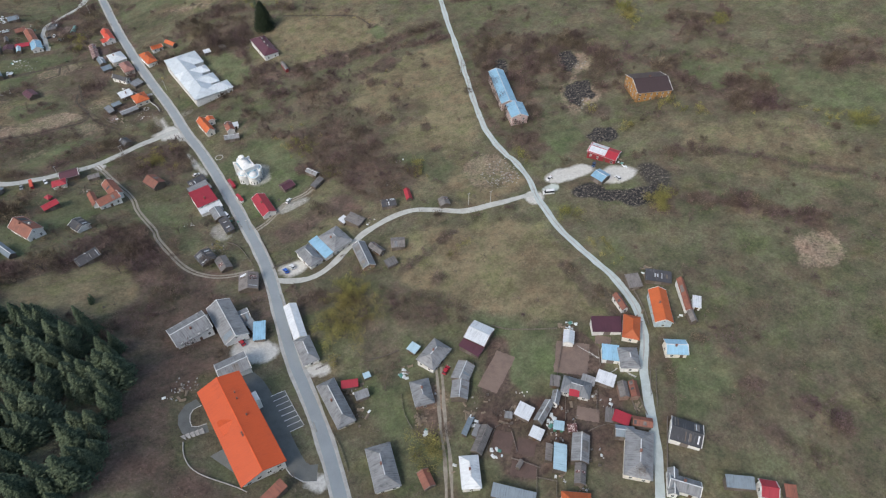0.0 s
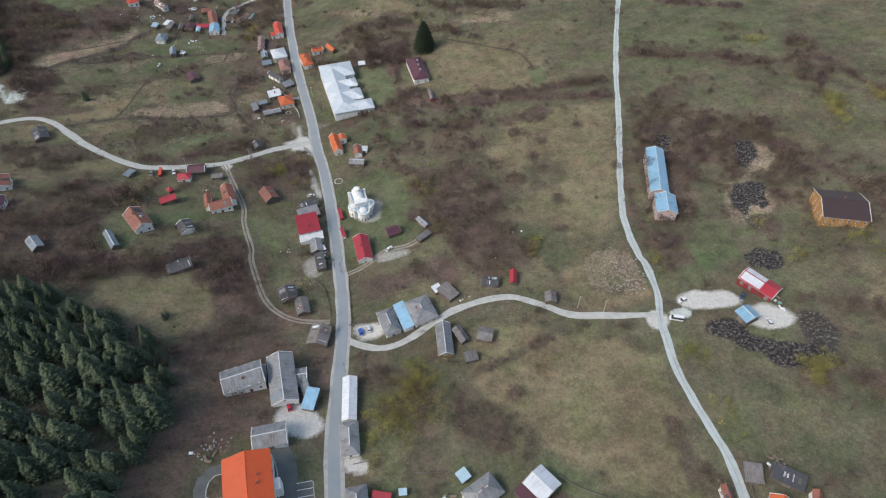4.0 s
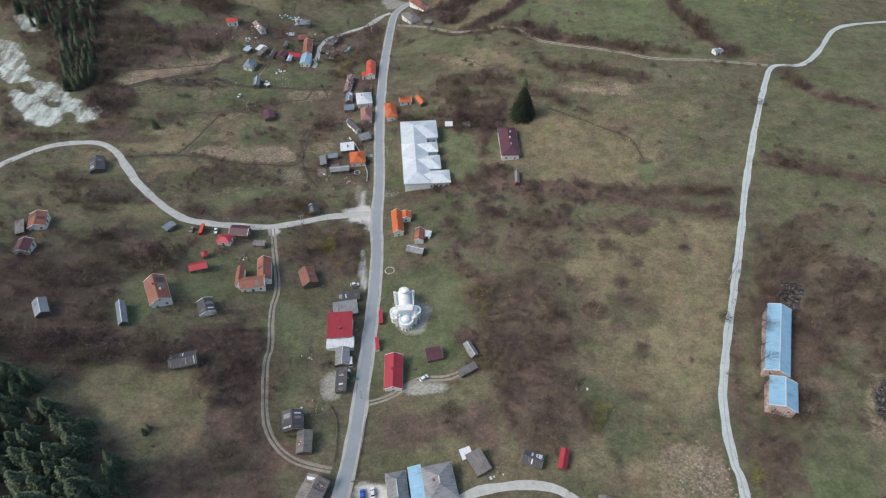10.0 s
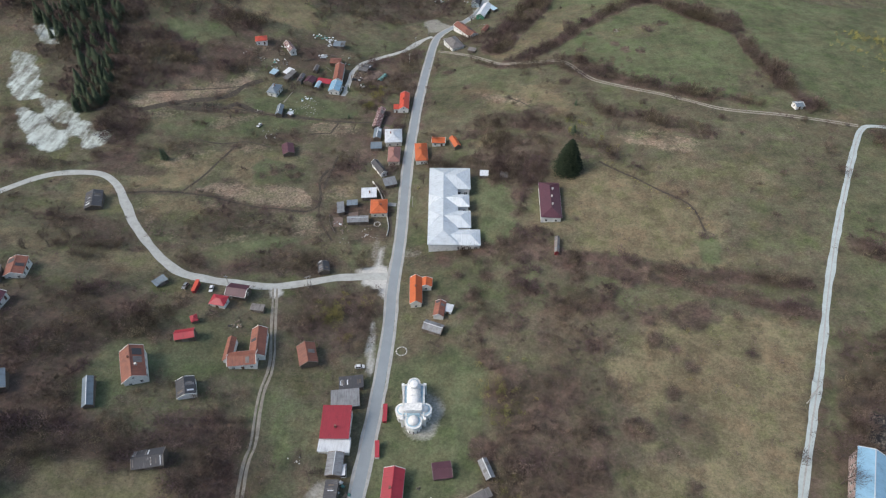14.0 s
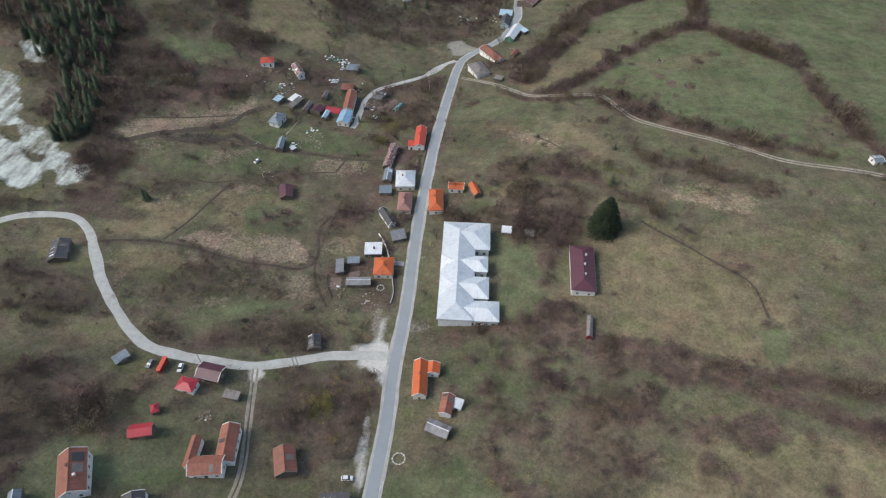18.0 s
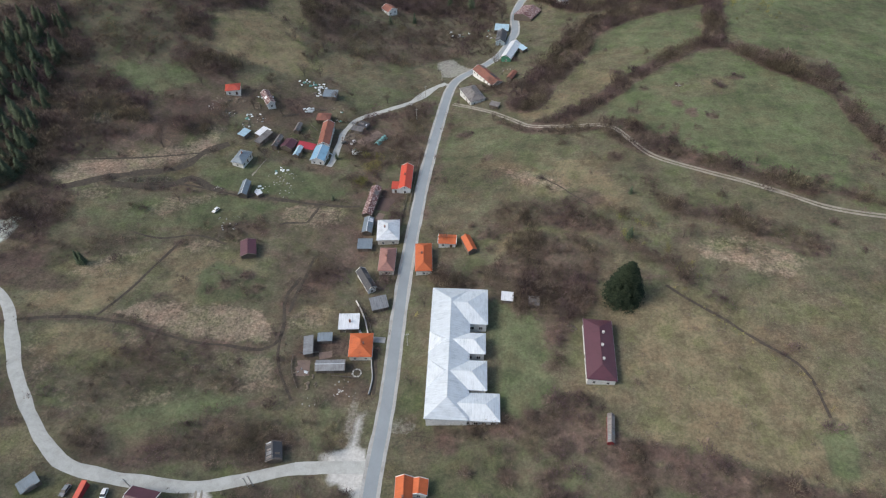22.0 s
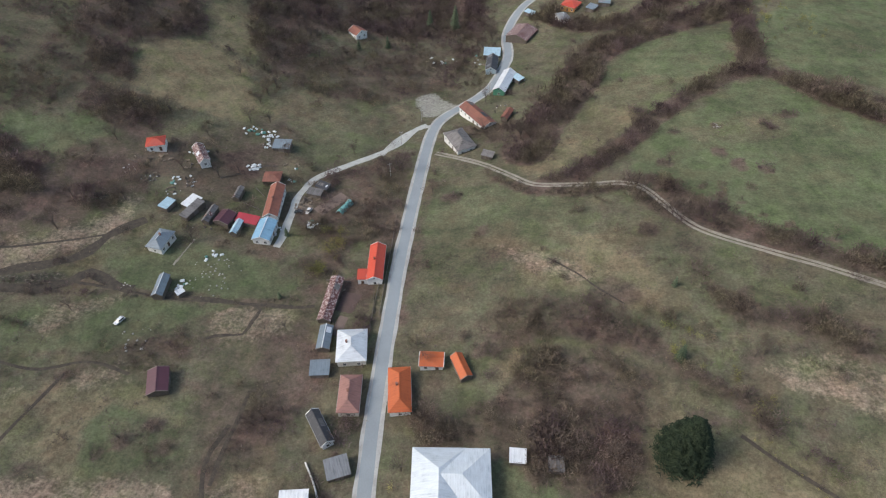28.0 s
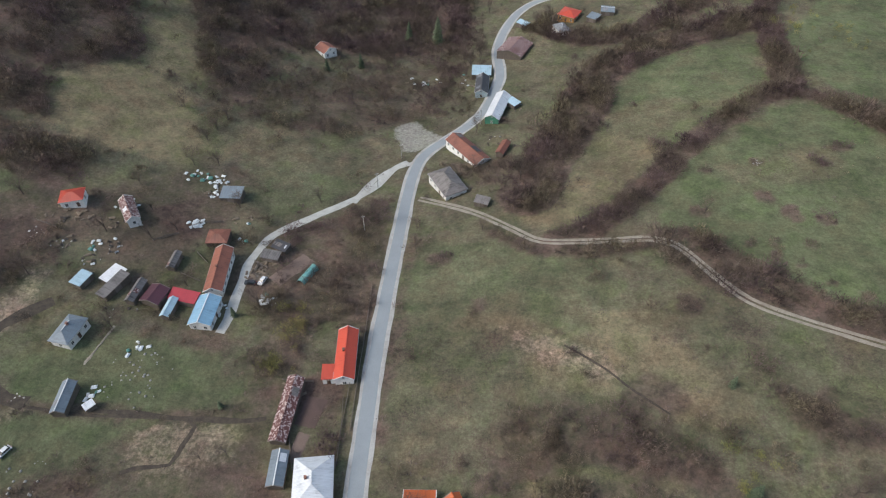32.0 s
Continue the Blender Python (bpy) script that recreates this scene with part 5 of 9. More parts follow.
def ground_mat():
    m, t, p = nodes_of("meadow_ground")
    co = t.nodes.new("ShaderNodeTexCoord").outputs["Object"]

    def attr(name):
        a = t.nodes.new("ShaderNodeAttribute")
        a.attribute_name = name
        return a.outputs["Color"]

    def parts_of(c):
        s = t.nodes.new("ShaderNodeSeparateColor")
        t.links.new(c, s.inputs[0])
        return s.outputs

    n1, n2, n3 = tex_noise(t, co, 0.09, 6, 0.65), tex_noise(t, co, 0.45, 5, 0.7), tex_noise(t, co, 2.2, 4, 0.7)
    n4 = tex_noise(t, co, 0.9, 6, 0.75)
    brown = ramp(t, n2, [(0.3, (0.0786, 0.0623, 0.052)), (0.7, (0.1374, 0.1082, 0.086))])
    straw = ramp(t, n2, [(0.28, (0.148, 0.1297, 0.083)), (0.72, (0.2039, 0.1773, 0.114))])
    fresh = ramp(t, n2, [(0.28, (0.0951, 0.1081, 0.062)), (0.75, (0.1309, 0.1459, 0.086))])
    olive = ramp(t, n2, [(0.28, (0.1005, 0.0994, 0.066)), (0.72, (0.1355, 0.1326, 0.089))])
    litter = ramp(t, n2, [(0.3, (0.086, 0.0655, 0.056)), (0.7, (0.142, 0.1075, 0.089))])
    soil = ramp(t, n2, [(0.3, (0.07, 0.052, 0.044)), (0.7, (0.128, 0.098, 0.082))])
    ash = ramp(t, n4, [(0.42, (0.024, 0.024, 0.026)), (0.52, (0.05, 0.047, 0.046)), (0.58, (0.14, 0.12, 0.1)), (0.7, (0.3, 0.26, 0.22))])
    gully = tex_noise(t, co, 0.075, 8, 0.66, (2.6, 0.6, 1.0))
    rock = mix(t, 0.5, ramp(t, gully, [(0.4, (0.14, 0.14, 0.125)), (0.5, (0.42, 0.45, 0.415)), (0.6, (0.62, 0.68, 0.63))]), ramp(t, tex_noise(t, co, 0.16, 8, 0.7), [(0.36, (0.24, 0.24, 0.22)), (0.58, (0.52, 0.57, 0.53))]))
    grit = ramp(t, n4, [(0.3, (0.4, 0.39, 0.365)), (0.7, (0.62, 0.61, 0.575))])
    a, b = parts_of(attr("cover_a")), parts_of(attr("cover_b"))

    def edged(w, n, hard=1.6, rough=0.9):
        s = math_node(t, "ADD", w, math_node(t, "MULTIPLY", math_node(t, "SUBTRACT", n, 0.5), rough))
        return math_node(t, "MULTIPLY", math_node(t, "SUBTRACT", s, 0.25), hard, True)

    c = parts_of(attr("cover_c"))
    col = mix(t, edged(n1, n3, 3.2), brown, olive)
    moss, hay = tex_noise(t, co, 0.055, 5, 0.62), tex_noise(t, co, 0.028, 5, 0.6, (1.0, 1.3, 1.0))
    col = mix(t, math_node(t, "MULTIPLY", math_node(t, "SUBTRACT", moss, 0.53), 3.6, True), col, ramp(t, n2, [(0.3, (0.072, 0.085, 0.036)), (0.7, (0.126, 0.143, 0.066))]))
    col = mix(t, math_node(t, "MULTIPLY", math_node(t, "SUBTRACT", hay, 0.55), 3.2, True), col, ramp(t, n2, [(0.3, (0.127, 0.11, 0.067)), (0.7, (0.218, 0.188, 0.122))]))
    col = mix(t, edged(a[0], n3), col, straw)
    col = mix(t, edged(a[1], n3), col, fresh)
    col = mix(t, edged(c[0], n2, 1.5), col, litter)
    col = mix(t, edged(c[1], n2, 1.7, 1.3), col, ramp(t, n4, [(0.3, (0.15, 0.118, 0.088)), (0.7, (0.33, 0.268, 0.205))]))
    col = mix(t, edged(a[2], n3, 2.2), col, soil)
    n5 = tex_noise(t, co, 0.035, 4, 0.6)
    col = mix(t, 0.5, col, mix(t, 1.0, col, ramp(t, n5, [(0.35, (0.62, 0.6, 0.6)), (0.65, (1.3, 1.3, 1.25))]), "MULTIPLY"))
    n6 = tex_noise(t, co, 0.16, 5, 0.62)
    col = mix(t, 0.44, col, mix(t, 1.0, col, ramp(t, n6, [(0.34, (0.55, 0.53, 0.55)), (0.5, (1.0, 1.0, 1.0)), (0.66, (1.42, 1.36, 1.3))]), "MULTIPLY"))
    col = mix(t, 0.3, col, mix(t, 1.0, col, ramp(t, n4, [(0.33, (0.42, 0.4, 0.4)), (0.5, (1.0, 1.0, 1.0)), (0.68, (1.65, 1.62, 1.55))]), "MULTIPLY"))
    col = mix(t, 0.22, col, mix(t, 1.0, col, ramp(t, n3, [(0.3, (0.45, 0.45, 0.45)), (0.7, (1.6, 1.6, 1.6))]), "MULTIPLY"))
    n7 = tex_noise(t, co, 0.075, 6, 0.65)
    col = mix(t, 0.5, col, mix(t, 1.0, col, ramp(t, n7, [(0.36, (1.2, 0.98, 1.0)), (0.5, (1.0, 1.0, 1.0)), (0.64, (0.78, 0.98, 0.7))]), "MULTIPLY"))
    col = mix(t, edged(b[0], n4, 2.5), col, ash)
    col = mix(t, edged(b[1], math_node(t, "ADD", math_node(t, "MULTIPLY", gully, 0.6), math_node(t, "MULTIPLY", n2, 0.4)), 3.2, math_node(t, "MULTIPLY", b[1], 2.6)), col, rock)
    col = mix(t, edged(b[2], n4, 2.0, 0.4), col, grit)
    t.links.new(col, p.inputs["Base Color"])
    p.inputs["Roughness"].default_value = 1.0
    p.inputs["Specular IOR Level"].default_value = 0.1
    bump(t, p, math_node(t, "ADD", math_node(t, "MULTIPLY", n6, 4.0), n4), 0.4, 0.6)
    return m


def near_road(x, y, room=0.0):
    """How far a place lies outside the nearest road's edge."""
    best = np.full(np.shape(x), 1e9)
    for key, line in LINES.items():
        for q in line[::2]:
            best = np.minimum(best, np.hypot(x - q[0], y - q[1]) - HALF[key])
    return best


nx, ny = len(gx), len(gy)
quad = np.arange(nx * ny).reshape(ny, nx)
faces = np.stack([quad[:-1, :-1], quad[:-1, 1:], quad[1:, 1:], quad[1:, :-1]], -1).reshape(-1, 4)
gme = mesh_of("ground", np.column_stack([flat_x, flat_y, gz(flat_x, flat_y)]), faces, ground_mat(), True)
cover = cover_at(flat_x, flat_y)
for name, keys in (("cover_a", ("dry", "green", "bare")), ("cover_b", ("ash", "rock", "gravel")), ("cover_c", ("brown", "pale", "pale"))):
    layer = gme.color_attributes.new(name, "FLOAT_COLOR", "POINT")
    layer.data.foreach_set("color", np.column_stack([cover[k] for k in keys] + [np.ones(len(flat_x))]).astype(np.float32).ravel())
ground = tagged(new("ground", gme), "rough early-spring meadow of straw, moss green and brown scrub", "ground", kind="structure")


# ---- shared small meshes ----
def small_mesh(name, material, *boxes, bevel=0.0):
    bm = bmesh.new()
    for b in boxes:
        box(bm, *b, bevel=bevel)
    me = bpy.data.meshes.new(name)
    bm.to_mesh(me)
    bm.free()
    me.materials.append(material)
    return me


ME_FRAME = small_mesh("window_frame", M_TRIM, (-0.62, 0.62, -0.02, 0.07, -0.75, -0.62), (-0.62, 0.62, -0.02, 0.07, 0.62, 0.75), (-0.62, -0.5, -0.02, 0.07, -0.62, 0.62), (0.5, 0.62, -0.02, 0.07, -0.62, 0.62), (-0.05, 0.05, -0.02, 0.06, -0.62, 0.62))
ME_PANE = small_mesh("pane", M_GLASS, (-0.5, 0.5, -0.01, 0.03, -0.62, 0.62))
ME_DOOR = small_mesh("door", M_DOOR, (-0.55, 0.55, -0.02, 0.08, 0, 2.05), (-0.4, 0.4, 0.08, 0.1, 0.15, 0.95), (-0.4, 0.4, 0.08, 0.1, 1.1, 1.9))
ME_GATE = small_mesh("barn_door", M_BOARD, (-1.3, 1.3, -0.02, 0.08, 0, 2.2), (-1.3, 1.3, 0.08, 0.12, 0.3, 0.5), (-1.3, 1.3, 0.08, 0.12, 1.7, 1.9))
ME_CHIM = small_mesh("chimney", M_BRICK, (-0.35, 0.35, -0.3, 0.3, -1.2, 0.9), (-0.43, 0.43, -0.38, 0.38, 0.9, 1.05), bevel=0.03)
ME_CHIM_P = small_mesh("chimney", M_PALE, (-0.35, 0.35, -0.35, 0.35, -1.2, 1.0), (-0.45, 0.45, -0.45, 0.45, 1.0, 1.12), bevel=0.03)


def roof_mesh(bm, L, W, h, rise, kind, th=0.16):
    a, b = L / 2, W / 2
    if kind == "gable":
        prof = [(-b, h), (0, h + rise), (b, h)]
        top = [[bm.verts.new((x, y, z)) for y, z in prof] for x in (-a, a)]
        low = [[bm.verts.new((x, y, z - th)) for y, z in prof] for x in (-a, a)]
        for k in (0, 1):
            bm.faces.new((top[0][k], top[1][k], top[1][k + 1], top[0][k + 1]))
            bm.faces.new((low[0][k + 1], low[1][k + 1], low[1][k], low[0][k]))
            for e in (0, 1):
                bm.faces.new((top[e][k], top[e][k + 1], low[e][k + 1], low[e][k]))
        for k in (0, 2):
            bm.faces.new((top[0][k], low[0][k], low[1][k], top[1][k]))
    elif kind == "hip":
        r = max(0.0, a - b * 0.95)
        x0 = [(-a, -b), (a, -b), (a, b), (-a, b)]
        e = [bm.verts.new((x, y, h)) for x, y in x0]
        d = [bm.verts.new((x, y, h - th)) for x, y in x0]
        p, q = bm.verts.new((-r - 0.01, 0, h + rise)), bm.verts.new((r + 0.01, 0, h + rise))
        bm.faces.new((e[0], e[1], q, p))
        bm.faces.new((e[2], e[3], p, q))
        bm.faces.new((e[1], e[2], q))
        bm.faces.new((e[3], e[0], p))
        bm.faces.new(d[::-1])
        for k in range(4):
            bm.faces.new((e[k], d[k], d[(k + 1) % 4], e[(k + 1) % 4]))
    else:
        made = box(bm, -a, a, -b, b, h - th, h)
        for v in made:
            v.co.z += rise * (v.co.y + b) / W
    bmesh.ops.recalc_face_normals(bm, faces=bm.faces)


def wall_mesh(bm, L, W, h, rise, kind, depth=1.6):
    a, b = L / 2, W / 2
    if kind == "gable":
        prof = [(-b, -depth), (-b, h - 0.1), (0, h + rise - 0.2), (b, h - 0.1), (b, -depth)]
    elif kind == "shed":
        prof = [(-b, -depth), (-b, h - 0.12), (b, h + rise - 0.22), (b, -depth)]
    else:
        prof = [(-b, -depth), (-b, h - 0.05), (b, h - 0.05), (b, -depth)]
    ends = [[bm.verts.new((x, y, z)) for y, z in prof] for x in (-a, a)]
    n = len(prof)
    for k in range(n):
        bm.faces.new((ends[0][k], ends[1][k], ends[1][(k + 1) % n], ends[0][(k + 1) % n]))
    bm.faces.new(ends[0][::-1])
    bm.faces.new(ends[1])
    bmesh.ops.recalc_face_normals(bm, faces=bm.faces)


BRNG = random.Random(11)
SITES = []


def add_window(parent, x, y, z, turn, sx=1.0, sz=1.0):
    m = pose(x, y, z, 0, 0, turn) @ Matrix.Diagonal((sx, 1, sz, 1))
    w = share("window", ME_FRAME, parent, m)
    share("pane", ME_PANE, w, Matrix.Identity(4))


PRNG = random.Random(23)
PATCHED = {"grey": ("weathered", "bluegrey"), "weathered": ("grey", "rust"), "dark": ("grey", "zinc", "weathered"), "bluegrey": ("grey", "zinc"), "terracotta": ("dark", "weathered"), "rust": ("white", "weathered")}


def building(x, y, rot, L, W, h, rise, kind, roof, wall, what, note="", chimneys=0, openings=True):
    """A house, barn or shed with walls, a roof with eaves, and openings; L runs along the ridge."""
    if kind in ("gable", "hip") and W > L * 1.05:
        rot, L, W = rot + 90, W, L
    lived = what in ("house", "cottage", "house wing", "hall", "workshop")
    words = {"gable": "gabled", "hip": "hipped", "shed": "single-pitch"}[kind]
    label = f"{note + ' ' if note else ''}{what} with {words} {ROOF_WORDS[roof]} roof and {WALL_WORDS[wall]} walls"
    z = float(gz(x, y))
    ob = new(what.replace(" ", "_").replace("-", "_"), None)
    ob.empty_display_size = 0.2
    ob.matrix_basis = pose(x, y, z, 0, 0, rot)
    tagged(ob, label, {"house wing": "house", "cottage": "house", "lean-to": "shed", "annex": "shed"}.get(what, what.replace("-", " ")), "village buildings")
    SITES.append((x, y, max(L, W) / 2))
    over = 0.45 if lived else 0.3
    over = min(over, W * 0.1)
    l, w = L - 2 * over, W - 2 * over
    bm = bmesh.new()
    wall_mesh(bm, l, w, h, rise * w / W, kind)
    part("wall", bm, WALL[wall], ob)
    bm = bmesh.new()
    roof_mesh(bm, L, W, h, rise, kind)
    top = part("roof", bm, ROOF[roof], ob, ROOF_WORDS[roof] + " roof")
    if kind != "shed" and L > 5:
        bm = bmesh.new()
        r = L / 2 if kind == "gable" else max(0.3, L / 2 - W / 2 * 0.95)
        box(bm, -r, r, -0.16, 0.16, h + rise - 0.06, h + rise + 0.07, 0.03)
        part("ridge_cap", bm, ROOF["white"] if roof in ("grey", "bluegrey", "zinc", "blue") else ROOF[roof], ob, "pale ridge capping" if roof in ("grey", "bluegrey", "zinc", "blue") else "")
    if kind == "gable" and W > 4:
        slope = math.hypot(W / 2, rise)
        for ex in (-1, 1):
            bm = bmesh.new()
            for sgn in (-1, 1):
                made = box(bm, -0.11, 0.11, -slope / 2, slope / 2, -0.1, 0.05)
                turn = pose(ex * (L / 2 - 0.08), sgn * W / 4, h + rise / 2, -sgn * math.degrees(math.atan2(rise, W / 2)))
                bmesh.ops.transform(bm, matrix=turn, verts=made)
            part("verge_board", bm, M_TRIM if lived or wall == "white" else M_BOARD, ob)
    if lived:
        for sgn in (-1, 1):
            bm = bmesh.new()
            box(bm, -L / 2, L / 2, sgn * W / 2 - 0.09, sgn * W / 2 + 0.09, h - 0.2, h - 0.04, 0.03)
            part("gutter", bm, M_STEEL, ob)
    if kind == "gable" and L > 5 and roof in PATCHED:
        tilt = math.degrees(math.atan2(rise, W / 2))
        for k in range(PRNG.choice((0, 1, 1, 2, 2))):
            sgn, lp, wp = PRNG.choice((-1, 1)), L * PRNG.uniform(0.1, 0.24), W / 2 * PRNG.uniform(0.7, 0.86)
            px, py = PRNG.uniform(-0.5, 0.5) * (L - lp - 0.6), sgn * W / 2 * 0.5
            bm = bmesh.new()
            box(bm, -lp / 2, lp / 2, -wp / 2, wp / 2, 0.0, 0.05)
            pp = part("roof_patch", bm, ROOF[PRNG.choice(PATCHED[roof])], ob, "odd sheet nailed over the old roof")
            pp.matrix_basis = pose(px, py, h + rise * (1 - abs(py) / (W / 2)) + 0.09, -sgn * tilt, 0, 0)
    if note in ("tarred", "broken", "sagging") or (roof == "dark" and not lived):
        tilt = math.degrees(math.atan2(rise, W / 2))
        for k in range(7):
            sgn, lp = PRNG.choice((-1, 1)), PRNG.uniform(0.25, 0.7)
            wp = W / 2 * PRNG.uniform(0.5, 0.9)
            px, py = PRNG.uniform(-0.46, 0.46) * L, sgn * W / 2 * 0.5
            bm = bmesh.new()
            box(bm, -lp / 2, lp / 2, -wp / 2, wp / 2, 0.0, 0.05)
            pp = part("loose_board", bm, PRNG.choice((ROOF["zinc"], WALL["wood"], ROOF["weathered"])), ob, "bleached board laid bare in the roof")
            if kind == "gable":
                pp.matrix_basis = pose(px, py, h + rise * (1 - abs(py) / (W / 2)) + 0.1, -sgn * tilt, 0, PRNG.uniform(-4, 4))
            else:
                pp.matrix_basis = pose(px, 0, h + rise * 0.5 + 0.08, math.degrees(math.atan2(rise, W)), 0, 0)
    if lived and openings:
        floors = 2 if h > 4.5 else 1
        for f in range(floors):
            zz = 1.55 + f * 2.7
            n = max(1, int(l / 3.2))
            for k in range(n):
                px = (k + 0.5) * l / n - l / 2
                for sgn, turn in ((-1, 180), (1, 0)):
                    if f == 0 and sgn < 0 and k == n // 2:
                        share("door", ME_DOOR, ob, pose(px, -w / 2 - 0.01, 0.1, 0, 0, 180))
                    else:
                        add_window(ob, px, sgn * (w / 2 + 0.01), zz, turn, 0.9)
            n = max(1, int(w / 3.4))
            for k in range(n):
                py = (k + 0.5) * w / n - w / 2
                add_window(ob, l / 2 + 0.01, py, zz, -90, 0.9)
                add_window(ob, -l / 2 - 0.01, py, zz, 90, 0.9)
        if kind == "gable" and rise > 1.9 and W > 6:
            add_window(ob, l / 2 + 0.01, 0, h + rise * 0.3, -90, 0.6, 0.55)
            add_window(ob, -l / 2 - 0.01, 0, h + rise * 0.3, 90, 0.6, 0.55)
    elif openings and L > 3.2:
        share("barn_door" if W > 3.5 else "door", ME_GATE if L > 4.5 else ME_DOOR, ob, pose(0, -w / 2 - 0.01, 0.05, 0, 0, 180))
    for k in range(chimneys):
        cx = (k - (chimneys - 1) / 2) * L * 0.22 + BRNG.uniform(-0.6, 0.6)
        cy = BRNG.uniform(-0.18, 0.18) * W
        share("chimney", ME_CHIM if k % 2 == 0 and chimneys < 3 else ME_CHIM_P, ob, pose(cx, cy, h + rise * (1 - abs(cy) / (W / 2)) - 0.1))
    return ob



# the lower hamlet on the second lane
building(8.5, 85.7, 23, 12.1, 8.4, 3.4, 2.6, 'hip', 'grey', 'white', 'house', note='ribbed old', chimneys=1)
building(27.8, 83.3, -60, 9.3, 9.3, 4.2, 1.4, 'gable', 'zinc', 'wood', 'barn', note='patched')
building(22.6, 80.5, -66, 9.3, 5.3, 2.6, 0.8, 'shed', 'maroon', 'wood', 'lean-to')
building(-3.7, 73.8, 73, 10.7, 7.3, 3.2, 2.2, 'hip', 'grey', 'brick', 'house', chimneys=1)
building(13.4, 72.6, 37, 8.4, 6.8, 3, 1.6, 'gable', 'grey', 'wood', 'barn')
building(8.4, 66.7, 52, 7.6, 6.4, 3, 1.6, 'gable', 'grey', 'wood', 'barn')
building(4.1, 46.0, 35, 10.7, 4.1, 2.6, 1.5, 'gable', 'weathered', 'wood', 'shed')
building(-5.6, 38.3, 63, 11.4, 6.6, 3.5, 2.2, 'hip', 'zinc', 'white', 'house', chimneys=1)
building(-18.8, 44.7, 84, 6.5, 4.3, 2.4, 1.2, 'gable', 'terracotta', 'wood', 'shed')
building(1.9, 24.4, -45, 14.2, 4.3, 2.8, 0.9, 'shed', 'bluegrey', 'wood', 'shed')
building(22.5, 46.5, -61, 5.8, 5.4, 2.5, 0.7, 'shed', 'zinc', 'wood', 'shed')
building(27.7, 42.4, 26, 9.5, 3.5, 3, 1.6, 'gable', 'grey', 'wood', 'barn')
building(34.7, 44.5, 41, 5.4, 2.9, 3, 1.4, 'gable', 'grey', 'white', 'cottage')
building(21.0, 37.4, -59, 4.5, 4.1, 2.5, 0.7, 'shed', 'zinc', 'wood', 'shed', note='blue-edged')
building(21.9, 26.1, 50, 9.3, 4.5, 3, 0.9, 'shed', 'paleblue', 'wood', 'shed', note='striped')
building(20.2, 29.7, 49, 6.1, 2.4, 2.4, 0.5, 'shed', 'weathered', 'wood', 'shed')
building(29.4, 24.8, 48, 10.2, 5.9, 3.2, 1.7, 'gable', 'grey', 'wood', 'barn')
building(23.9, 18.2, 48, 7.1, 3.7, 2.6, 1.2, 'gable', 'weathered', 'wood', 'shed')
building(16.8, 11.7, -36, 9.4, 5.8, 3.4, 2, 'hip', 'orange', 'cream', 'house')
building(43.6, 12.8, 45, 16.7, 9.2, 3.6, 2.6, 'hip', 'grey', 'cream', 'house', note='long', chimneys=1)
building(45.4, 21.3, -39, 6.7, 4.3, 3.2, 1.2, 'gable', 'bluegrey', 'wood', 'barn')
building(48.3, 25.8, -56, 5.8, 4.4, 2.6, 0.6, 'shed', 'crimson', 'wood', 'shed')
building(53.0, 20.8, -41, 6.7, 3.6, 2.8, 1, 'gable', 'terracotta', 'wood', 'barn')
building(45.8, 29.0, -43, 2.9, 5.3, 2.2, 0.5, 'shed', 'weathered', 'wood', 'shed')
building(54.5, 40.7, -55, 6.7, 5.0, 2.6, 0.8, 'shed', 'zinc', 'wood', 'shed')
building(56.4, 33.7, -30, 3.6, 6.2, 3, 1.2, 'gable', 'weathered', 'brick', 'barn')
building(59.5, 31.8, -30, 3.2, 6.4, 3, 1.2, 'gable', 'terracotta', 'brick', 'barn')
building(67.0, 42.5, -32, 7.3, 9.0, 3.4, 2.2, 'hip', 'grey', 'white', 'house')
building(63.3, 48.2, -39, 6.4, 6.5, 2.8, 0.8, 'shed', 'blue', 'white', 'annex')
building(43.4, 43.7, -50, 10.6, 6.8, 3, 2, 'hip', 'grey', 'white', 'house', note='green-trimmed')
building(40.9, 42.1, -42, 3.6, 2.4, 3.4, 0.6, 'shed', 'crimson', 'wood', 'porch')
building(55.4, 62.6, -42, 4.3, 6.1, 2.8, 1, 'gable', 'zinc', 'white', 'shed')
building(70.9, 59.0, -32, 11.6, 6.6, 2.8, 1.2, 'shed', 'maroon', 'white', 'barn')
building(77.8, 52.7, 45, 11.2, 6.6, 3.2, 2.2, 'hip', 'orange', 'cream', 'house')
building(83.4, 64.7, -12, 3.1, 8.2, 2.8, 1.4, 'gable', 'terracotta', 'white', 'cottage')
building(93.9, 53.8, 56, 16.5, 7.2, 3.8, 2.2, 'gable', 'orange', 'paleblue_wall', 'house', chimneys=1)
building(106.6, 53.2, 58, 16.2, 3.0, 3, 1.4, 'gable', 'terracotta', 'white', 'barn', note='long')
building(101.0, 43.8, 64, 5.4, 2.7, 2.6, 1.2, 'gable', 'weathered', 'wood', 'shed')
building(108.0, 48.0, -45, 3.4, 5.7, 2.4, 0.5, 'shed', 'zinc', 'white', 'shed')
building(84.7, 36.6, -34, 8.3, 6.7, 3.2, 1.6, 'gable', 'blue', 'cream', 'house', chimneys=1)
building(62.1, 10.0, -51, 10.6, 8.8, 2.9, 1.6, 'gable', 'dark', 'white', 'barn')
building(48.0, -2.7, -49, 9.8, 5.1, 3.2, 1.8, 'gable', 'grey', 'white', 'house', chimneys=1)
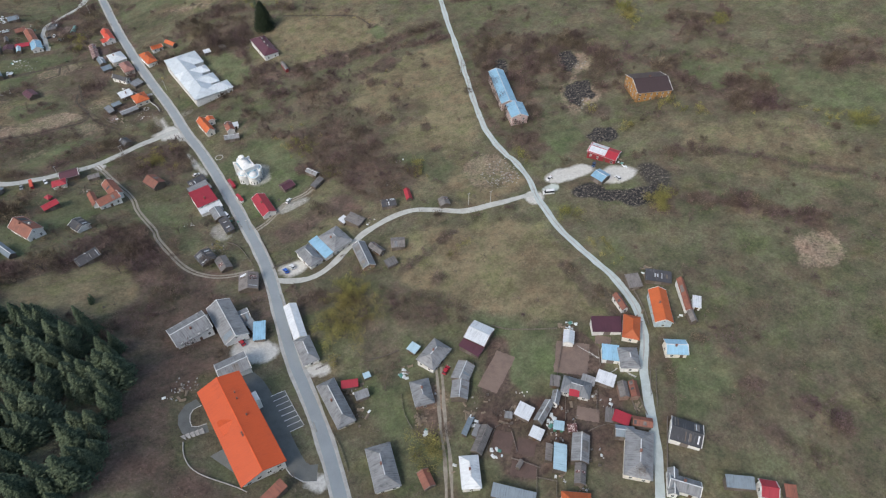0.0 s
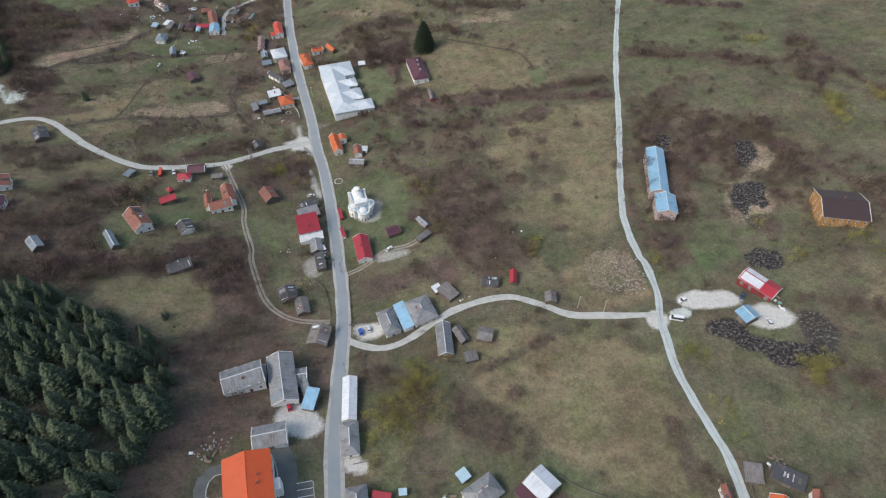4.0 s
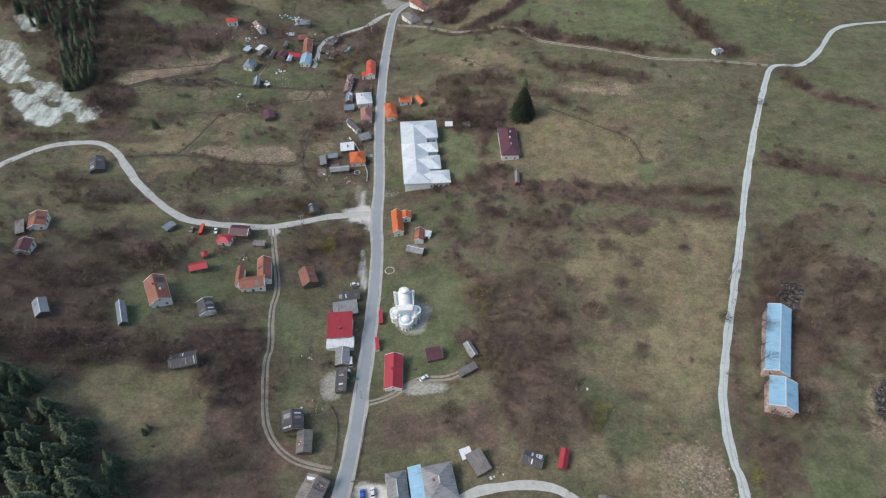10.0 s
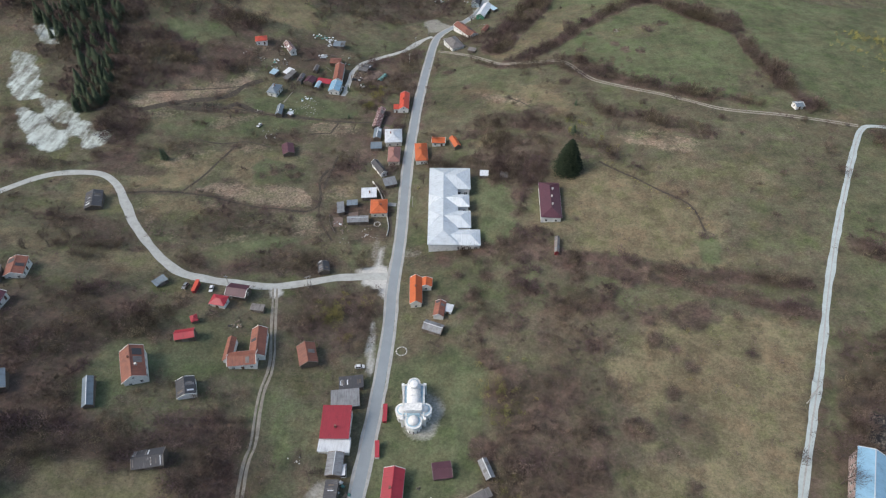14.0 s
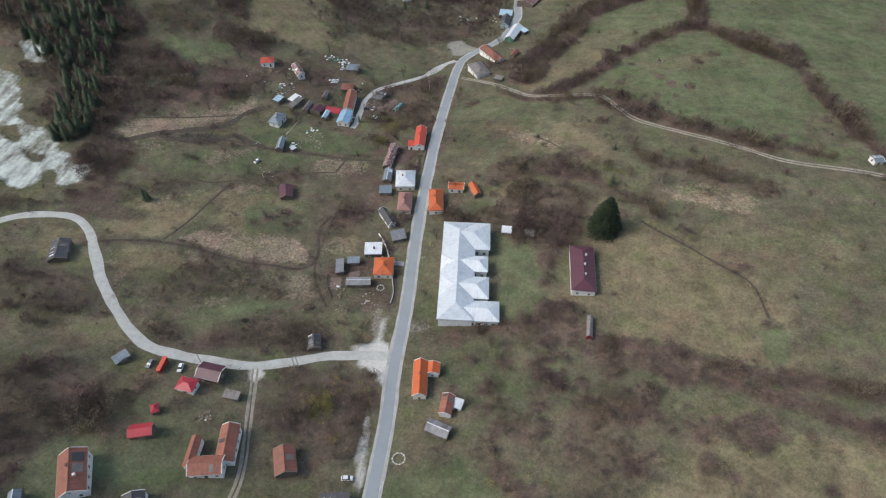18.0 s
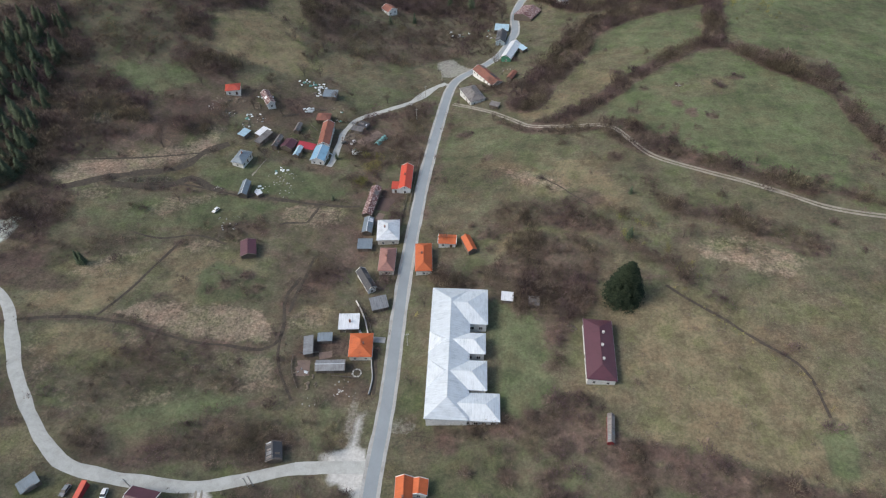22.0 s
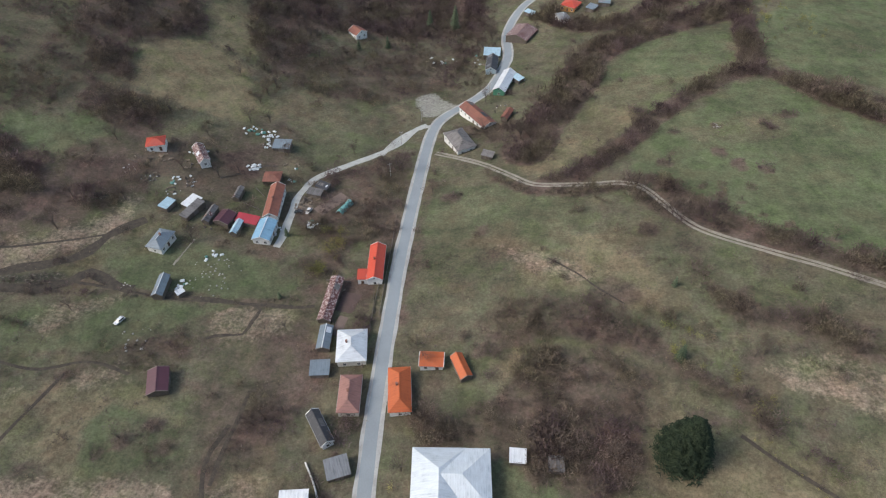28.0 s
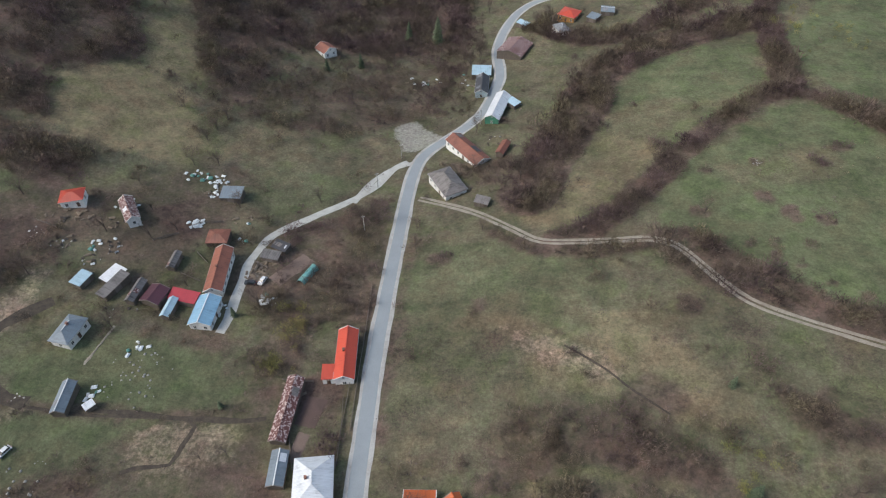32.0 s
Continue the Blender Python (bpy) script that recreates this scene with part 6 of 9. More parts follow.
building(45.9, 0.1, 47, 8.6, 3.3, 3.2, 1.6, 'gable', 'grey', 'white', 'house wing')
building(105.8, 66.5, -42, 10.6, 5.9, 2.4, 0.6, 'shed', 'dark', 'wood', 'shed')
building(95.8, 70.3, -22, 5.9, 6.8, 2.4, 0.6, 'shed', 'weathered', 'wood', 'shed')
building(62.9, -11.2, -37, 8.9, 3.9, 2.8, 0.8, 'shed', 'bluegrey', 'wood', 'shed')
building(68.2, -17.3, -41, 5.6, 5.8, 3, 1.5, 'gable', 'crimson', 'white', 'house')
building(73.4, -21.3, -39, 3.6, 4.0, 2.5, 0.6, 'shed', 'terracotta', 'wood', 'shed')
building(3.8, 93.5, -67, 4.3, 4.0, 2.3, 0.5, 'shed', 'paleblue', 'wood', 'shed')

# along the start of the main road
building(-59.9, 123.1, -0, 12.3, 8.9, 3, 2, 'gable', 'grey', 'white', 'barn', note='long')
building(-69.2, 149.8, 9, 15.6, 10.7, 4.6, 2.6, 'gable', 'grey', 'white', 'house', note='two-storey', chimneys=1)
building(-54.8, 147.6, -87, 22.0, 10.3, 4.4, 2.6, 'gable', 'grey', 'white', 'house', note='gable-fronted')
building(-47.2, 145.2, -78, 12.4, 3.4, 3, 0.8, 'shed', 'grey', 'white', 'annex')
building(-45.0, 137.2, -22, 5.1, 9.1, 2.8, 0.6, 'shed', 'blue', 'wood', 'carport')
building(-30.5, 134.3, 82, 18.5, 5.7, 3.2, 1.3, 'gable', 'zinc', 'white', 'barn', note='long')
building(-32.3, 117.1, 86, 13.0, 6.7, 3, 2, 'hip', 'grey', 'white', 'house')
building(-32.4, 87.8, 89, 20.3, 7.2, 3.2, 2.6, 'hip', 'grey', 'cream', 'house', chimneys=1)
building(-24.4, 93.0, -22, 6.5, 3.2, 2.5, 0.6, 'shed', 'crimson', 'wood', 'shed')
building(-22.5, 86.2, -9, 5.3, 3.3, 2.4, 0.6, 'shed', 'grey', 'wood', 'shed')
building(-29.2, 56.0, 76, 16.1, 8.8, 3.2, 2.4, 'hip', 'grey', 'white', 'house', chimneys=1)
building(-64.3, 64.6, 19, 9.9, 3.8, 2.6, 0.6, 'shed', 'terracotta', 'wood', 'shed')
building(-9.9, 169.2, -80, 13.2, 7.3, 3.4, 2.2, 'hip', 'grey', 'white', 'house', note='white-ridged')
building(-3.3, 170.6, -80, 14.3, 4.8, 3.3, 0.9, 'shed', 'blue', 'white', 'annex')
building(4.6, 171.6, -78, 13.2, 11.1, 3.6, 2.6, 'hip', 'grey', 'white', 'house', chimneys=1)
building(18.5, 179.3, 30, 6.1, 8.7, 2.8, 0.6, 'shed', 'weathered', 'wood', 'shed')
building(14.2, 183.0, 22, 4.2, 4.0, 2.6, 0.5, 'shed', 'zinc', 'wood', 'shed')
building(10.7, 152.7, 83, 15.8, 6.3, 3.2, 2, 'gable', 'grey', 'brick', 'house')
building(17.7, 153.3, -73, 8.1, 3.7, 2.8, 1.2, 'gable', 'weathered', 'wood', 'house wing')
building(27.4, 150.6, -26, 6.6, 6.3, 2.6, 1.3, 'gable', 'weathered', 'wood', 'barn')
building(19.0, 141.4, 1, 5.4, 4.4, 2.2, 0.5, 'shed', 'weathered', 'wood', 'shed')
building(37.8, 180.0, -19, 7.6, 5.4, 2.4, 1.1, 'gable', 'dark', 'wood', 'shed')
building(48.7, 179.5, 74, 7.7, 3.2, 2.4, 1.3, 'gable', 'crimson', 'wood', 'shed')
building(59.9, 162.5, -14, 5.1, 5.4, 2.4, 1.2, 'gable', 'weathered', 'wood', 'shed')
building(-39.6, 169.4, -20, 8.8, 10.0, 2.8, 1.8, 'gable', 'weathered', 'wood', 'barn', note='sagging')
building(-51.6, 197.3, 11, 8.1, 8.6, 2.6, 1.5, 'gable', 'dark', 'wood', 'barn', note='broken')
building(-45.7, 188.4, -85, 8.8, 5.9, 2.6, 1.3, 'gable', 'weathered', 'wood', 'barn')

# around the church and the shop
building(-39.8, 245.8, 5, 11.1, 13.3, 5.2, 0.9, 'shed', 'crimson', 'white', 'house', note='two-storey', chimneys=1)
building(-39.2, 258.0, 11, 11.3, 7.6, 3, 0.6, 'shed', 'grey', 'wood', 'barn')
building(-38.5, 266.1, 12, 9.9, 5.6, 2.6, 0.5, 'shed', 'dark', 'wood', 'shed')
building(-37.0, 229.8, -86, 8.9, 6.1, 3, 1.2, 'gable', 'grey', 'wood', 'barn')
building(-35.9, 217.7, -87, 11.5, 4.7, 2.8, 0.7, 'shed', 'dark', 'wood', 'shed')
building(-14.7, 221.4, -88, 16.5, 7.6, 3.4, 2, 'gable', 'crimson', 'white', 'house', chimneys=1)
building(1.8, 230.9, 13, 7.2, 6.3, 2.4, 1.2, 'gable', 'maroon', 'wood', 'shed')
building(17.5, 232.4, -63, 7.7, 3.6, 2.3, 1.1, 'gable', 'grey', 'wood', 'shed')
building(15.9, 221.8, 32, 8.2, 3.2, 2.3, 0.5, 'shed', 'weathered', 'wood', 'shed')
building(-18.7, 318.7, -83, 16.0, 5.8, 3.8, 2.2, 'gable', 'orange', 'cream', 'house', chimneys=1)
building(-14.5, 324.2, -87, 5.5, 5.7, 3.4, 1.4, 'gable', 'orange', 'cream', 'house wing')
building(-6.7, 308.5, 87, 8.7, 5.0, 3, 1.5, 'gable', 'terracotta', 'white', 'barn')
building(-8.5, 298.2, -16, 9.0, 5.3, 2.6, 1.3, 'gable', 'grey', 'wood', 'barn')
building(44.0, 381.7, -88, 26.7, 10.8, 4, 2.4, 'hip', 'maroon', 'white', 'house', note='long', chimneys=3)
building(8.8, 407.2, 1, 5.0, 4.5, 2.2, 0.4, 'shed', 'zinc', 'wood', 'shed')
building(19.7, 405.3, 2, 4.6, 4.8, 2, 0.3, 'shed', 'weathered', 'wood', 'shed')
building(46.8, 350.6, 88, 10.6, 2.5, 2.4, 0.9, 'gable', 'weathered', 'crimson_wall', 'shed')
building(-38.9, 237.5, 3, 11.9, 5.9, 3, 0.15, 'shed', 'white', 'white', 'annex', note='flat-topped')
building(-22.7, 253.7, -84, 7.5, 1.8, 2.2, 0.2, 'shed', 'crimson', 'crimson_wall', 'kiosk')
building(-23.0, 237.8, -81, 6.6, 1.7, 2.2, 0.2, 'shed', 'crimson', 'white', 'kiosk')
building(17.3, 48.7, -39, 2.8, 2.6, 2, 0.3, 'shed', 'grey', 'wood', 'shed', note='tiny')
building(29.1, 35.6, -41, 3.8, 3.4, 2.2, 0.3, 'shed', 'paleblue', 'green_wall', 'lean-to')
building(32.3, 32.3, -30, 3.3, 3.0, 2.1, 0.3, 'shed', 'rust', 'wood', 'shed')
building(2.9, 53.1, 35, 6.9, 2.0, 2.2, 0.4, 'shed', 'bluegrey', 'wood', 'shed', note='narrow')
building(4.7, 50.3, 36, 5.0, 1.8, 2.2, 0.4, 'shed', 'grey', 'wood', 'shed', note='narrow')
building(39.1, 50.3, -42, 3.7, 4.4, 2.4, 0.4, 'shed', 'weathered', 'wood', 'lean-to')
building(48.9, 43.7, -54, 5.1, 3.6, 2.6, 0.5, 'shed', 'grey', 'wood', 'lean-to')
building(-17.1, 93.2, -7, 2.8, 2.4, 2, 0.3, 'shed', 'paleblue', 'wood', 'shed', note='tiny')
building(9.9, 31.9, 26, 3.2, 1.6, 2, 0.6, 'gable', 'weathered', 'wood', 'shed', note='tiny')
building(-64.0, 152.0, -1, 6.1, 6.9, 3, 1.5, 'gable', 'grey', 'white', 'house wing')
building(-49.3, 148.3, -2, 7.6, 7.4, 3.2, 1.5, 'gable', 'grey', 'white', 'house wing')
building(-2.6, 309.7, -12, 3.8, 4.3, 2.2, 0.3, 'shed', 'white', 'white', 'annex')

# the western slope
building(-117.2, 305.9, -90, 6.7, 1.7, 2.4, 0.1, 'shed', 'red', 'crimson_wall', 'trailer')
building(-132.9, 305.6, 53, 5.9, 4.4, 2, 0.1, 'shed', 'bluegrey', 'wood', 'trailer')
building(-121.0, 257.6, -62, 15.5, 9.1, 4, 3, 'gable', 'terracotta', 'white', 'house', chimneys=2)
building(-130.5, 242.9, -65, 12.8, 4.0, 2.5, 1.4, 'gable', 'bluegrey', 'wood', 'shed')
building(-99.3, 252.2, 25, 7.3, 8.4, 2.5, 1.6, 'gable', 'dark', 'white', 'barn')
building(-99.0, 221.4, 15, 10.8, 6.9, 2.5, 1.8, 'gable', 'dark', 'wood', 'barn', note='tarred')
building(-160.8, 240.8, -58, 9.2, 5.7, 2.6, 1.6, 'gable', 'bluegrey', 'wood', 'shed')
building(-191.9, 299.4, 16, 8.4, 10.7, 3.2, 1.8, 'gable', 'terracotta', 'white', 'house')
building(-197.2, 293.6, 23, 4.0, 9.2, 2.4, 0.5, 'shed', 'weathered', 'wood', 'shed')
building(-187.5, 279.0, 5, 6.9, 8.2, 3, 1.6, 'gable', 'maroon', 'white', 'house')
building(-203.6, 276.7, -17, 5.7, 7.3, 2.6, 1.4, 'gable', 'grey', 'wood', 'barn')
building(-188.4, 354.8, 21, 8.5, 12.6, 2.6, 1.6, 'gable', 'dark', 'wood', 'barn')
building(-104.1, 299.1, -5, 7.3, 5.7, 2.8, 1.4, 'hip', 'crimson', 'white', 'house')
building(-98.2, 306.4, -5, 10.0, 7.2, 3.2, 1.6, 'gable', 'maroon', 'wood', 'house')
building(-87.1, 298.9, -4, 6.2, 3.4, 2.2, 0.4, 'shed', 'weathered', 'wood', 'shed')
building(-110.0, 277.4, 17, 8.4, 5.0, 2.8, 1.4, 'gable', 'crimson', 'wood', 'barn')
building(-110.2, 287.0, 31, 3.1, 3.8, 2.2, 1, 'hip', 'crimson', 'wood', 'summer-house')
building(-80.0, 278.8, -79, 14.4, 6.6, 3.8, 2.2, 'gable', 'terracotta', 'white', 'house')
building(-83.5, 269.5, 12, 11.8, 6.9, 3.8, 2, 'gable', 'terracotta', 'white', 'house wing')
building(-90.2, 273.5, -84, 11.3, 3.8, 3, 1.4, 'gable', 'terracotta', 'white', 'barn')
building(-59.2, 277.0, 22, 7.8, 10.4, 3.2, 2.2, 'gable', 'terracotta', 'wood', 'barn', note='half-stripped')
building(-65.0, 329.9, 18, 5.7, 6.6, 2.4, 1.4, 'gable', 'dark', 'wood', 'shed')
building(-108.4, 423.5, 20, 7.0, 9.7, 2.5, 1.4, 'gable', 'maroon', 'wood', 'shed')

# the eastern yard
building(140.6, 228.2, 69, 34.5, 9.4, 6, 2, 'gable', 'blue', 'pink_wall', 'hall', note='long')
building(132.4, 202.2, 70, 13.1, 10.0, 6, 2, 'gable', 'blue', 'pink_wall', 'hall')
workshop = building(145.9, 144.8, -61, 15.7, 8.8, 3.6, 1.4, 'gable', 'crimson', 'crimson_wall', 'workshop', note='half-patched')
for sgn in (-1, 1):
    bm = bmesh.new()
    box(bm, -4.6, 4.2, -1.9, 1.9, 0.0, 0.06)
    pp = part("roof_patch", bm, ROOF["zinc"], workshop, "bare zinc sheets over half of the roof")
    pp.matrix_basis = pose(-2.6, sgn * 2.1, 3.6 + 1.4 * (1 - 2.1 / 4.4) + 0.05, -sgn * math.degrees(math.atan2(1.4, 4.4)), 0, 0)
building(131.8, 131.3, -77, 7.1, 7.4, 3, 1.3, 'gable', 'blue', 'wood', 'shed')
building(206.2, 176.4, -22, 21.1, 19.4, 6, 3.2, 'gable', 'brownsheet', 'ochre_wall', 'house', note='tall', chimneys=1)

# roadside houses past the school
building(-47.3, 485.6, -85, 18.6, 6.4, 3.8, 2, 'gable', 'red', 'white', 'house', chimneys=1)
building(-51.5, 479.0, 6, 4.2, 5.1, 3.2, 0.5, 'shed', 'red', 'white', 'annex')
building(-61.1, 466.1, -92, 21.1, 5.2, 2.8, 1.3, 'gable', 'rust', 'wood', 'barn', note='long')
building(-59.0, 447.9, -86, 10.3, 4.8, 2.6, 1.2, 'gable', 'bluegrey', 'wood', 'shed')
building(-48.4, 444.4, -81, 13.4, 10.5, 3.8, 2.4, 'hip', 'zinc', 'cream', 'house', chimneys=1)
building(-57.6, 435.1, 8, 6.8, 6.0, 2.4, 0.4, 'shed', 'bluegrey', 'wood', 'shed')
building(-45.1, 425.3, -84, 13.9, 7.3, 3.6, 2.4, 'hip', 'pink', 'cream', 'house', chimneys=1)
building(-51.9, 412.7, -54, 12.8, 4.4, 3, 1.8, 'gable', 'dark', 'white', 'cottage')
building(-43.8, 400.7, 23, 7.2, 6.5, 2.4, 0.5, 'shed', 'grey', 'wood', 'shed')
building(-53.5, 388.6, 9, 8.4, 7.3, 3.2, 0.7, 'shed', 'zinc', 'wood', 'house', chimneys=1)
building(-46.1, 377.8, -82, 11.0, 9.2, 3.4, 2.2, 'hip', 'orange', 'cream', 'house', chimneys=1)
building(-61.3, 380.3, 10, 5.9, 3.9, 2.2, 0.4, 'shed', 'bluegrey', 'wood', 'shed')
building(-66.5, 375.3, -76, 8.7, 3.9, 2.4, 0.5, 'shed', 'grey', 'wood', 'shed')
building(-55.7, 367.4, 9, 11.4, 4.9, 2.4, 1, 'gable', 'grey', 'wood', 'barn')
building(-29.2, 427.9, -81, 16.5, 7.5, 3.6, 2.2, 'hip', 'orange', 'white', 'house', chimneys=1)
building(-20.2, 440.3, 3, 8.5, 6.0, 3, 1.2, 'gable', 'orange', 'white', 'cottage')
building(-10.1, 437.8, -63, 9.9, 4.3, 2.8, 1.4, 'gable', 'orange', 'wood', 'shed')

# the hamlet west of the road
building(-159.8, 543.3, 18, 8.7, 7.4, 3.4, 1.6, 'hip', 'red', 'white', 'house')
building(-138.9, 541.8, -55, 14.0, 5.3, 3.2, 1.8, 'gable', 'rust', 'white', 'house')
building(-141.0, 507.7, 73, 6.3, 4.4, 2.4, 0.5, 'shed', 'paleblue', 'wood', 'shed')
building(-131.7, 511.0, 67, 7.6, 5.3, 2.8, 0.5, 'shed', 'white', 'wood', 'shed')
building(-130.0, 506.9, 70, 11.8, 3.8, 2.6, 0.6, 'shed', 'weathered', 'wood', 'shed')
building(-122.0, 505.5, 84, 9.8, 3.5, 2.6, 1.2, 'gable', 'weathered', 'wood', 'barn')
building(-115.3, 504.6, 77, 7.6, 7.3, 2.8, 1.4, 'gable', 'maroon', 'wood', 'barn')
building(-105.9, 505.3, -11, 10.3, 4.5, 2.8, 0.8, 'shed', 'crimson', 'wood', 'shed')
building(-96.9, 499.8, 90, 12.3, 7.8, 3.2, 1.8, 'gable', 'blue', 'white', 'house')
building(-109.0, 500.2, 86, 8.0, 3.3, 2.6, 1, 'gable', 'paleblue', 'wood', 'shed')
building(-98.4, 518.4, -84, 20.7, 6.6, 3.6, 2, 'gable', 'terracotta', 'white', 'house', note='long', chimneys=1)
building(-104.4, 535.4, -85, 7.3, 8.2, 2.8, 1.2, 'hip', 'terracotta', 'wood', 'barn')
building(-115.4, 521.4, 88, 7.8, 3.1, 2.4, 1, 'gable', 'weathered', 'wood', 'shed')
building(-134.6, 486.4, 81, 10.6, 7.0, 3.4, 2, 'hip', 'bluegrey', 'white', 'house', chimneys=1)
building(-124.9, 463.6, -84, 10.6, 4.3, 2.8, 1.4, 'gable', 'bluegrey', 'wood', 'barn')
building(-83.4, 529.2, -10, 7.1, 4.1, 2.3, 0.5, 'shed', 'weathered', 'wood', 'shed')
building(-81.0, 534.4, -23, 6.5, 4.2, 2.3, 0.5, 'shed', 'dark', 'wood', 'shed')
building(-107.2, 560.5, 1, 8.7, 6.6, 2.6, 0.7, 'shed', 'bluegrey', 'wood', 'shed')
building(-117.4, 462.4, 50, 3.1, 2.4, 2, 0.4, 'shed', 'zinc', 'wood', 'shed')

# at the bend of the road
building(-21.9, 576.1, -59, 16.5, 10.4, 3.6, 2.4, 'hip', 'weathered', 'white', 'house')
building(-14.6, 600.7, -51, 22.9, 8.5, 3.2, 2, 'gable', 'terracotta', 'white', 'house', note='long')
building(0.8, 600.1, 70, 9.5, 3.9, 2.6, 1, 'gable', 'terracotta', 'wood', 'shed')
building(-1.6, 635.7, 75, 22.0, 7.4, 3.6, 2.2, 'gable', 'zinc', 'green_wall', 'house')
building(5.8, 640.2, -47, 6.5, 4.5, 2.6, 0.5, 'shed', 'paleblue', 'wood', 'annex')
building(-9.6, 660.4, 88, 16.6, 6.8, 3.4, 2, 'gable', 'dark', 'paleblue_wall', 'house')
building(-10.2, 677.1, -0, 10.3, 8.9, 2.8, 0.6, 'shed', 'paleblue', 'wood', 'shed')
building(7.5, 698.4, 66, 17.5, 14.7, 3.2, 2.2, 'gable', 'rust', 'wood', 'barn')
building(38.9, 730.5, -28, 10.8, 11.2, 3.4, 1.6, 'hip', 'red', 'ochre_wall', 'house')
building(33.3, 713.8, 24, 7.2, 9.7, 3.2, 2, 'hip', 'grey', 'white', 'house')
building(12.6, 728.9, -38, 7.2, 4.5, 2.4, 0.4, 'shed', 'paleblue', 'wood', 'shed')
building(-7.4, 562.9, -16, 5.9, 4.3, 2.2, 0.5, 'shed', 'weathered', 'wood', 'shed')
building(-96.3, 689.8, 47, 8.8, 9.4, 3.4, 2.2, 'gable', 'terracotta', 'white', 'house')
building(190.3, 468.9, 15, 5.6, 5.5, 2.4, 1, 'gable', 'bluegrey', 'white', 'cottage')
building(51.7, 723.2, -32, 6.1, 6.9, 2.6, 0.5, 'shed', 'bluegrey', 'wood', 'shed')
building(59.9, 729.3, -7, 8.0, 7.5, 2.8, 1, 'gable', 'bluegrey', 'wood', 'barn')


# ---- the school: a long bar along the road with three cross wings and a low front wing ----
def school():
    sx, sy, turn = -4.8, 377.0, 5.0
    z = float(gz(sx, sy)) + 0.3
    ob = new("school", None)
    ob.matrix_basis = pose(sx, sy, z, 0, 0, turn)
    tagged(ob, "long cream school building with streaked galvanised hipped wings", "school")
    h = 5.6
    # length, width, middle, turn, height of the eaves and of the ridge above them
    blocks = [("main_block", 58.5, 15.5, -6.6, 0.6, 90, h, 2.9), ("wing", 22.4, 17.5, -3.1, 21.0, 0, h, 2.75), ("wing", 21.6, 9.5, -3.6, 3.4, 0, h, 2.5), ("wing", 22.0, 12.5, -3.3, -10.5, 0, h, 2.7), ("front_wing", 26.0, 11.0, -0.8, -22.9, 0, h - 0.6, 2.2)]
    for name, L, W, x, y, rot, hh, rise in blocks:
        holder = new(name, None)
        holder.parent = ob
        holder.matrix_basis = pose(x, y, 0, 0, 0, rot)
        bm = bmesh.new()
        wall_mesh(bm, L - 1.2, W - 1.2, hh, rise, "hip", 3.0)
        part("wall", bm, WALL["white"], holder)
        bm = bmesh.new()
        roof_mesh(bm, L, W, hh, rise, "hip")
        part("roof", bm, ROOF["schoolzinc"], holder, "streaked galvanised sheet roof")
        n = int((L - 2) / 3.0)
        for k in range(n):
            px = (k + 0.5) * (L - 2) / n - (L - 2) / 2
            for sgn, tt in ((-1, 180), (1, 0)):
                share("window", ME_FRAME, holder, pose(px, sgn * (W / 2 - 0.6), 2.2, 0, 0, tt) @ Matrix.Diagonal((1.3, 1, 1.35, 1)))
                share("pane", ME_PANE, holder, pose(px, sgn * (W / 2 - 0.6), 2.2, 0, 0, tt) @ Matrix.Diagonal((1.3, 1, 1.35, 1)))
    SITES.append((sx, sy, 30))


school()


# ---- the church: nave, side apses, round east end, drum and small dome, all white ----
def disc_shape(bm, x, y, r, z0, z1, n=20, cap=0.0):
    ring0 = [bm.verts.new((x + r * math.cos(k * math.tau / n), y + r * math.sin(k * math.tau / n), z0)) for k in range(n)]
    ring1 = [bm.verts.new((x + r * math.cos(k * math.tau / n), y + r * math.sin(k * math.tau / n), z1)) for k in range(n)]
    for k in range(n):
        bm.faces.new((ring0[k], ring0[(k + 1) % n], ring1[(k + 1) % n], ring1[k]))
    tip = bm.verts.new((x, y, z1 + cap))
    for k in range(n):
        bm.faces.new((ring1[k], ring1[(k + 1) % n], tip))


def dome_shape(bm, x, y, r, z, high, n=20, rings=5):
    prev = [bm.verts.new((x + r * math.cos(k * math.tau / n), y + r * math.sin(k * math.tau / n), z)) for k in range(n)]
    for j in range(1, rings):
        a = j * math.pi / 2 / rings
        cur = [bm.verts.new((x + r * math.cos(a) * math.cos(k * math.tau / n), y + r * math.cos(a) * math.sin(k * math.tau / n), z + high * math.sin(a))) for k in range(n)]
        for k in range(n):
            bm.faces.new((prev[k], prev[(k + 1) % n], cur[(k + 1) % n], cur[k]))
        prev = cur
    tip = bm.verts.new((x, y, z + high))
    for k in range(n):
        bm.faces.new((prev[k], prev[(k + 1) % n], tip))


M_CHURCH = plain("fresh_white_render", (0.8, 0.8, 0.79), 0.7, spread=0.15, grainy=0.15)


def half_vault(bm, r, y0, y1, z, high, n=12):
    rows = [[bm.verts.new((r * math.cos(k * math.pi / n), y, z + high * math.sin(k * math.pi / n))) for k in range(n + 1)] for y in (y0, y1)]
    for k in range(n):
        bm.faces.new((rows[0][k], rows[0][k + 1], rows[1][k + 1], rows[1][k]))
    bm.faces.new(rows[0])
    bm.faces.new(rows[1][::-1])


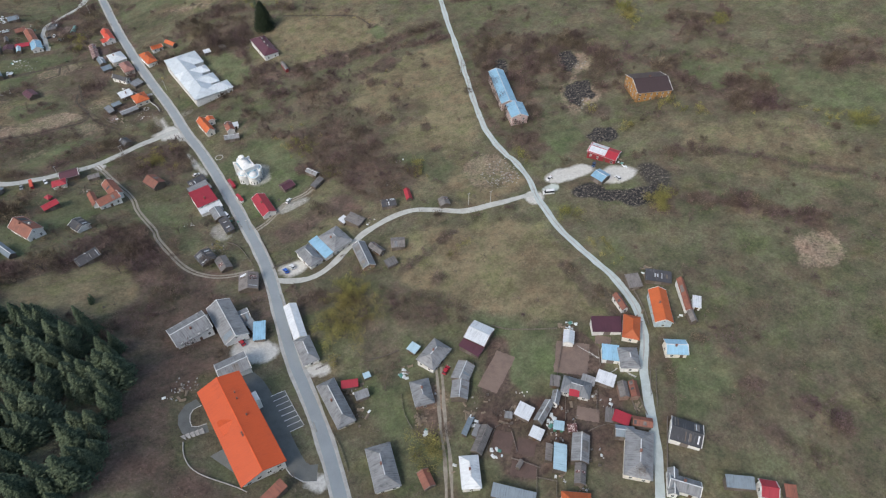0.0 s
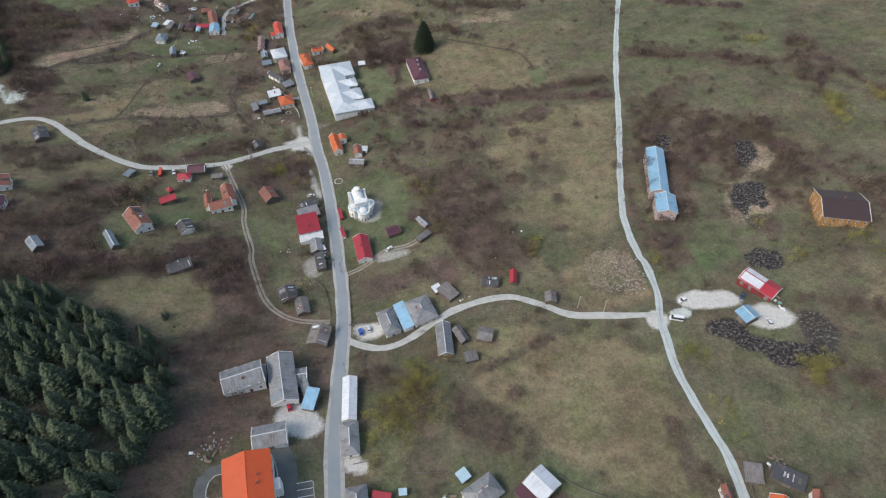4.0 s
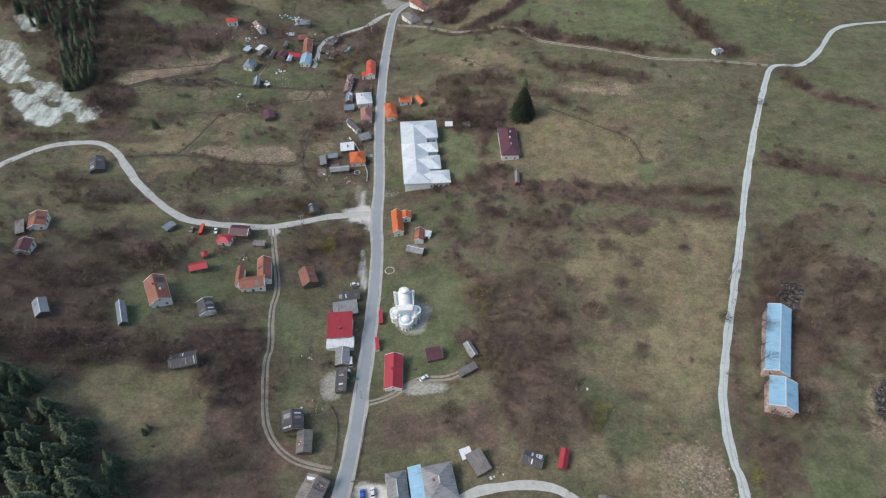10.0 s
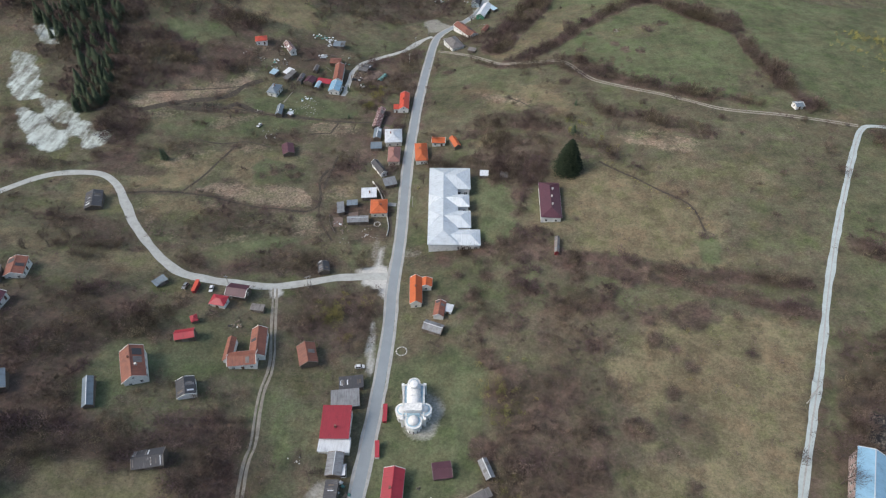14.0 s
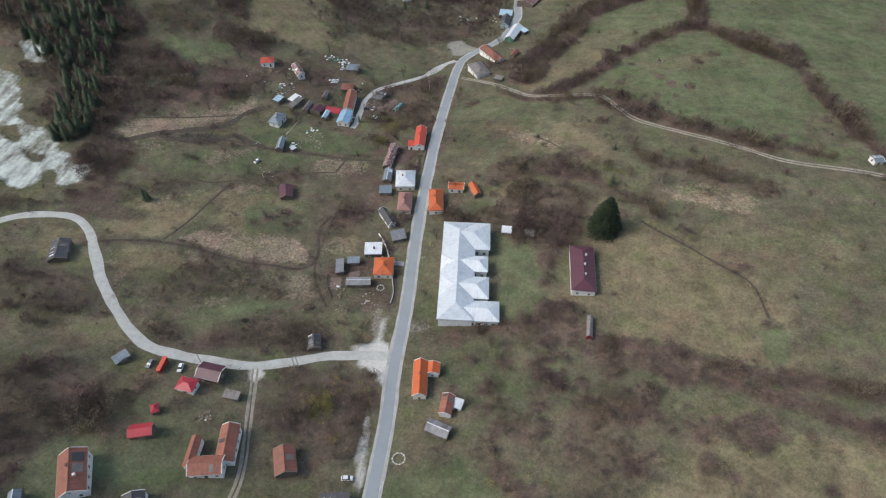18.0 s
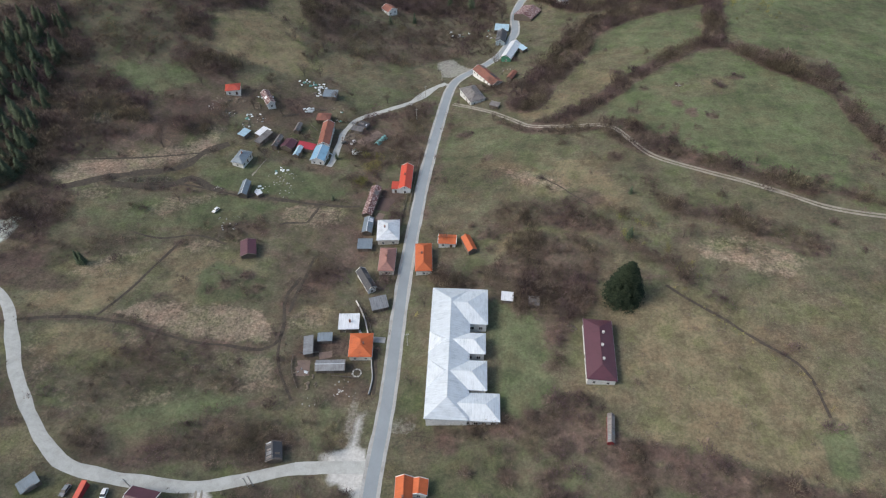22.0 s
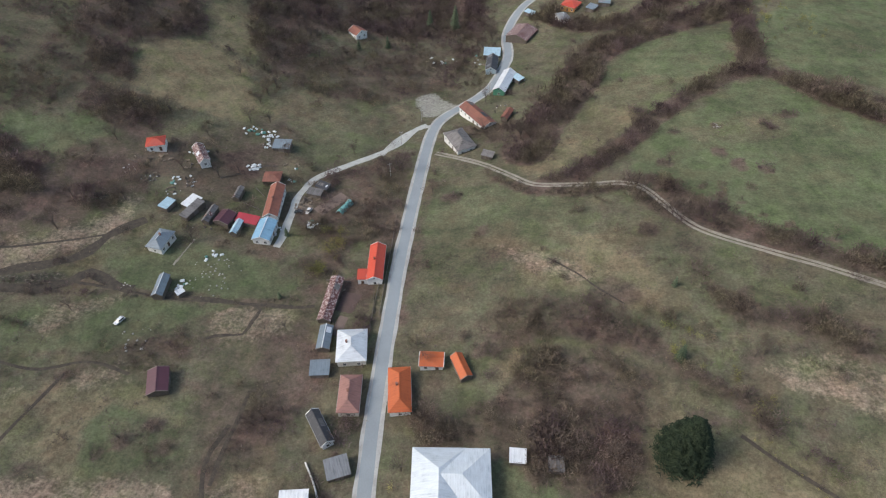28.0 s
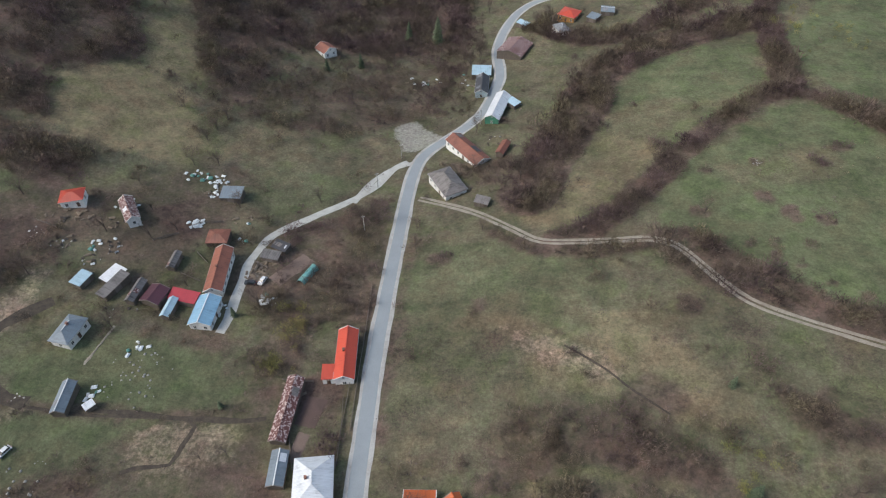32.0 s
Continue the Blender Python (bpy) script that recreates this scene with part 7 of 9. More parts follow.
def church():
    x, y = -11.6, 256.3
    z = float(gz(x, y))
    ob = new("church", None)
    ob.matrix_basis = pose(x, y, z, 0, 0, 6)
    tagged(ob, "unfinished white-rendered church with round apses and flat blue-grey roof terraces", "church")
    blue = ROOF["paleblue"]

    def block(name, material, *boxes, label="", bevel=0.06):
        bm = bmesh.new()
        for bx in boxes:
            box(bm, *bx, bevel=bevel)
        return part(name, bm, material, ob, label)

    block("aisle_wall", M_CHURCH, (-4.0, 4.0, -6.6, 8.2, -2.0, 5.9))
    block("narthex_wall", M_CHURCH, (-2.7, 2.7, 8.2, 9.3, -2.0, 5.6))
    block("roof_terrace", blue, (-3.6, 3.6, -6.2, 7.8, 5.9, 5.98), label="blue-grey sheeting of the aisle roof", bevel=0.0)
    block("parapet", M_TRIM, (-4.25, -3.7, -6.8, 8.4, 5.7, 6.5))
    block("parapet", M_TRIM, (3.7, 4.25, -6.8, 8.4, 5.7, 6.5))
    block("parapet", M_TRIM, (-3.7, 3.7, 7.9, 8.4, 5.7, 6.5))
    for px, py in ((-4.3, -6.5), (4.3, -6.5), (-4.3, 8.0), (4.3, 8.0)):
        block("corner_pier", M_CHURCH, (px - 0.55, px + 0.55, py - 0.55, py + 0.55, -2.0, 6.8))
    bm = bmesh.new()
    half_vault(bm, 2.7, -1.6, 7.9, 6.0, 2.3)
    vault = part("nave_vault", bm, M_CHURCH, ob)
    for py in (2.2, 3.6, 5.2):
        bm = bmesh.new()
        half_vault(bm, 2.9, py, py + 0.3, 6.0, 2.5)
        part("rib", bm, M_TRIM, vault)
    block("crossing", M_CHURCH, (-3.1, 3.1, -4.3, -1.5, 6.0, 9.0), bevel=0.1)
    block("crossing_cornice", M_TRIM, (-3.35, 3.35, -4.5, -1.3, 8.8, 9.15))
    block("open_slot", blue, (-2.5, 2.5, -5.5, -4.6, 5.9, 7.2), label="blue-grey sheeting behind the crossing", bevel=0.0)
    for name, px, py, rad in (("side_apse", -4.2, -2.6, 2.6), ("side_apse", 4.2, -2.6, 2.6), ("end_apse", 0.0, -7.2, 3.1), ("porch_apse", 0.0, 9.0, 2.2)):
        bm = bmesh.new()
        disc_shape(bm, px, py, rad, -2.0, 6.0, 28, 0.02)
        a = part(name, bm, M_CHURCH, ob)
        for up, wider in ((5.75, 0.3), (3.6, 0.15)):
            bm = bmesh.new()
            disc_shape(bm, px, py, rad + wider, up, up + 0.3, 28, 0.02)
            part("cornice", bm, M_TRIM, a)
        bm = bmesh.new()
        disc_shape(bm, px, py, rad - 0.45, 6.0, 6.2, 28, 0.02)
        part("gutter_ring", bm, blue, a, "blue-grey sheeting round the half dome")
        bm = bmesh.new()
        dome_shape(bm, px, py, rad - 0.95, 6.2, 1.5)
        part("half_dome", bm, M_CHURCH, a)
        ang0 = math.atan2(py + 2.6, px) if abs(px) > 1 else (-math.pi / 2 if py < 0 else math.pi / 2)
        for k in range(5):
            ang = ang0 + (k - 2) * 0.5
            add_window(a, px + (rad + 0.02) * math.cos(ang), py + (rad + 0.02) * math.sin(ang), 2.2, math.degrees(ang) - 90, 0.5, 1.4)
    bm = bmesh.new()
    disc_shape(bm, 0, 6.6, 1.5, 6.2, 9.6, 20, 0.5)
    t_ = part("turret", bm, M_CHURCH, ob)
    bm = bmesh.new()
    disc_shape(bm, 0, 6.6, 1.75, 9.3, 9.55, 20, 0.05)
    part("cornice", bm, M_TRIM, t_)
    for k in range(4):
        for sgn, turn in ((-1, 90), (1, -90)):
            add_window(ob, sgn * 4.02, 1.6 + k * 1.6, 2.8, turn, 0.6, 1.5)
    SITES.append((x, y, 12))


church()


# ---- the care home: a large tiled block with a porch, dormers and windows in two rows ----
def care_home():
    x, y, rot = -65.2, 92.7, -87
    L, W, h, rise = 41.5, 16.0, 6.4, 2.6
    z = float(gz(x, y))
    ob = new("public_building", None)
    ob.matrix_basis = pose(x, y, z, 0, 0, rot)
    tagged(ob, "large two-storey white building with a bright orange-red hipped tile roof", "public building")
    bm = bmesh.new()
    wall_mesh(bm, L - 1.4, W - 1.4, h, rise, "gable", 3.0)
    part("wall", bm, WALL["white"], ob)
    bm = bmesh.new()
    roof_mesh(bm, L, W, h, rise, "gable")
    part("roof", bm, ROOF["bright"], ob)
    bm = bmesh.new()
    box(bm, -L / 2, L / 2, -0.2, 0.2, h + rise - 0.08, h + rise + 0.08, 0.04)
    part("ridge_cap", bm, ROOF["bright"], ob)
    for f in range(2):
        n = int(L / 3.4)
        for k in range(n):
            px = (k + 0.5) * (L - 2) / n - (L - 2) / 2
            for sgn, turn in ((-1, 180), (1, 0)):
                add_window(ob, px, sgn * (W / 2 - 0.69), 1.7 + 2.9 * f, turn, 1.1, 1.0)
        for k in range(4):
            py = (k + 0.5) * (W - 2) / 4 - (W - 2) / 2
            add_window(ob, L / 2 - 0.69, py, 1.7 + 2.9 * f, -90, 1.3, 0.9)
            add_window(ob, -L / 2 + 0.69, py, 1.7 + 2.9 * f, 90, 1.3, 0.9)
    for cx, cy in ((-12, 3.2), (-9.2, 3.0), (-1.5, 3.4), (4.5, -0.6), (5.6, -0.6)):
        share("chimney", ME_CHIM, ob, pose(cx, cy, h + rise * (1 - abs(cy) / (W / 2)) - 0.1) @ Matrix.Diagonal((0.8, 0.8, 0.8, 1)))
    bm = bmesh.new()
    roof_mesh(bm, 5.0, 6.0, h + 0.5, 1.1, "gable")
    d = part("cross_gable", bm, ROOF["bright"], ob)
    d.matrix_basis = pose(-2, -W / 2 + 4.2, 0.6, 0, 0, 90)
    bm = bmesh.new()
    box(bm, -2.0, 2.0, W / 2 - 0.7, W / 2 + 1.8, -2, 4.2, 0.05)
    p = part("porch", bm, WALL["white"], ob)
    p.location.x = -9
    SITES.append((x, y, 20))


care_home()


# ---- vehicles ----
def body_profile(kind):
    if kind == "van":
        low = [(-2.75, 0.45), (-2.75, 1.1), (2.1, 1.15), (2.7, 0.85), (2.75, 0.45)]
        cabin = [(-2.72, 1.08), (-2.65, 2.25), (1.25, 2.3), (2.05, 1.12)]
        return low, cabin, 0.98, 5.5, 0.36
    low = [(-2.05, 0.38), (-2.08, 0.8), (-1.5, 0.92), (1.0, 0.92), (1.95, 0.76), (2.08, 0.42)]
    cabin = [(-1.75, 0.9), (-1.25, 1.42), (0.25, 1.45), (1.05, 0.9)]
    return low, cabin, 0.86, 4.2, 0.32


def extrude_profile(bm, prof, half, pinch=0.0):
    n = len(prof)
    top = max(z for _, z in prof)
    sides = [[bm.verts.new((x, s * (half - pinch * (z >= top - 0.2)), z)) for x, z in prof] for s in (-1, 1)]
    for k in range(n):
        bm.faces.new((sides[0][k], sides[1][k], sides[1][(k + 1) % n], sides[0][(k + 1) % n]))
    bm.faces.new(sides[0][::-1])
    bm.faces.new(sides[1])
    bmesh.ops.recalc_face_normals(bm, faces=bm.faces)
    bmesh.ops.bevel(bm, geom=list(bm.edges), offset=0.06, segments=2, affect="EDGES")


def wheel_mesh(r, w, material, n=16):
    bm = bmesh.new()
    bmesh.ops.create_cone(bm, cap_ends=True, segments=n, radius1=r, radius2=r, depth=w)
    bmesh.ops.rotate(bm, matrix=Matrix.Rotation(radians(90), 3, "X"), verts=bm.verts)
    me = bpy.data.meshes.new("wheel")
    bm.to_mesh(me)
    bm.free()
    me.materials.append(material)
    return me


ME_TYRE, ME_RIM = wheel_mesh(0.33, 0.22, M_TYRE), wheel_mesh(0.2, 0.24, M_RIM)
ME_HEAD = small_mesh("headlight", M_LAMP, (-0.06, 0.06, -0.18, 0.18, -0.08, 0.08), bevel=0.02)
ME_TAIL = small_mesh("tail_light", M_TAIL, (-0.05, 0.05, -0.14, 0.14, -0.1, 0.1), bevel=0.02)
CAR_MAKES = {}


def vehicle(x, y, rot, colour, kind):
    z = float(gz(x, y)) + 0.1
    d = 1.2
    dx, dy = math.cos(radians(rot)), math.sin(radians(rot))
    pitch = -math.degrees(math.atan2(float(gz(x + d * dx, y + d * dy) - gz(x - d * dx, y - d * dy)), 2 * d))
    word = {"darkblue": "dark blue", "dark": "black"}.get(colour, colour)
    m = pose(x, y, z, 0, pitch, rot)
    if (kind, colour) in CAR_MAKES:
        return copy_thing(CAR_MAKES[kind, colour], m)
    ob = new("minibus" if kind == "van" else "car", None)
    CAR_MAKES[kind, colour] = ob
    ob.matrix_basis = m
    tagged(ob, f"{word} {'minibus' if kind == 'van' else 'passenger car'} with dark windows parked beside the road", "van" if kind == "van" else "car", "parked vehicles")
    low, cabin, half, length, r = body_profile(kind)
    bm = bmesh.new()
    extrude_profile(bm, low, half)
    part("body", bm, PAINT[colour], ob)
    bm = bmesh.new()
    extrude_profile(bm, cabin, half - 0.06, 0.14)
    part("cabin_glass", bm, M_GLASS, ob)
    top = max(q for _, q in cabin)
    xs = [q for q, w in cabin if w > top - 0.1]
    bm = bmesh.new()
    box(bm, min(xs) - 0.12, max(xs) + 0.12, -half + 0.2, half - 0.2, top - 0.06, top + 0.05, 0.04)
    part("roof_panel", bm, PAINT[colour], ob)
    ax = length * 0.31
    for px in (-ax, ax):
        for sgn in (-1, 1):
            w = share("wheel", ME_TYRE, ob, pose(px, sgn * (half - 0.08), 0.33))
            share("rim", ME_RIM, w, Matrix.Identity(4))
    for sgn in (-1, 1):
        share("headlight", ME_HEAD, ob, pose(length / 2 - 0.06, sgn * (half - 0.28), 0.68))
        share("tail_light", ME_TAIL, ob, pose(-length / 2 + 0.05, sgn * (half - 0.2), 0.75))
    return ob


def car(x, y, rot, colour):
    return vehicle(x, y, rot, colour, "car")


def van(x, y, rot, colour):
    return vehicle(x, y, rot, colour, "van")


car(-53.1, 135.8, 102, 'red')  # 5.4
car(9.4, 78.1, 31, 'red')  # 3.3
car(-22.3, 168.8, 98, 'blue')  # 3.9
car(-18.8, 169.5, 100, 'white')  # 4.2
car(-2.1, 219.2, 38, 'white')  # 5.2
car(-37.1, 275.5, 10, 'white')  # 5.1
van(-33.6, 228.4, 101, 'white')  # 5.8
van(105.0, 137.8, 152, 'white')  # 5.9
car(112.4, 146.5, -168, 'white')  # 4.1
car(137.1, 141.9, -141, 'darkblue')  # 4.7
car(139.2, 126.5, 85, 'white')  # 4.8
car(-122.1, 305.7, -95, 'grey')  # 5.3
car(-110.7, 306.7, -81, 'white')  # 3.8
car(-87.4, 516.0, 180, 'dark')  # 4.0
car(-83.4, 517.3, -106, 'white')  # 4.3
car(-133.1, 446.5, -112, 'white')  # 2.5


# ---- walls, the small bridge and the terrace ----
def low_wall(pts, wide, high, material, label):
    p = smooth_line(pts, 1.5)
    d = np.gradient(p, axis=0)
    d /= np.hypot(*d.T)[:, None]
    n = np.stack([-d[:, 1], d[:, 0]], 1) * wide / 2
    z, v, m = gz(p[:, 0], p[:, 1]), [], len(p)
    for q, up in ((p - n, -0.5), (p - n, high), (p + n, high), (p + n, -0.5)):
        v.append(np.column_stack([q, z + up]))
    f = [(k * m + i, (k + 1) * m + i, (k + 1) * m + i + 1, k * m + i + 1) for k in range(3) for i in range(m - 1)]
    tagged(new("low_wall", mesh_of("low_wall", np.concatenate(v), f, material)), label, "wall", kind="structure")


def slab(x, y, turn, L, W, up, material, name, label, cat):
    bm = bmesh.new()
    box(bm, -L / 2, L / 2, -W / 2, W / 2, -1.0, up, 0.04)
    me = bpy.data.meshes.new(name)
    bm.to_mesh(me)
    bm.free()
    me.materials.append(material)
    ob = tagged(new(name, me), label, cat, kind="structure")
    ob.matrix_basis = pose(x, y, float(gz(x, y)), 0, 0, turn)


low_wall([(-54, 402), (-50, 396), (-47, 390), (-44, 382)], 0.5, 0.9, M_PALE, "pale rendered wall along the brook by the orange-roofed house")
low_wall([(-42, 379), (-41, 372), (-39, 365), (-39, 358)], 0.4, 0.7, M_CURB, "concrete edge of the brook channel beside the road")
tagged(road_strip("brook_channel", smooth_line([(-40.5, 379), (-39.6, 372), (-38.0, 365), (-37.6, 358)]), (-0.9, 0.9), 0.05, M_MUD, 17, 0.4), "dark water channel beside the road", "brook", kind="structure")
slab(-40.4, 383.2, 2, 5.4, 2.6, 0.45, M_SLAB, "footbridge", "pale concrete slab bridge over the brook channel", "bridge")
slab(-74.0, 83.5, 3, 7.0, 10.5, 0.3, M_TARMAC, "terrace", "grey paved terrace behind the public building", "terrace")
for k in range(5):
    slab(-83.6 + 1.5 * k, 99.8, 0, 1.4, 2.2, 0.06 + 0.08 * k, M_STONE, "garden_step", "broad concrete steps up to the public building", "steps")
low_wall([(-84, 98), (-85, 92), (-83, 84), (-74, 74), (-71, 70)], 0.3, 0.35, M_STONE, "low grey garden wall round the public building")


# ---- poles, fences, clutter ----
def utility_pole(x, y, h):
    z = float(gz(x, y))
    ob = new("utility_pole", None)
    ob.matrix_basis = pose(x, y, z, 0, 0, 15)
    tagged(ob, "pale concrete utility pole with a steel cross arm", "pole", "utility poles")
    bm = bmesh.new()
    bmesh.ops.create_cone(bm, cap_ends=True, segments=8, radius1=0.2, radius2=0.11, depth=h + 0.6)
    bmesh.ops.translate(bm, verts=bm.verts, vec=(0, 0, h / 2 - 0.3))
    part("pole", bm, M_POLE, ob)
    bm = bmesh.new()
    box(bm, -0.8, 0.8, -0.06, 0.06, h - 0.7, h - 0.56, 0.015)
    part("cross_arm", bm, M_STEEL, ob)
    for px in (-0.7, 0.0, 0.7):
        bm = bmesh.new()
        bmesh.ops.create_cone(bm, cap_ends=True, segments=8, radius1=0.07, radius2=0.05, depth=0.22)
        bmesh.ops.translate(bm, verts=bm.verts, vec=(px, 0, h - 0.45))
        part("insulator", bm, M_TRIM, ob)


ME_POST = small_mesh("post", M_BOARD, (-0.06, 0.06, -0.06, 0.06, -0.4, 1.0))
ME_SLAT = small_mesh("slat", M_BOARD, (-0.5, 0.5, -0.025, 0.025, -0.13, 0.13))


def fence(pts, h):
    p = smooth_line(pts, 2.5) if len(pts) > 2 else np.array([np.array(pts[0]) + (np.array(pts[1]) - np.array(pts[0])) * u for u in np.linspace(0, 1, max(3, int(np.hypot(*(np.array(pts[1]) - np.array(pts[0]))) / 2.5)))])
    z = gz(p[:, 0], p[:, 1])
    ob = new("fence", None)
    ob.matrix_basis = pose(p[0, 0], p[0, 1], float(z[0]))
    tagged(ob, "old grey wooden board fence beside the plot", "fence")
    for k in range(len(p)):
        q = p[k] - p[0]
        share("post", ME_POST, ob, pose(q[0], q[1], z[k] - z[0]) @ Matrix.Diagonal((1, 1, h, 1)))
        if k + 1 < len(p):
            d = p[k + 1] - p[k]
            run, up = float(np.hypot(*d)), float(z[k + 1] - z[k])
            for zz in (0.35, 0.75) if h < 1.5 else (0.25, 0.55, 0.85):
                m = pose(q[0] + d[0] / 2, q[1] + d[1] / 2, z[k] - z[0] + up / 2 + h * zz, 0, -math.degrees(math.atan2(up, run)), math.degrees(math.atan2(d[1], d[0])))
                share("slat", ME_SLAT, ob, m @ Matrix.Diagonal((run, 1, 1.6 if h > 1.5 else 1, 1)))


CRNG = random.Random(5)
ME_LOG = small_mesh("log", M_LOG, (-1.2, 1.2, -0.14, 0.14, 0, 0.28), bevel=0.06)


def log_pile():
    ob = new("log_pile", None)
    for k, (px, py, pz) in enumerate(((0, -0.34, 0), (-0.1, 0, 0), (0.1, 0.34, 0), (0, -0.17, 0.27), (-0.08, 0.17, 0.27))):
        share("log", ME_LOG, ob, pose(px, py, pz, 0, 0, k * 2 - 4))
    return tagged(ob, "small stack of cut timber on the ground", "timber", "timber stacks")


ME_SHEET = small_mesh("plastic_sheet", M_WHITEFILM, (-0.9, 0.9, -0.6, 0.6, 0.1, 0.35), (-0.6, 0.7, -0.4, 0.5, 0.35, 0.55), bevel=0.12)
ME_TARP = small_mesh("green_tarpaulin", M_GREENFILM, (-0.9, 0.9, -0.7, 0.7, 0.0, 0.6), (-0.7, 0.5, -0.5, 0.5, 0.6, 0.85), bevel=0.15)
ME_CRATE = small_mesh("wooden_crate", M_BOARD, (-0.5, 0.5, -0.4, 0.4, 0.0, 0.1), (-0.5, -0.44, -0.4, 0.4, 0.1, 0.6), (0.44, 0.5, -0.4, 0.4, 0.1, 0.6), (-0.5, 0.5, -0.4, -0.34, 0.1, 0.6), (-0.5, 0.5, 0.34, 0.4, 0.1, 0.6))
ME_BARREL = wheel_mesh(0.3, 0.9, M_STEEL, 14)


def stone_mesh(seed):
    bm = bmesh.new()
    bmesh.ops.create_icosphere(bm, subdivisions=1, radius=0.5)
    for v in bm.verts:
        v.co *= 0.75 + 0.5 * noise.random()
        v.co.z *= 0.6
    me = bpy.data.meshes.new("stone")
    bm.to_mesh(me)
    bm.free()
    me.materials.append(M_STONE if seed % 3 else M_PALE)
    return me


ME_STONES = [stone_mesh(k) for k in range(5)]


def stone_ring(x, y, r):
    """A low ring of laid fieldstones round an old well."""
    ob = new("stone_ring", None)
    ob.matrix_basis = pose(x, y, float(gz(x, y)))
    tagged(ob, "low round ring of pale stones in the grass", "stone ring")
    n = int(math.tau * r / 0.55)
    for k in range(n):
        a = math.tau * k / n
        share("stone", ME_STONES[k % 5], ob, pose(r * math.cos(a), r * math.sin(a), 0.15, 0, 0, k * 47) @ Matrix.Diagonal((0.7, 0.7, 0.7, 1)))


def clutter(x, y, r, count, kind):
    """Things that lie about in a yard, each one by itself; strewn stones are one mass."""
    if kind == "stone" and count > 9:
        v, f = [], []
        for k in range(count):
            a, d = CRNG.uniform(0, math.tau), r * math.sqrt(CRNG.random())
            px, py, src = x + d * math.cos(a), y + d * math.sin(a), ME_STONES[CRNG.randrange(5)]
            m = pose(px, py, float(gz(px, py)) + 0.03, 0, 0, CRNG.uniform(0, 180)) @ Matrix.Scale(CRNG.uniform(0.25, 1.0), 4)
            base = len(v)
            v += [tuple(m @ q.co) for q in src.vertices]
            for p in src.polygons:
                c = [base + i for i in p.vertices]
                f += [(c[0], c[i], c[i + 1]) for i in range(1, len(c) - 1)]
        tagged(new("strewn_stones", mesh_of("strewn_stones", v, f, M_STONE)), "pale rough stones strewn over the grass", "stones", kind="stuff")
        return
    for k in range(count):
        a, d = CRNG.uniform(0, math.tau), r * math.sqrt(CRNG.random())
        px, py = x + d * math.cos(a), y + d * math.sin(a)
        z, turn, s = float(gz(px, py)), CRNG.uniform(0, 180), CRNG.uniform(0.5, 1.05)
        what = kind if kind != "mixed" else CRNG.choice(["sheet", "log", "crate", "crate", "log", "stone", "barrel", "stone"])
        if what == "sheet" and CRNG.random() < 0.12:
            what = "tarp"
        if what == "stone":
            ob = new("stone", ME_STONES[CRNG.randrange(5)])
            tagged(ob, "pale rough fieldstone lying in the grass", "stone", "scattered stones")
            s, z = s * CRNG.uniform(0.35, 1.0), z + 0.03
        elif what == "log":
            ob = log_pile()
        elif what == "tarp":
            ob = tagged(new("tarpaulin", ME_TARP), "green tarpaulin thrown over a heap", "tarpaulin", "yard clutter")
        elif what == "crate":
            ob = tagged(new("wooden_crate", ME_CRATE), "open grey wooden crate in a yard", "crate", "yard clutter")
        elif what == "barrel":
            ob = tagged(new("steel_barrel", ME_BARREL), "dull steel barrel lying in a yard", "barrel", "yard clutter")
            z += 0.3
        else:
            ob = tagged(new("plastic_sheet", ME_SHEET), "crumpled white plastic sheeting on a heap", "sheeting", "yard clutter")
        ob.matrix_basis = pose(px, py, z, 0, 0, turn) @ Matrix.Diagonal((s, s, s, 1))


def tapered(bm, a, b, r0, r1, n=6):
    a, b = Vector(a), Vector(b)
    q = (b - a).to_track_quat("Z", "Y")
    rings = [[bm.verts.new(p + q @ Vector((r * math.cos(k * math.tau / n), r * math.sin(k * math.tau / n), 0))) for k in range(n)] for p, r in ((a, r0), (b, r1))]
    for k in range(n):
        bm.faces.new((rings[0][k], rings[0][(k + 1) % n], rings[1][(k + 1) % n], rings[1][k]))
    bm.faces.new(rings[1])


def greenhouse(x, y, turn, length, width):
    """A film tunnel on bent hoops."""
    ob = new("greenhouse_tunnel", None)
    ob.matrix_basis = pose(x, y, float(gz(x, y)), 0, 0, turn)
    tagged(ob, "small greenhouse tunnel covered with turquoise film", "greenhouse")
    n, v, f = 8, [], []
    for i in range(2):
        for k in range(n + 1):
            a = math.pi * k / n
            v.append(((i - 0.5) * length, -math.cos(a) * width / 2, math.sin(a) * 1.9))
    f = [(k, k + 1, n + 2 + k, n + 1 + k) for k in range(n)]
    film = new("film", mesh_of("film", v, f, M_TURQUOISE, True))
    film.parent = ob
    for i in range(6):
        bm = bmesh.new()
        px = (i / 5 - 0.5) * length
        for k in range(n):
            a, b = math.pi * k / n, math.pi * (k + 1) / n
            tapered(bm, (px, -math.cos(a) * width / 2 * 1.02, math.sin(a) * 1.94), (px, -math.cos(b) * width / 2 * 1.02, math.sin(b) * 1.94), 0.04, 0.04, 4)
        part("hoop", bm, M_STEEL, ob)


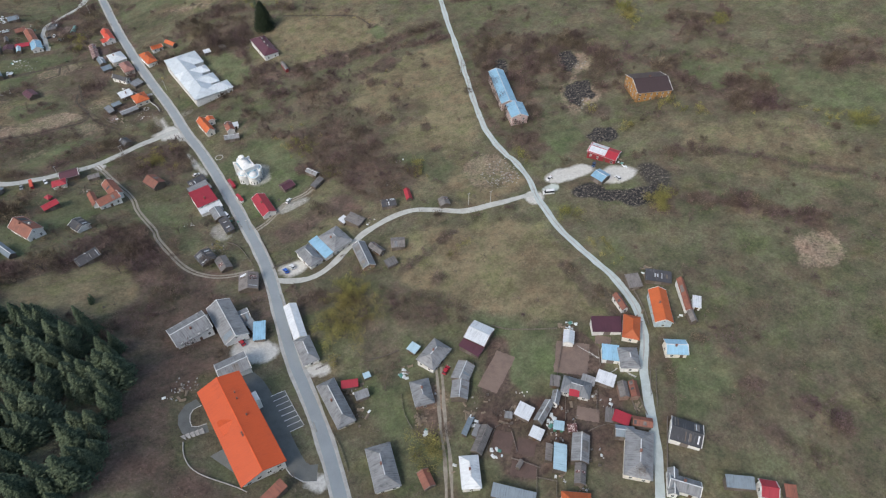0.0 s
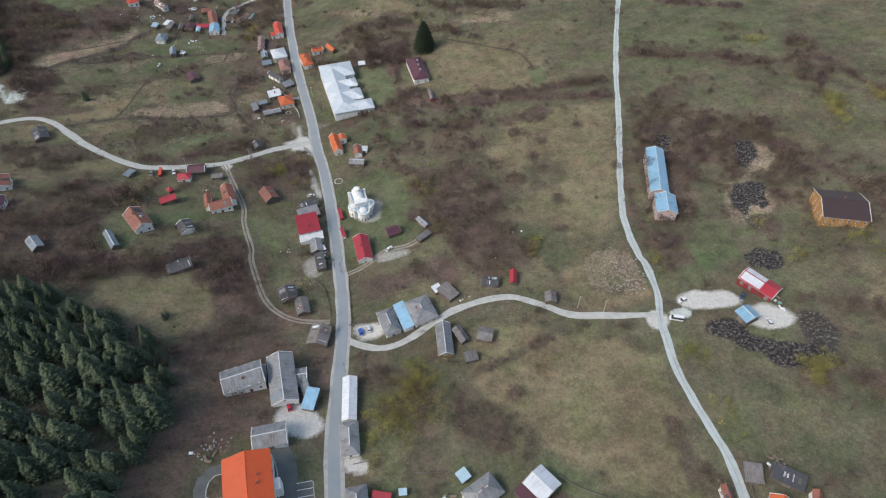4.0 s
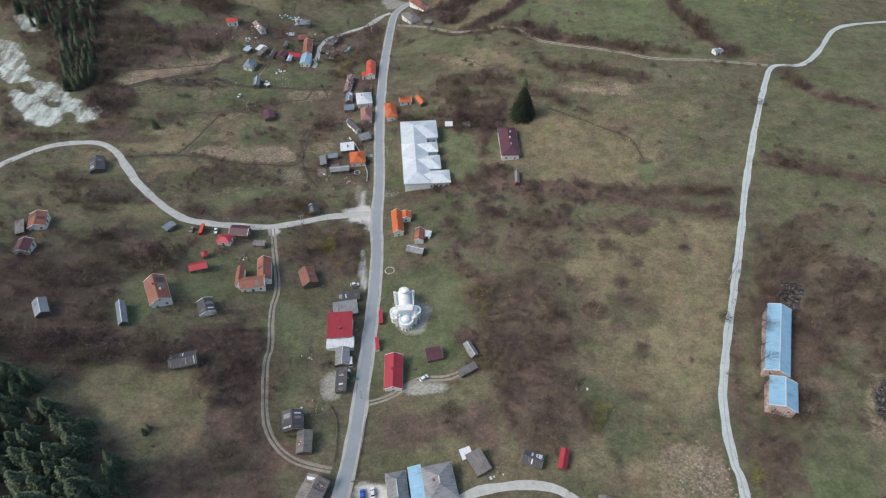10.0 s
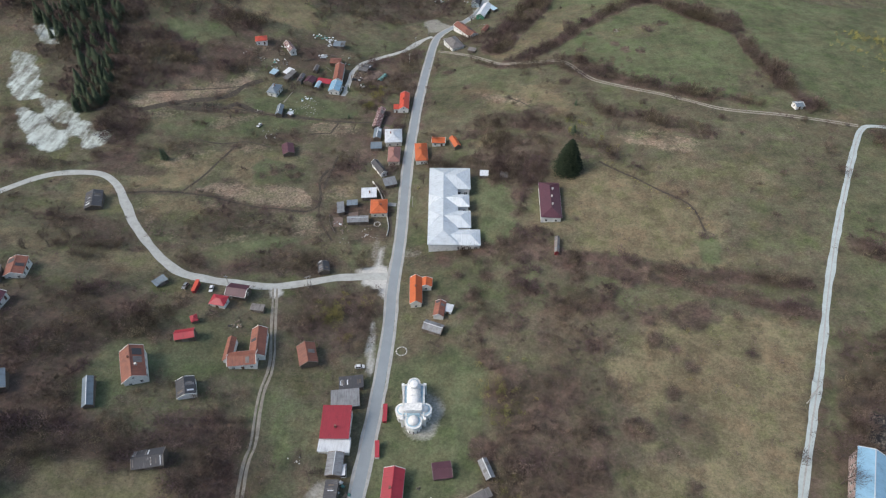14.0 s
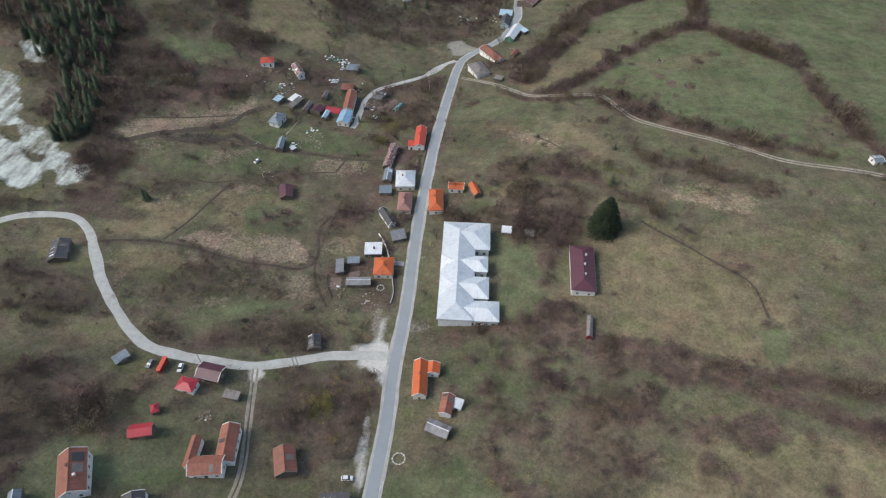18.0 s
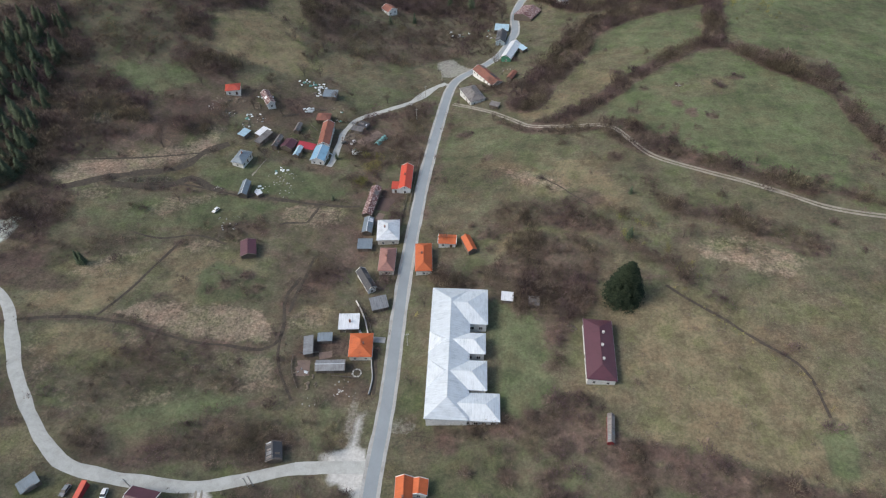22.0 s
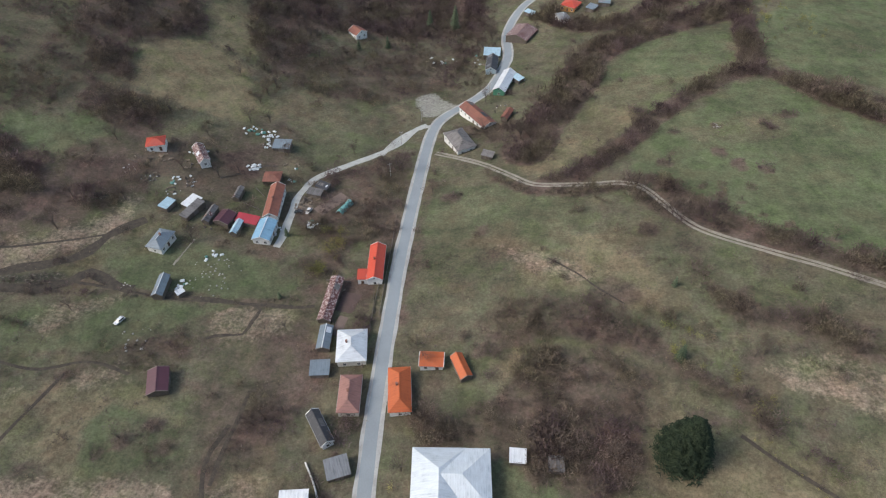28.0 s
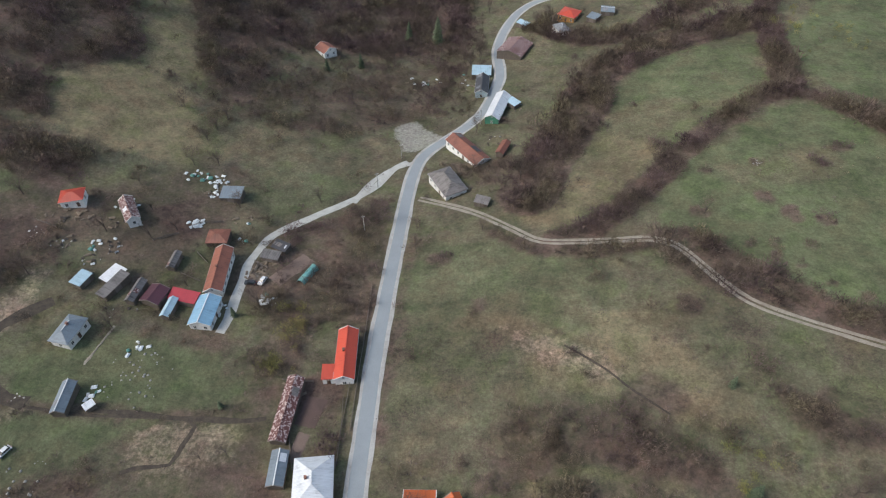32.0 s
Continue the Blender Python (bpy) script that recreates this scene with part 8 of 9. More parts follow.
utility_pole(138.0, 269.7, 8)
utility_pole(69.3, 154.9, 8)
utility_pole(78.7, 149.8, 8)
utility_pole(-103.8, 310.2, 8)
utility_pole(-69.4, 317.3, 8)
utility_pole(-44.1, 599.9, 8)
utility_pole(-51.4, 577.0, 8)
utility_pole(-9.4, 626.7, 8)
utility_pole(135.6, 266.6, 8)
utility_pole(-52.3, 548.5, 8)
utility_pole(-26.9, 209.8, 8)
utility_pole(-30.8, 148.8, 8)
utility_pole(-43.0, 81.5, 8)
utility_pole(-68.3, 318.2, 8)
utility_pole(-28.5, 381.9, 8)
fence([(-38.2, 78.7), (-38.2, 70.8), (-39.7, 61.8)], 1.3)
fence([(-31.2, 147.1), (-32.5, 137.2), (-34.7, 127.4)], 1.6)
fence([(-24.5, 201.1), (-24.9, 187.5), (-25.6, 175.1)], 1.3)
fence([(-26.8, 173.9), (-16.3, 174.9)], 1.3)
fence([(-39.8, 205.9), (-35.9, 200.9), (-34.4, 190.1), (-34.2, 181.1)], 1.2)
fence([(-45.0, 478.5), (-44.7, 465.3), (-44.7, 455.3)], 1.3)
fence([(-44.9, 452.4), (-43.9, 444.3), (-43.8, 437.5)], 1.3)
fence([(-44.7, 518.4), (-43.6, 498.3), (-42.9, 478.5), (-42.1, 461.3)], 1.1)
fence([(95.2, 72.0), (90.9, 60.0), (86.1, 51.0)], 1.3)
fence([(62.3, 18.0), (53.2, 9.0), (44.8, 0.6)], 1.6)
fence([(-65.7, 477.2), (-61.9, 477.0), (-56.2, 477.0)], 1.2)
fence([(-51.3, 398.5), (-46.8, 393.0), (-43.8, 386.1)], 1.1)
fence([(60.6, 29.9), (57.5, 22.5)], 1.3)
fence([(53.9, 64.1), (47.6, 57.9), (42.3, 52.7)], 1.3)
fence([(35.4, 85.4), (40.6, 79.2), (55.4, 69.5)], 1.3)
fence([(13.9, 27.6), (8.2, 20.1)], 1.3)
fence([(12.3, 25.5), (14.8, 23.3), (16.8, 20.8)], 1.3)
fence([(16.8, 20.8), (13.4, 16.6)], 1.3)
fence([(9.3, 35.5), (12.3, 31.6), (15.1, 27.6)], 1.3)
fence([(36.5, 28.8), (43.5, 27.7), (46.6, 24.3)], 1.3)
fence([(19.5, 74.5), (15.7, 69.5), (10.5, 63.7)], 1.3)
fence([(50.1, 39.8), (44.0, 32.9)], 1.3)
fence([(39.0, 44.0), (32.9, 36.4)], 1.3)
fence([(3.6, 42.4), (12.5, 48.5), (16.6, 45.7)], 1.3)
fence([(15.0, 43.4), (12.3, 36.4)], 1.3)
fence([(79.3, 44.1), (70.6, 34.6), (64.2, 27.5)], 1.3)
fence([(61.5, 52.4), (57.8, 46.9)], 1.3)
fence([(57.4, 30.4), (54.8, 24.3)], 1.3)
fence([(-9.9, 78.7), (-12.9, 70.7), (-13.2, 64.2)], 1.3)
fence([(-14.1, 100.3), (-7.2, 98.0), (-1.3, 97.0)], 1.3)
fence([(-32.3, 107.7), (-27.4, 107.9), (-23.8, 107.1)], 1.3)
fence([(62.4, 16.6), (67.7, 8.0)], 1.3)
fence([(73.2, 34.4), (62.7, 23.0)], 1.3)
fence([(-55.7, 448.9), (-59.9, 461.7), (-60.9, 473.5)], 1.2)
fence([(-46.0, 472.0), (-44.6, 460.4), (-44.0, 449.7)], 1.2)
fence([(-116.5, 540.8), (-112.7, 543.7), (-106.1, 545.4)], 1.2)
fence([(-109.9, 527.9), (-105.1, 523.7)], 1.2)
fence([(-112.0, 517.2), (-104.4, 514.5)], 1.2)
fence([(-126.9, 530.8), (-119.7, 536.2)], 1.2)
fence([(-88.9, 526.8), (-83.5, 524.2)], 1.2)
fence([(-167.4, 531.2), (-157.7, 529.0)], 1.2)
fence([(-48.9, 487.4), (-47.7, 476.9)], 1.2)
fence([(-71.6, 370.8), (-70.2, 364.0), (-65.9, 357.0)], 1.2)
fence([(-54.6, 364.1), (-44.5, 364.5)], 1.2)
fence([(-47.4, 390.9), (-43.8, 382.5), (-42.9, 374.2)], 1.2)
fence([(-69.4, 372.2), (-62.3, 373.8)], 1.2)
stone_ring(-20.9, 285.7, 2.2)
stone_ring(-45.5, 366.8, 1.6)
greenhouse(-68.5, 522.1, 66, 8.7, 3.2)
clutter(-115.8, 569.1, 3.9, 16, 'sheet')
clutter(-122.3, 569.9, 2.9, 8, 'sheet')
clutter(-115.7, 560.7, 2.4, 6, 'sheet')
clutter(-114.9, 543.1, 2.3, 10, 'sheet')
clutter(-142.0, 546.4, 4.5, 8, 'sheet')
clutter(-141.7, 512.1, 2.0, 5, 'crate')
clutter(-154.3, 537.0, 3.8, 8, 'log')
clutter(-141.9, 537.2, 4.4, 8, 'mixed')
clutter(-155.1, 523.1, 2.5, 6, 'mixed')
clutter(-83.5, 524.2, 4.0, 10, 'log')
clutter(-79.3, 508.2, 3.0, 4, 'sheet')
clutter(-112.1, 485.6, 5.9, 2, 'sheet')
clutter(-40.7, 670.5, 9.5, 12, 'mixed')
clutter(2.7, 605.6, 4.3, 8, 'mixed')
clutter(-26.2, 215.8, 3.4, 6, 'stone')
clutter(-6.0, 224.5, 0.7, 3, 'crate')
clutter(60.8, 211.2, 2.3, 8, 'mixed')
clutter(-31.7, 222.0, 3.4, 10, 'mixed')
clutter(-97.9, 182.7, 0.6, 2, 'crate')
clutter(34.9, 393.7, 2.0, 5, 'crate')
clutter(-60.7, 360.2, 3.4, 8, 'log')
clutter(-52.4, 230.6, 2.5, 8, 'stone')
clutter(-139.2, 527.5, 2.6, 6, 'mixed')
clutter(-96.2, 536.3, 2.3, 6, 'mixed')
clutter(-62.0, 473.4, 3.9, 6, 'log')
clutter(60.4, 67.0, 3.1, 10, 'sheet')
clutter(18.0, 49.3, 4.4, 18, 'mixed')
clutter(6.8, 40.2, 2.3, 8, 'sheet')
clutter(26.8, 36.6, 2.3, 8, 'mixed')
clutter(48.3, 38.2, 2.0, 10, 'mixed')
clutter(26.8, 53.0, 2.9, 6, 'stone')
clutter(19.2, 21.0, 2.6, 10, 'mixed')
clutter(22.7, 15.3, 2.2, 8, 'mixed')
clutter(-4.9, 85.7, 1.8, 8, 'sheet')
clutter(-9.3, 66.9, 1.2, 8, 'log')
clutter(-9.6, 60.3, 1.2, 5, 'sheet')
clutter(0.5, 71.4, 1.1, 5, 'mixed')
clutter(-20.7, 90.7, 2.2, 10, 'mixed')
clutter(-28.9, 78.6, 2.9, 8, 'crate')
clutter(57.4, 26.5, 1.2, 5, 'log')
clutter(87.7, 55.1, 3.1, 6, 'mixed')
clutter(98.4, 47.7, 4.3, 10, 'mixed')
clutter(106.0, 72.4, 3.3, 12, 'mixed')
clutter(6.4, 57.4, 1.6, 6, 'log')
clutter(-66.4, 363.6, 2.1, 8, 'mixed')
clutter(-50.4, 359.4, 2.8, 8, 'stone')
clutter(-123.9, 568.9, 5.1, 8, 'sheet')
clutter(-114.5, 563.2, 4.6, 12, 'mixed')
clutter(-115.0, 541.7, 3.2, 9, 'sheet')
clutter(-143.0, 517.3, 3.1, 10, 'mixed')
clutter(-162.9, 536.8, 4.4, 10, 'log')
clutter(-157.6, 522.7, 2.7, 8, 'mixed')
clutter(-86.5, 520.8, 3.8, 10, 'log')
clutter(-79.2, 509.7, 3.3, 6, 'sheet')
clutter(-107.7, 472.7, 10.6, 26, 'stone')
clutter(-125.1, 440.2, 6.1, 16, 'stone')
clutter(-113.2, 486.2, 3.3, 5, 'sheet')
clutter(-2.8, 87.3, 2.2, 12, 'mixed')
clutter(-9.0, 65.3, 2.5, 9, 'log')
clutter(5.2, 55.5, 2.8, 8, 'sheet')
clutter(59.5, 69.3, 3.1, 9, 'log')
clutter(97.0, 166.2, 10.9, 60, 'stone')
clutter(92.4, 162.1, 7.2, 30, 'stone')
clutter(-77.3, 124.1, 4.5, 20, 'stone')
clutter(149.0, 133.8, 4.0, 8, 'sheet')
clutter(-124.6, 499.9, 5.7, 8, 'mixed')
clutter(-2.5, 609.2, 4.4, 8, 'mixed')
clutter(-44.2, 673.7, 6.3, 8, 'sheet')
clutter(-18.9, 674.9, 4.6, 8, 'mixed')
clutter(-44.7, 203.3, 3.2, 10, 'stone')
clutter(-48.4, 360.9, 6.1, 10, 'stone')
clutter(28.8, 39.2, 2.4, 8, 'sheet')
clutter(-24.9, 92.0, 2.6, 6, 'mixed')
clutter(-9.2, 43.7, 1.9, 4, 'mixed')
clutter(-94.8, 288.7, 3.3, 8, 'mixed')
clutter(43.8, 197.4, 2.7, 5, 'stone')
clutter(97.7, 578.3, 2.6, 14, 'stone')
clutter(-159, 533, 3, 6, 'crate')
clutter(-154, 524, 3, 8, 'mixed')
clutter(-138, 524, 3, 10, 'mixed')
clutter(-116, 544, 3, 8, 'sheet')
clutter(-94, 503, 2.5, 6, 'sheet')
clutter(-165, 526, 3, 8, 'stone')
clutter(-87, 525, 2.5, 6, 'crate')
clutter(-78, 509, 2.5, 6, 'stone')
clutter(-99, 548, 4, 8, 'mixed')
clutter(-145, 525, 3, 8, 'sheet')
clutter(-119, 467, 2.5, 6, 'sheet')
clutter(-140, 464, 3, 6, 'stone')
clutter(-112, 478, 9, 22, 'stone')
clutter(12, 60, 5, 10, 'mixed')
clutter(38, 38, 5, 10, 'mixed')
clutter(25, 31, 4, 10, 'mixed')
clutter(50, 35, 4, 8, 'mixed')
clutter(33, 20, 4, 8, 'mixed')
clutter(60, 55, 4, 6, 'crate')
clutter(-26, 80, 3, 6, 'mixed')
clutter(-48, 205, 4, 10, 'mixed')
clutter(-40, 172, 3, 8, 'mixed')
clutter(24, 176, 4, 8, 'mixed')
clutter(-60, 352, 3, 6, 'stone')
clutter(-6, 312, 3, 6, 'crate')
clutter(172, 188, 6, 24, 'stone')
clutter(197, 224, 5, 18, 'stone')
clutter(148, 138, 4, 8, 'mixed')
clutter(-82, 120, 4, 14, 'mixed')
clutter(98, 166, 12, 40, 'stone')
clutter(5, 640, 6, 8, 'mixed')
clutter(-17, 668, 5, 8, 'mixed')


# ---- trees and scrub ----
def leafage(name, dark, light, rough=0.9, clumps=0.0):
    m, t, p = nodes_of(name)
    geo = t.nodes.new("ShaderNodeNewGeometry")
    info = t.nodes.new("ShaderNodeObjectInfo")
    col = ramp(t, geo.outputs["Random Per Island"], [(0, dark), (1, light)])
    tone = ramp(t, info.outputs["Random"], [(0, (0.75, 0.78, 0.75)), (1, (1.2, 1.15, 1.1))])
    col = mix(t, 1.0, col, tone, "MULTIPLY")
    if clumps:
        co = t.nodes.new("ShaderNodeTexCoord").outputs["Object"]
        flat = t.nodes.new("ShaderNodeMapping")
        flat.inputs["Scale"].default_value = (1, 1, 0.1)
        t.links.new(co, flat.inputs[0])
        kind = ramp(t, tex_noise(t, flat.outputs[0], 0.15, 3, 0.6), [(0.32, (0.5, 0.46, 0.49)), (0.5, (0.95, 0.92, 0.92)), (0.66, (1.45, 1.42, 1.3))])
        col = mix(t, clumps, col, mix(t, 1.0, col, kind, "MULTIPLY"))
        wide = ramp(t, tex_noise(t, flat.outputs[0], 0.045, 3, 0.5), [(0.38, (1.0, 0.88, 0.94)), (0.62, (1.12, 1.17, 0.86))])
        col = mix(t, clumps, col, mix(t, 1.0, col, wide, "MULTIPLY"))
    t.links.new(col, p.inputs["Base Color"])
    p.inputs["Roughness"].default_value = rough
    p.inputs["Specular IOR Level"].default_value = 0.15
    return m


M_TWIG = leafage("bare_twigs", (0.09, 0.073, 0.073), (0.178, 0.146, 0.145), clumps=1.0)
M_BUD = leafage("budding_twigs", (0.17, 0.16, 0.06), (0.33, 0.32, 0.135), clumps=0.7)
M_NEEDLE = leafage("spruce_needles", (0.045, 0.064, 0.046), (0.135, 0.17, 0.105))
M_OLDNEEDLE = leafage("old_spruce_needles", (0.014, 0.022, 0.015), (0.05, 0.066, 0.038))
M_BARK = plain("grey_bark", (0.1, 0.08, 0.07), 0.95)


def twig_cloud(rng, count, high, wide, length, thick, upward=0.6, droop=0.0):
    """Thin three-cornered twigs that fill an uneven crown."""
    v, f = np.zeros((count, 3, 3)), np.arange(count * 3).reshape(-1, 3)
    lobes = rng.rand(5, 3) * [wide * 1.2, wide * 1.2, high * 0.6] - [wide * 0.6, wide * 0.6, -high * 0.3]
    which = lobes[rng.randint(0, 5, count)]
    c = which + rng.randn(count, 3) * [wide * 0.3, wide * 0.3, high * 0.17]
    c[:, 2] = np.clip(c[:, 2], high * 0.06, high)
    out = c - [0, 0, high * 0.2]
    d = out / (np.linalg.norm(out, axis=1)[:, None] + 1e-6) + rng.randn(count, 3) * 0.55
    d[:, 2] += upward - droop
    d /= np.linalg.norm(d, axis=1)[:, None]
    side = np.cross(d, rng.randn(count, 3))
    side /= np.linalg.norm(side, axis=1)[:, None]
    ln = length * (0.5 + rng.rand(count))[:, None]
    v[:, 0], v[:, 1], v[:, 2] = c - side * thick, c + side * thick, c + d * ln
    return v.reshape(-1, 3), f


TRNG = np.random.RandomState(21)
SHRUBS = [twig_cloud(TRNG, 74, 1.0, 0.58, 0.24, 0.026) for _ in range(14)]
BUDS = [twig_cloud(TRNG, 230, 1.0, 0.55, 0.12, 0.014) for _ in range(7)]


def thicket(label, kind, spots):
    """A stand of scrub nobody could count: middle, half sizes, turn, height and density of each patch."""
    verts, faces, base = [], [], 0
    stock = BUDS if kind == "bud" else SHRUBS
    for cx, cy, rx, ry, turn, high, dens in spots:
        n = int(min(430, max(3, dens * math.pi * rx * ry / 8.5)))
        a, rad = TRNG.rand(n) * math.tau, np.sqrt(TRNG.rand(n)) * (0.6 + 0.75 * TRNG.rand(n))
        u, w = rx * rad * np.cos(a), ry * rad * np.sin(a)
        if rx > 3.5 * ry:
            u, w = rx * (2 * TRNG.rand(n) - 1), ry * TRNG.randn(n) * 0.5
        k = radians(turn)
        x, y = cx + u * math.cos(k) - w * math.sin(k), cy + u * math.sin(k) + w * math.cos(k)
        clump = value_noise(x, y, 9, 31)
        keep = (near_road(x, y) > 1.0) & (clump > 0.55 - 0.5 * min(dens, 1.2))
        for sx, sy, rr in SITES:
            keep &= np.hypot(x - sx, y - sy) > rr * 0.8 + 0.8
        x, y = x[keep], y[keep]
        z = gz(x, y) - 0.1
        for px, py, pz in zip(x, y, z):
            sv, sf = stock[TRNG.randint(len(stock))]
            s = high * (0.55 + 0.65 * TRNG.rand())
            b = TRNG.rand() * math.tau
            wide = s * (0.9 + 0.5 * TRNG.rand())
            c, q = math.cos(b) * wide, math.sin(b) * wide
            out = np.empty_like(sv)
            out[:, 0] = px + sv[:, 0] * c - sv[:, 1] * q
            out[:, 1] = py + sv[:, 0] * q + sv[:, 1] * c
            out[:, 2] = pz + sv[:, 2] * s
            verts.append(out)
            faces.append(sf + base)
            base += len(sv)
    if not verts:
        return
    name = "budding_bushes" if kind == "bud" else "scrub"
    me = mesh_of(name, np.concatenate(verts), np.concatenate(faces), M_BUD if kind == "bud" else M_TWIG)
    tagged(new(name, me), label, "bushes", kind="stuff")


thicket("low willow scrub along a field ditch", "bud", [(83, 408, 13, 1.6, -48, 1.2, 1.3), (97, 392, 12, 1.6, -48, 1.2, 1.3), (109, 380, 9, 1.6, -38, 1.2, 1.3), (118, 368, 9, 1.6, -72, 1.2, 1.3)])
thicket("yellow-green budding willow bushes", "bud", [(-11, 127, 13, 22, -37, 4.2, 1.0), (-14, 52, 6, 7, -34, 6, 1.2), (66, 199, 4, 6, -41, 3.5, 1), (141, 101, 7, 5, -15, 3.5, 0.9), (101, 88, 5, 7, -14, 3, 0.8), (63, 195, 4, 6, -19, 3.5, 1), (258, 250, 5, 16, -23, 4, 0.8), (62, 190, 3, 6, -2, 3, 1), (-41, 201, 5, 8, 3, 3, 0.6), (-51, 301, 9, 6, 4, 3.5, 0.6), (-6, 134, 9, 14, -16, 3.4, 1.0), (-47, 304, 10, 14, 11, 3, 0.5), (-67, 497, 5, 13, 10, 3.5, 0.9)])
thicket("yellow-green budding willow bushes", "bud", [(20, 260, 10, 11, -4, 3.5, 0.5), (-25, 378, 4, 7, 6, 3.5, 1), (-49, 299, 7, 11, 11, 3.5, 0.5), (-57, 302, 7, 6, 10, 4, 0.6), (24, 227, 7, 7, -3, 3.5, 0.4), (60, 447, 6, 10, 1, 3, 0.6), (82, 425, 4, 5, 3, 3, 0.7), (-71, 484, 3, 5, 6, 4, 1), (113, 169, 3, 7, -17, 4, 1), (46, 132, 9, 4, -16, 3.5, 0.5), (-71, 482, 2, 5, 4, 4, 1), (75, 433, 6, 6, 3, 3, 0.6), (155, 686, 19, 26, -4, 3, 0.3)])
thicket("yellow-green budding willow bushes", "bud", [(291, 203, 7, 6, 0, 5, 0.8), (264, 258, 7, 6, 0, 5, 0.8), (264, 84, 7, 6, 0, 5, 0.8), (141, 99, 7, 6, 0, 5, 0.8), (102, 118, 7, 6, 0, 5, 0.8)])
thicket("yellow-green budding willow bushes", "bud", [(264, 551, 25, 32, 7, 3, 0.4), (99, 94, 5, 6, -36, 3, 0.9), (144, 102, 6, 8, -37, 3.5, 0.9), (98, 285, 14, 16, 0, 2.5, 0.25), (-25, 384, 4, 10, 5, 3, 0.6), (253, 104, 24, 10, -44, 3, 0.3), (25, 273, 14, 12, -5, 2.6, 0.4)])


thicket("yellow-green budding trees along the eastern hedgerows", "bud", [(259, 249, 8, 6, 0, 4.5, 0.9), (289, 253, 10, 6, -20, 4.5, 0.7), (326, 255, 9, 7, 0, 5, 0.8), (175, 156, 6, 5, 0, 3.5, 0.8), (211, 144, 9, 5, -30, 3.5, 0.7), (263, 337, 8, 6, 0, 4.5, 0.7), (168, 182, 5, 4, 0, 3.2, 0.8), (206, 160, 7, 5, 0, 3.5, 0.7)])


def scrub_over(label, x0, x1, y0, y1, step, seed):
    """Bushes all over a stretch of country, as thick and as high as its cover says."""
    rng = np.random.RandomState(seed)
    x, y = (v.ravel() for v in np.meshgrid(np.arange(x0, x1, step), np.arange(y0, y1, step)))
    x, y = x + (rng.rand(len(x)) - 0.5) * step * 1.3, y + (rng.rand(len(x)) - 0.5) * step * 1.3
    c = cover_at(x, y)
    clump = value_noise(x, y, 9, seed) * 0.65 + value_noise(x, y, 4, seed + 1) * 0.35
    keep = rng.rand(len(x)) < np.clip(c["scrub"] * 2.2 - 0.05, 0, 1) * np.clip((clump - 0.74 + 0.62 * c["scrub"]) * 5.0, 0.02, 1)
    keep[keep] &= near_road(x[keep], y[keep]) > 1.5
    for sx, sy, rr in SITES:
        keep &= np.hypot(x - sx, y - sy) > rr * 0.8 + 0.8
    x, y, n = x[keep], y[keep], int(keep.sum())
    pick, b = rng.randint(0, len(SHRUBS), n), rng.rand(n) * math.tau
    s = np.maximum(c["high"][keep], 1.2) * (0.5 + 0.7 * rng.rand(n) ** 1.5) * (0.35 + 1.7 * clump[keep] ** 1.5)
    wide = s * (0.85 + 0.5 * rng.rand(n))
    sv = np.array([q[0] for q in SHRUBS])[pick]
    cb, sb = (np.cos(b) * wide)[:, None], (np.sin(b) * wide)[:, None]
    out = np.stack([x[:, None] + sv[:, :, 0] * cb - sv[:, :, 1] * sb, y[:, None] + sv[:, :, 0] * sb + sv[:, :, 1] * cb, gz(x, y)[:, None] - 0.1 + sv[:, :, 2] * s[:, None]], -1)
    me = mesh_of("scrub", out.reshape(-1, 3), np.arange(n * sv.shape[1]).reshape(-1, 3), M_TWIG)
    tagged(new("scrub", me), label, "bushes", kind="stuff")


scrub_over("brown leafless scrub between the sheds of the western slope", -330, -29, 60, 340, 2.1, 101)
scrub_over("brown leafless scrub and hedges on the old western terraces", -330, -38, 340, 470, 2.2, 102)
scrub_over("dense purple-brown thickets round the western hamlet", -360, -38, 470, 620, 2.2, 103)
scrub_over("dense purple-brown thickets on the northern banks", -360, 30, 620, 860, 2.5, 104)
scrub_over("brown leafless scrub and hedges of the lower meadows", -29, 330, -60, 250, 2.1, 105)
scrub_over("brown leafless hedges round the school fields", -38, 330, 250, 470, 2.1, 106)
scrub_over("thick purple-brown hedgerows between the green fields", -30, 340, 470, 800, 2.2, 107)


def lone_bushes(label, n, x0, x1, y0, y1, seed):
    """Single bushes and small clumps, strewn over the rough meadows."""
    rng = np.random.RandomState(seed)
    x, y = x0 + (x1 - x0) * rng.rand(n), y0 + (y1 - y0) * rng.rand(n)
    c = cover_at(x, y)
    keep = (c["gravel"] + c["rock"] + c["ash"] + c["bare"] + 0.7 * c["pale"] < 0.3) & (c["green"] < 0.6) & (c["dry"] < 0.75)
    spots = [(px, py, r, r, 0, h, d) for px, py, r, h, d in zip(x[keep], y[keep], 1.2 + 2.6 * rng.rand(n) ** 2, 1.4 + 2.6 * rng.rand(n), 1.1 + 0.8 * rng.rand(n))]
    thicket(label, "bare", spots)


lone_bushes("single leafless bushes strewn over the western slope", 330, -300, -40, 130, 560, 71)
lone_bushes("single leafless bushes strewn over the eastern meadows", 360, -10, 270, 20, 560, 72)
lone_bushes("single leafless bushes strewn over the northern banks", 260, -220, 220, 440, 740, 73)


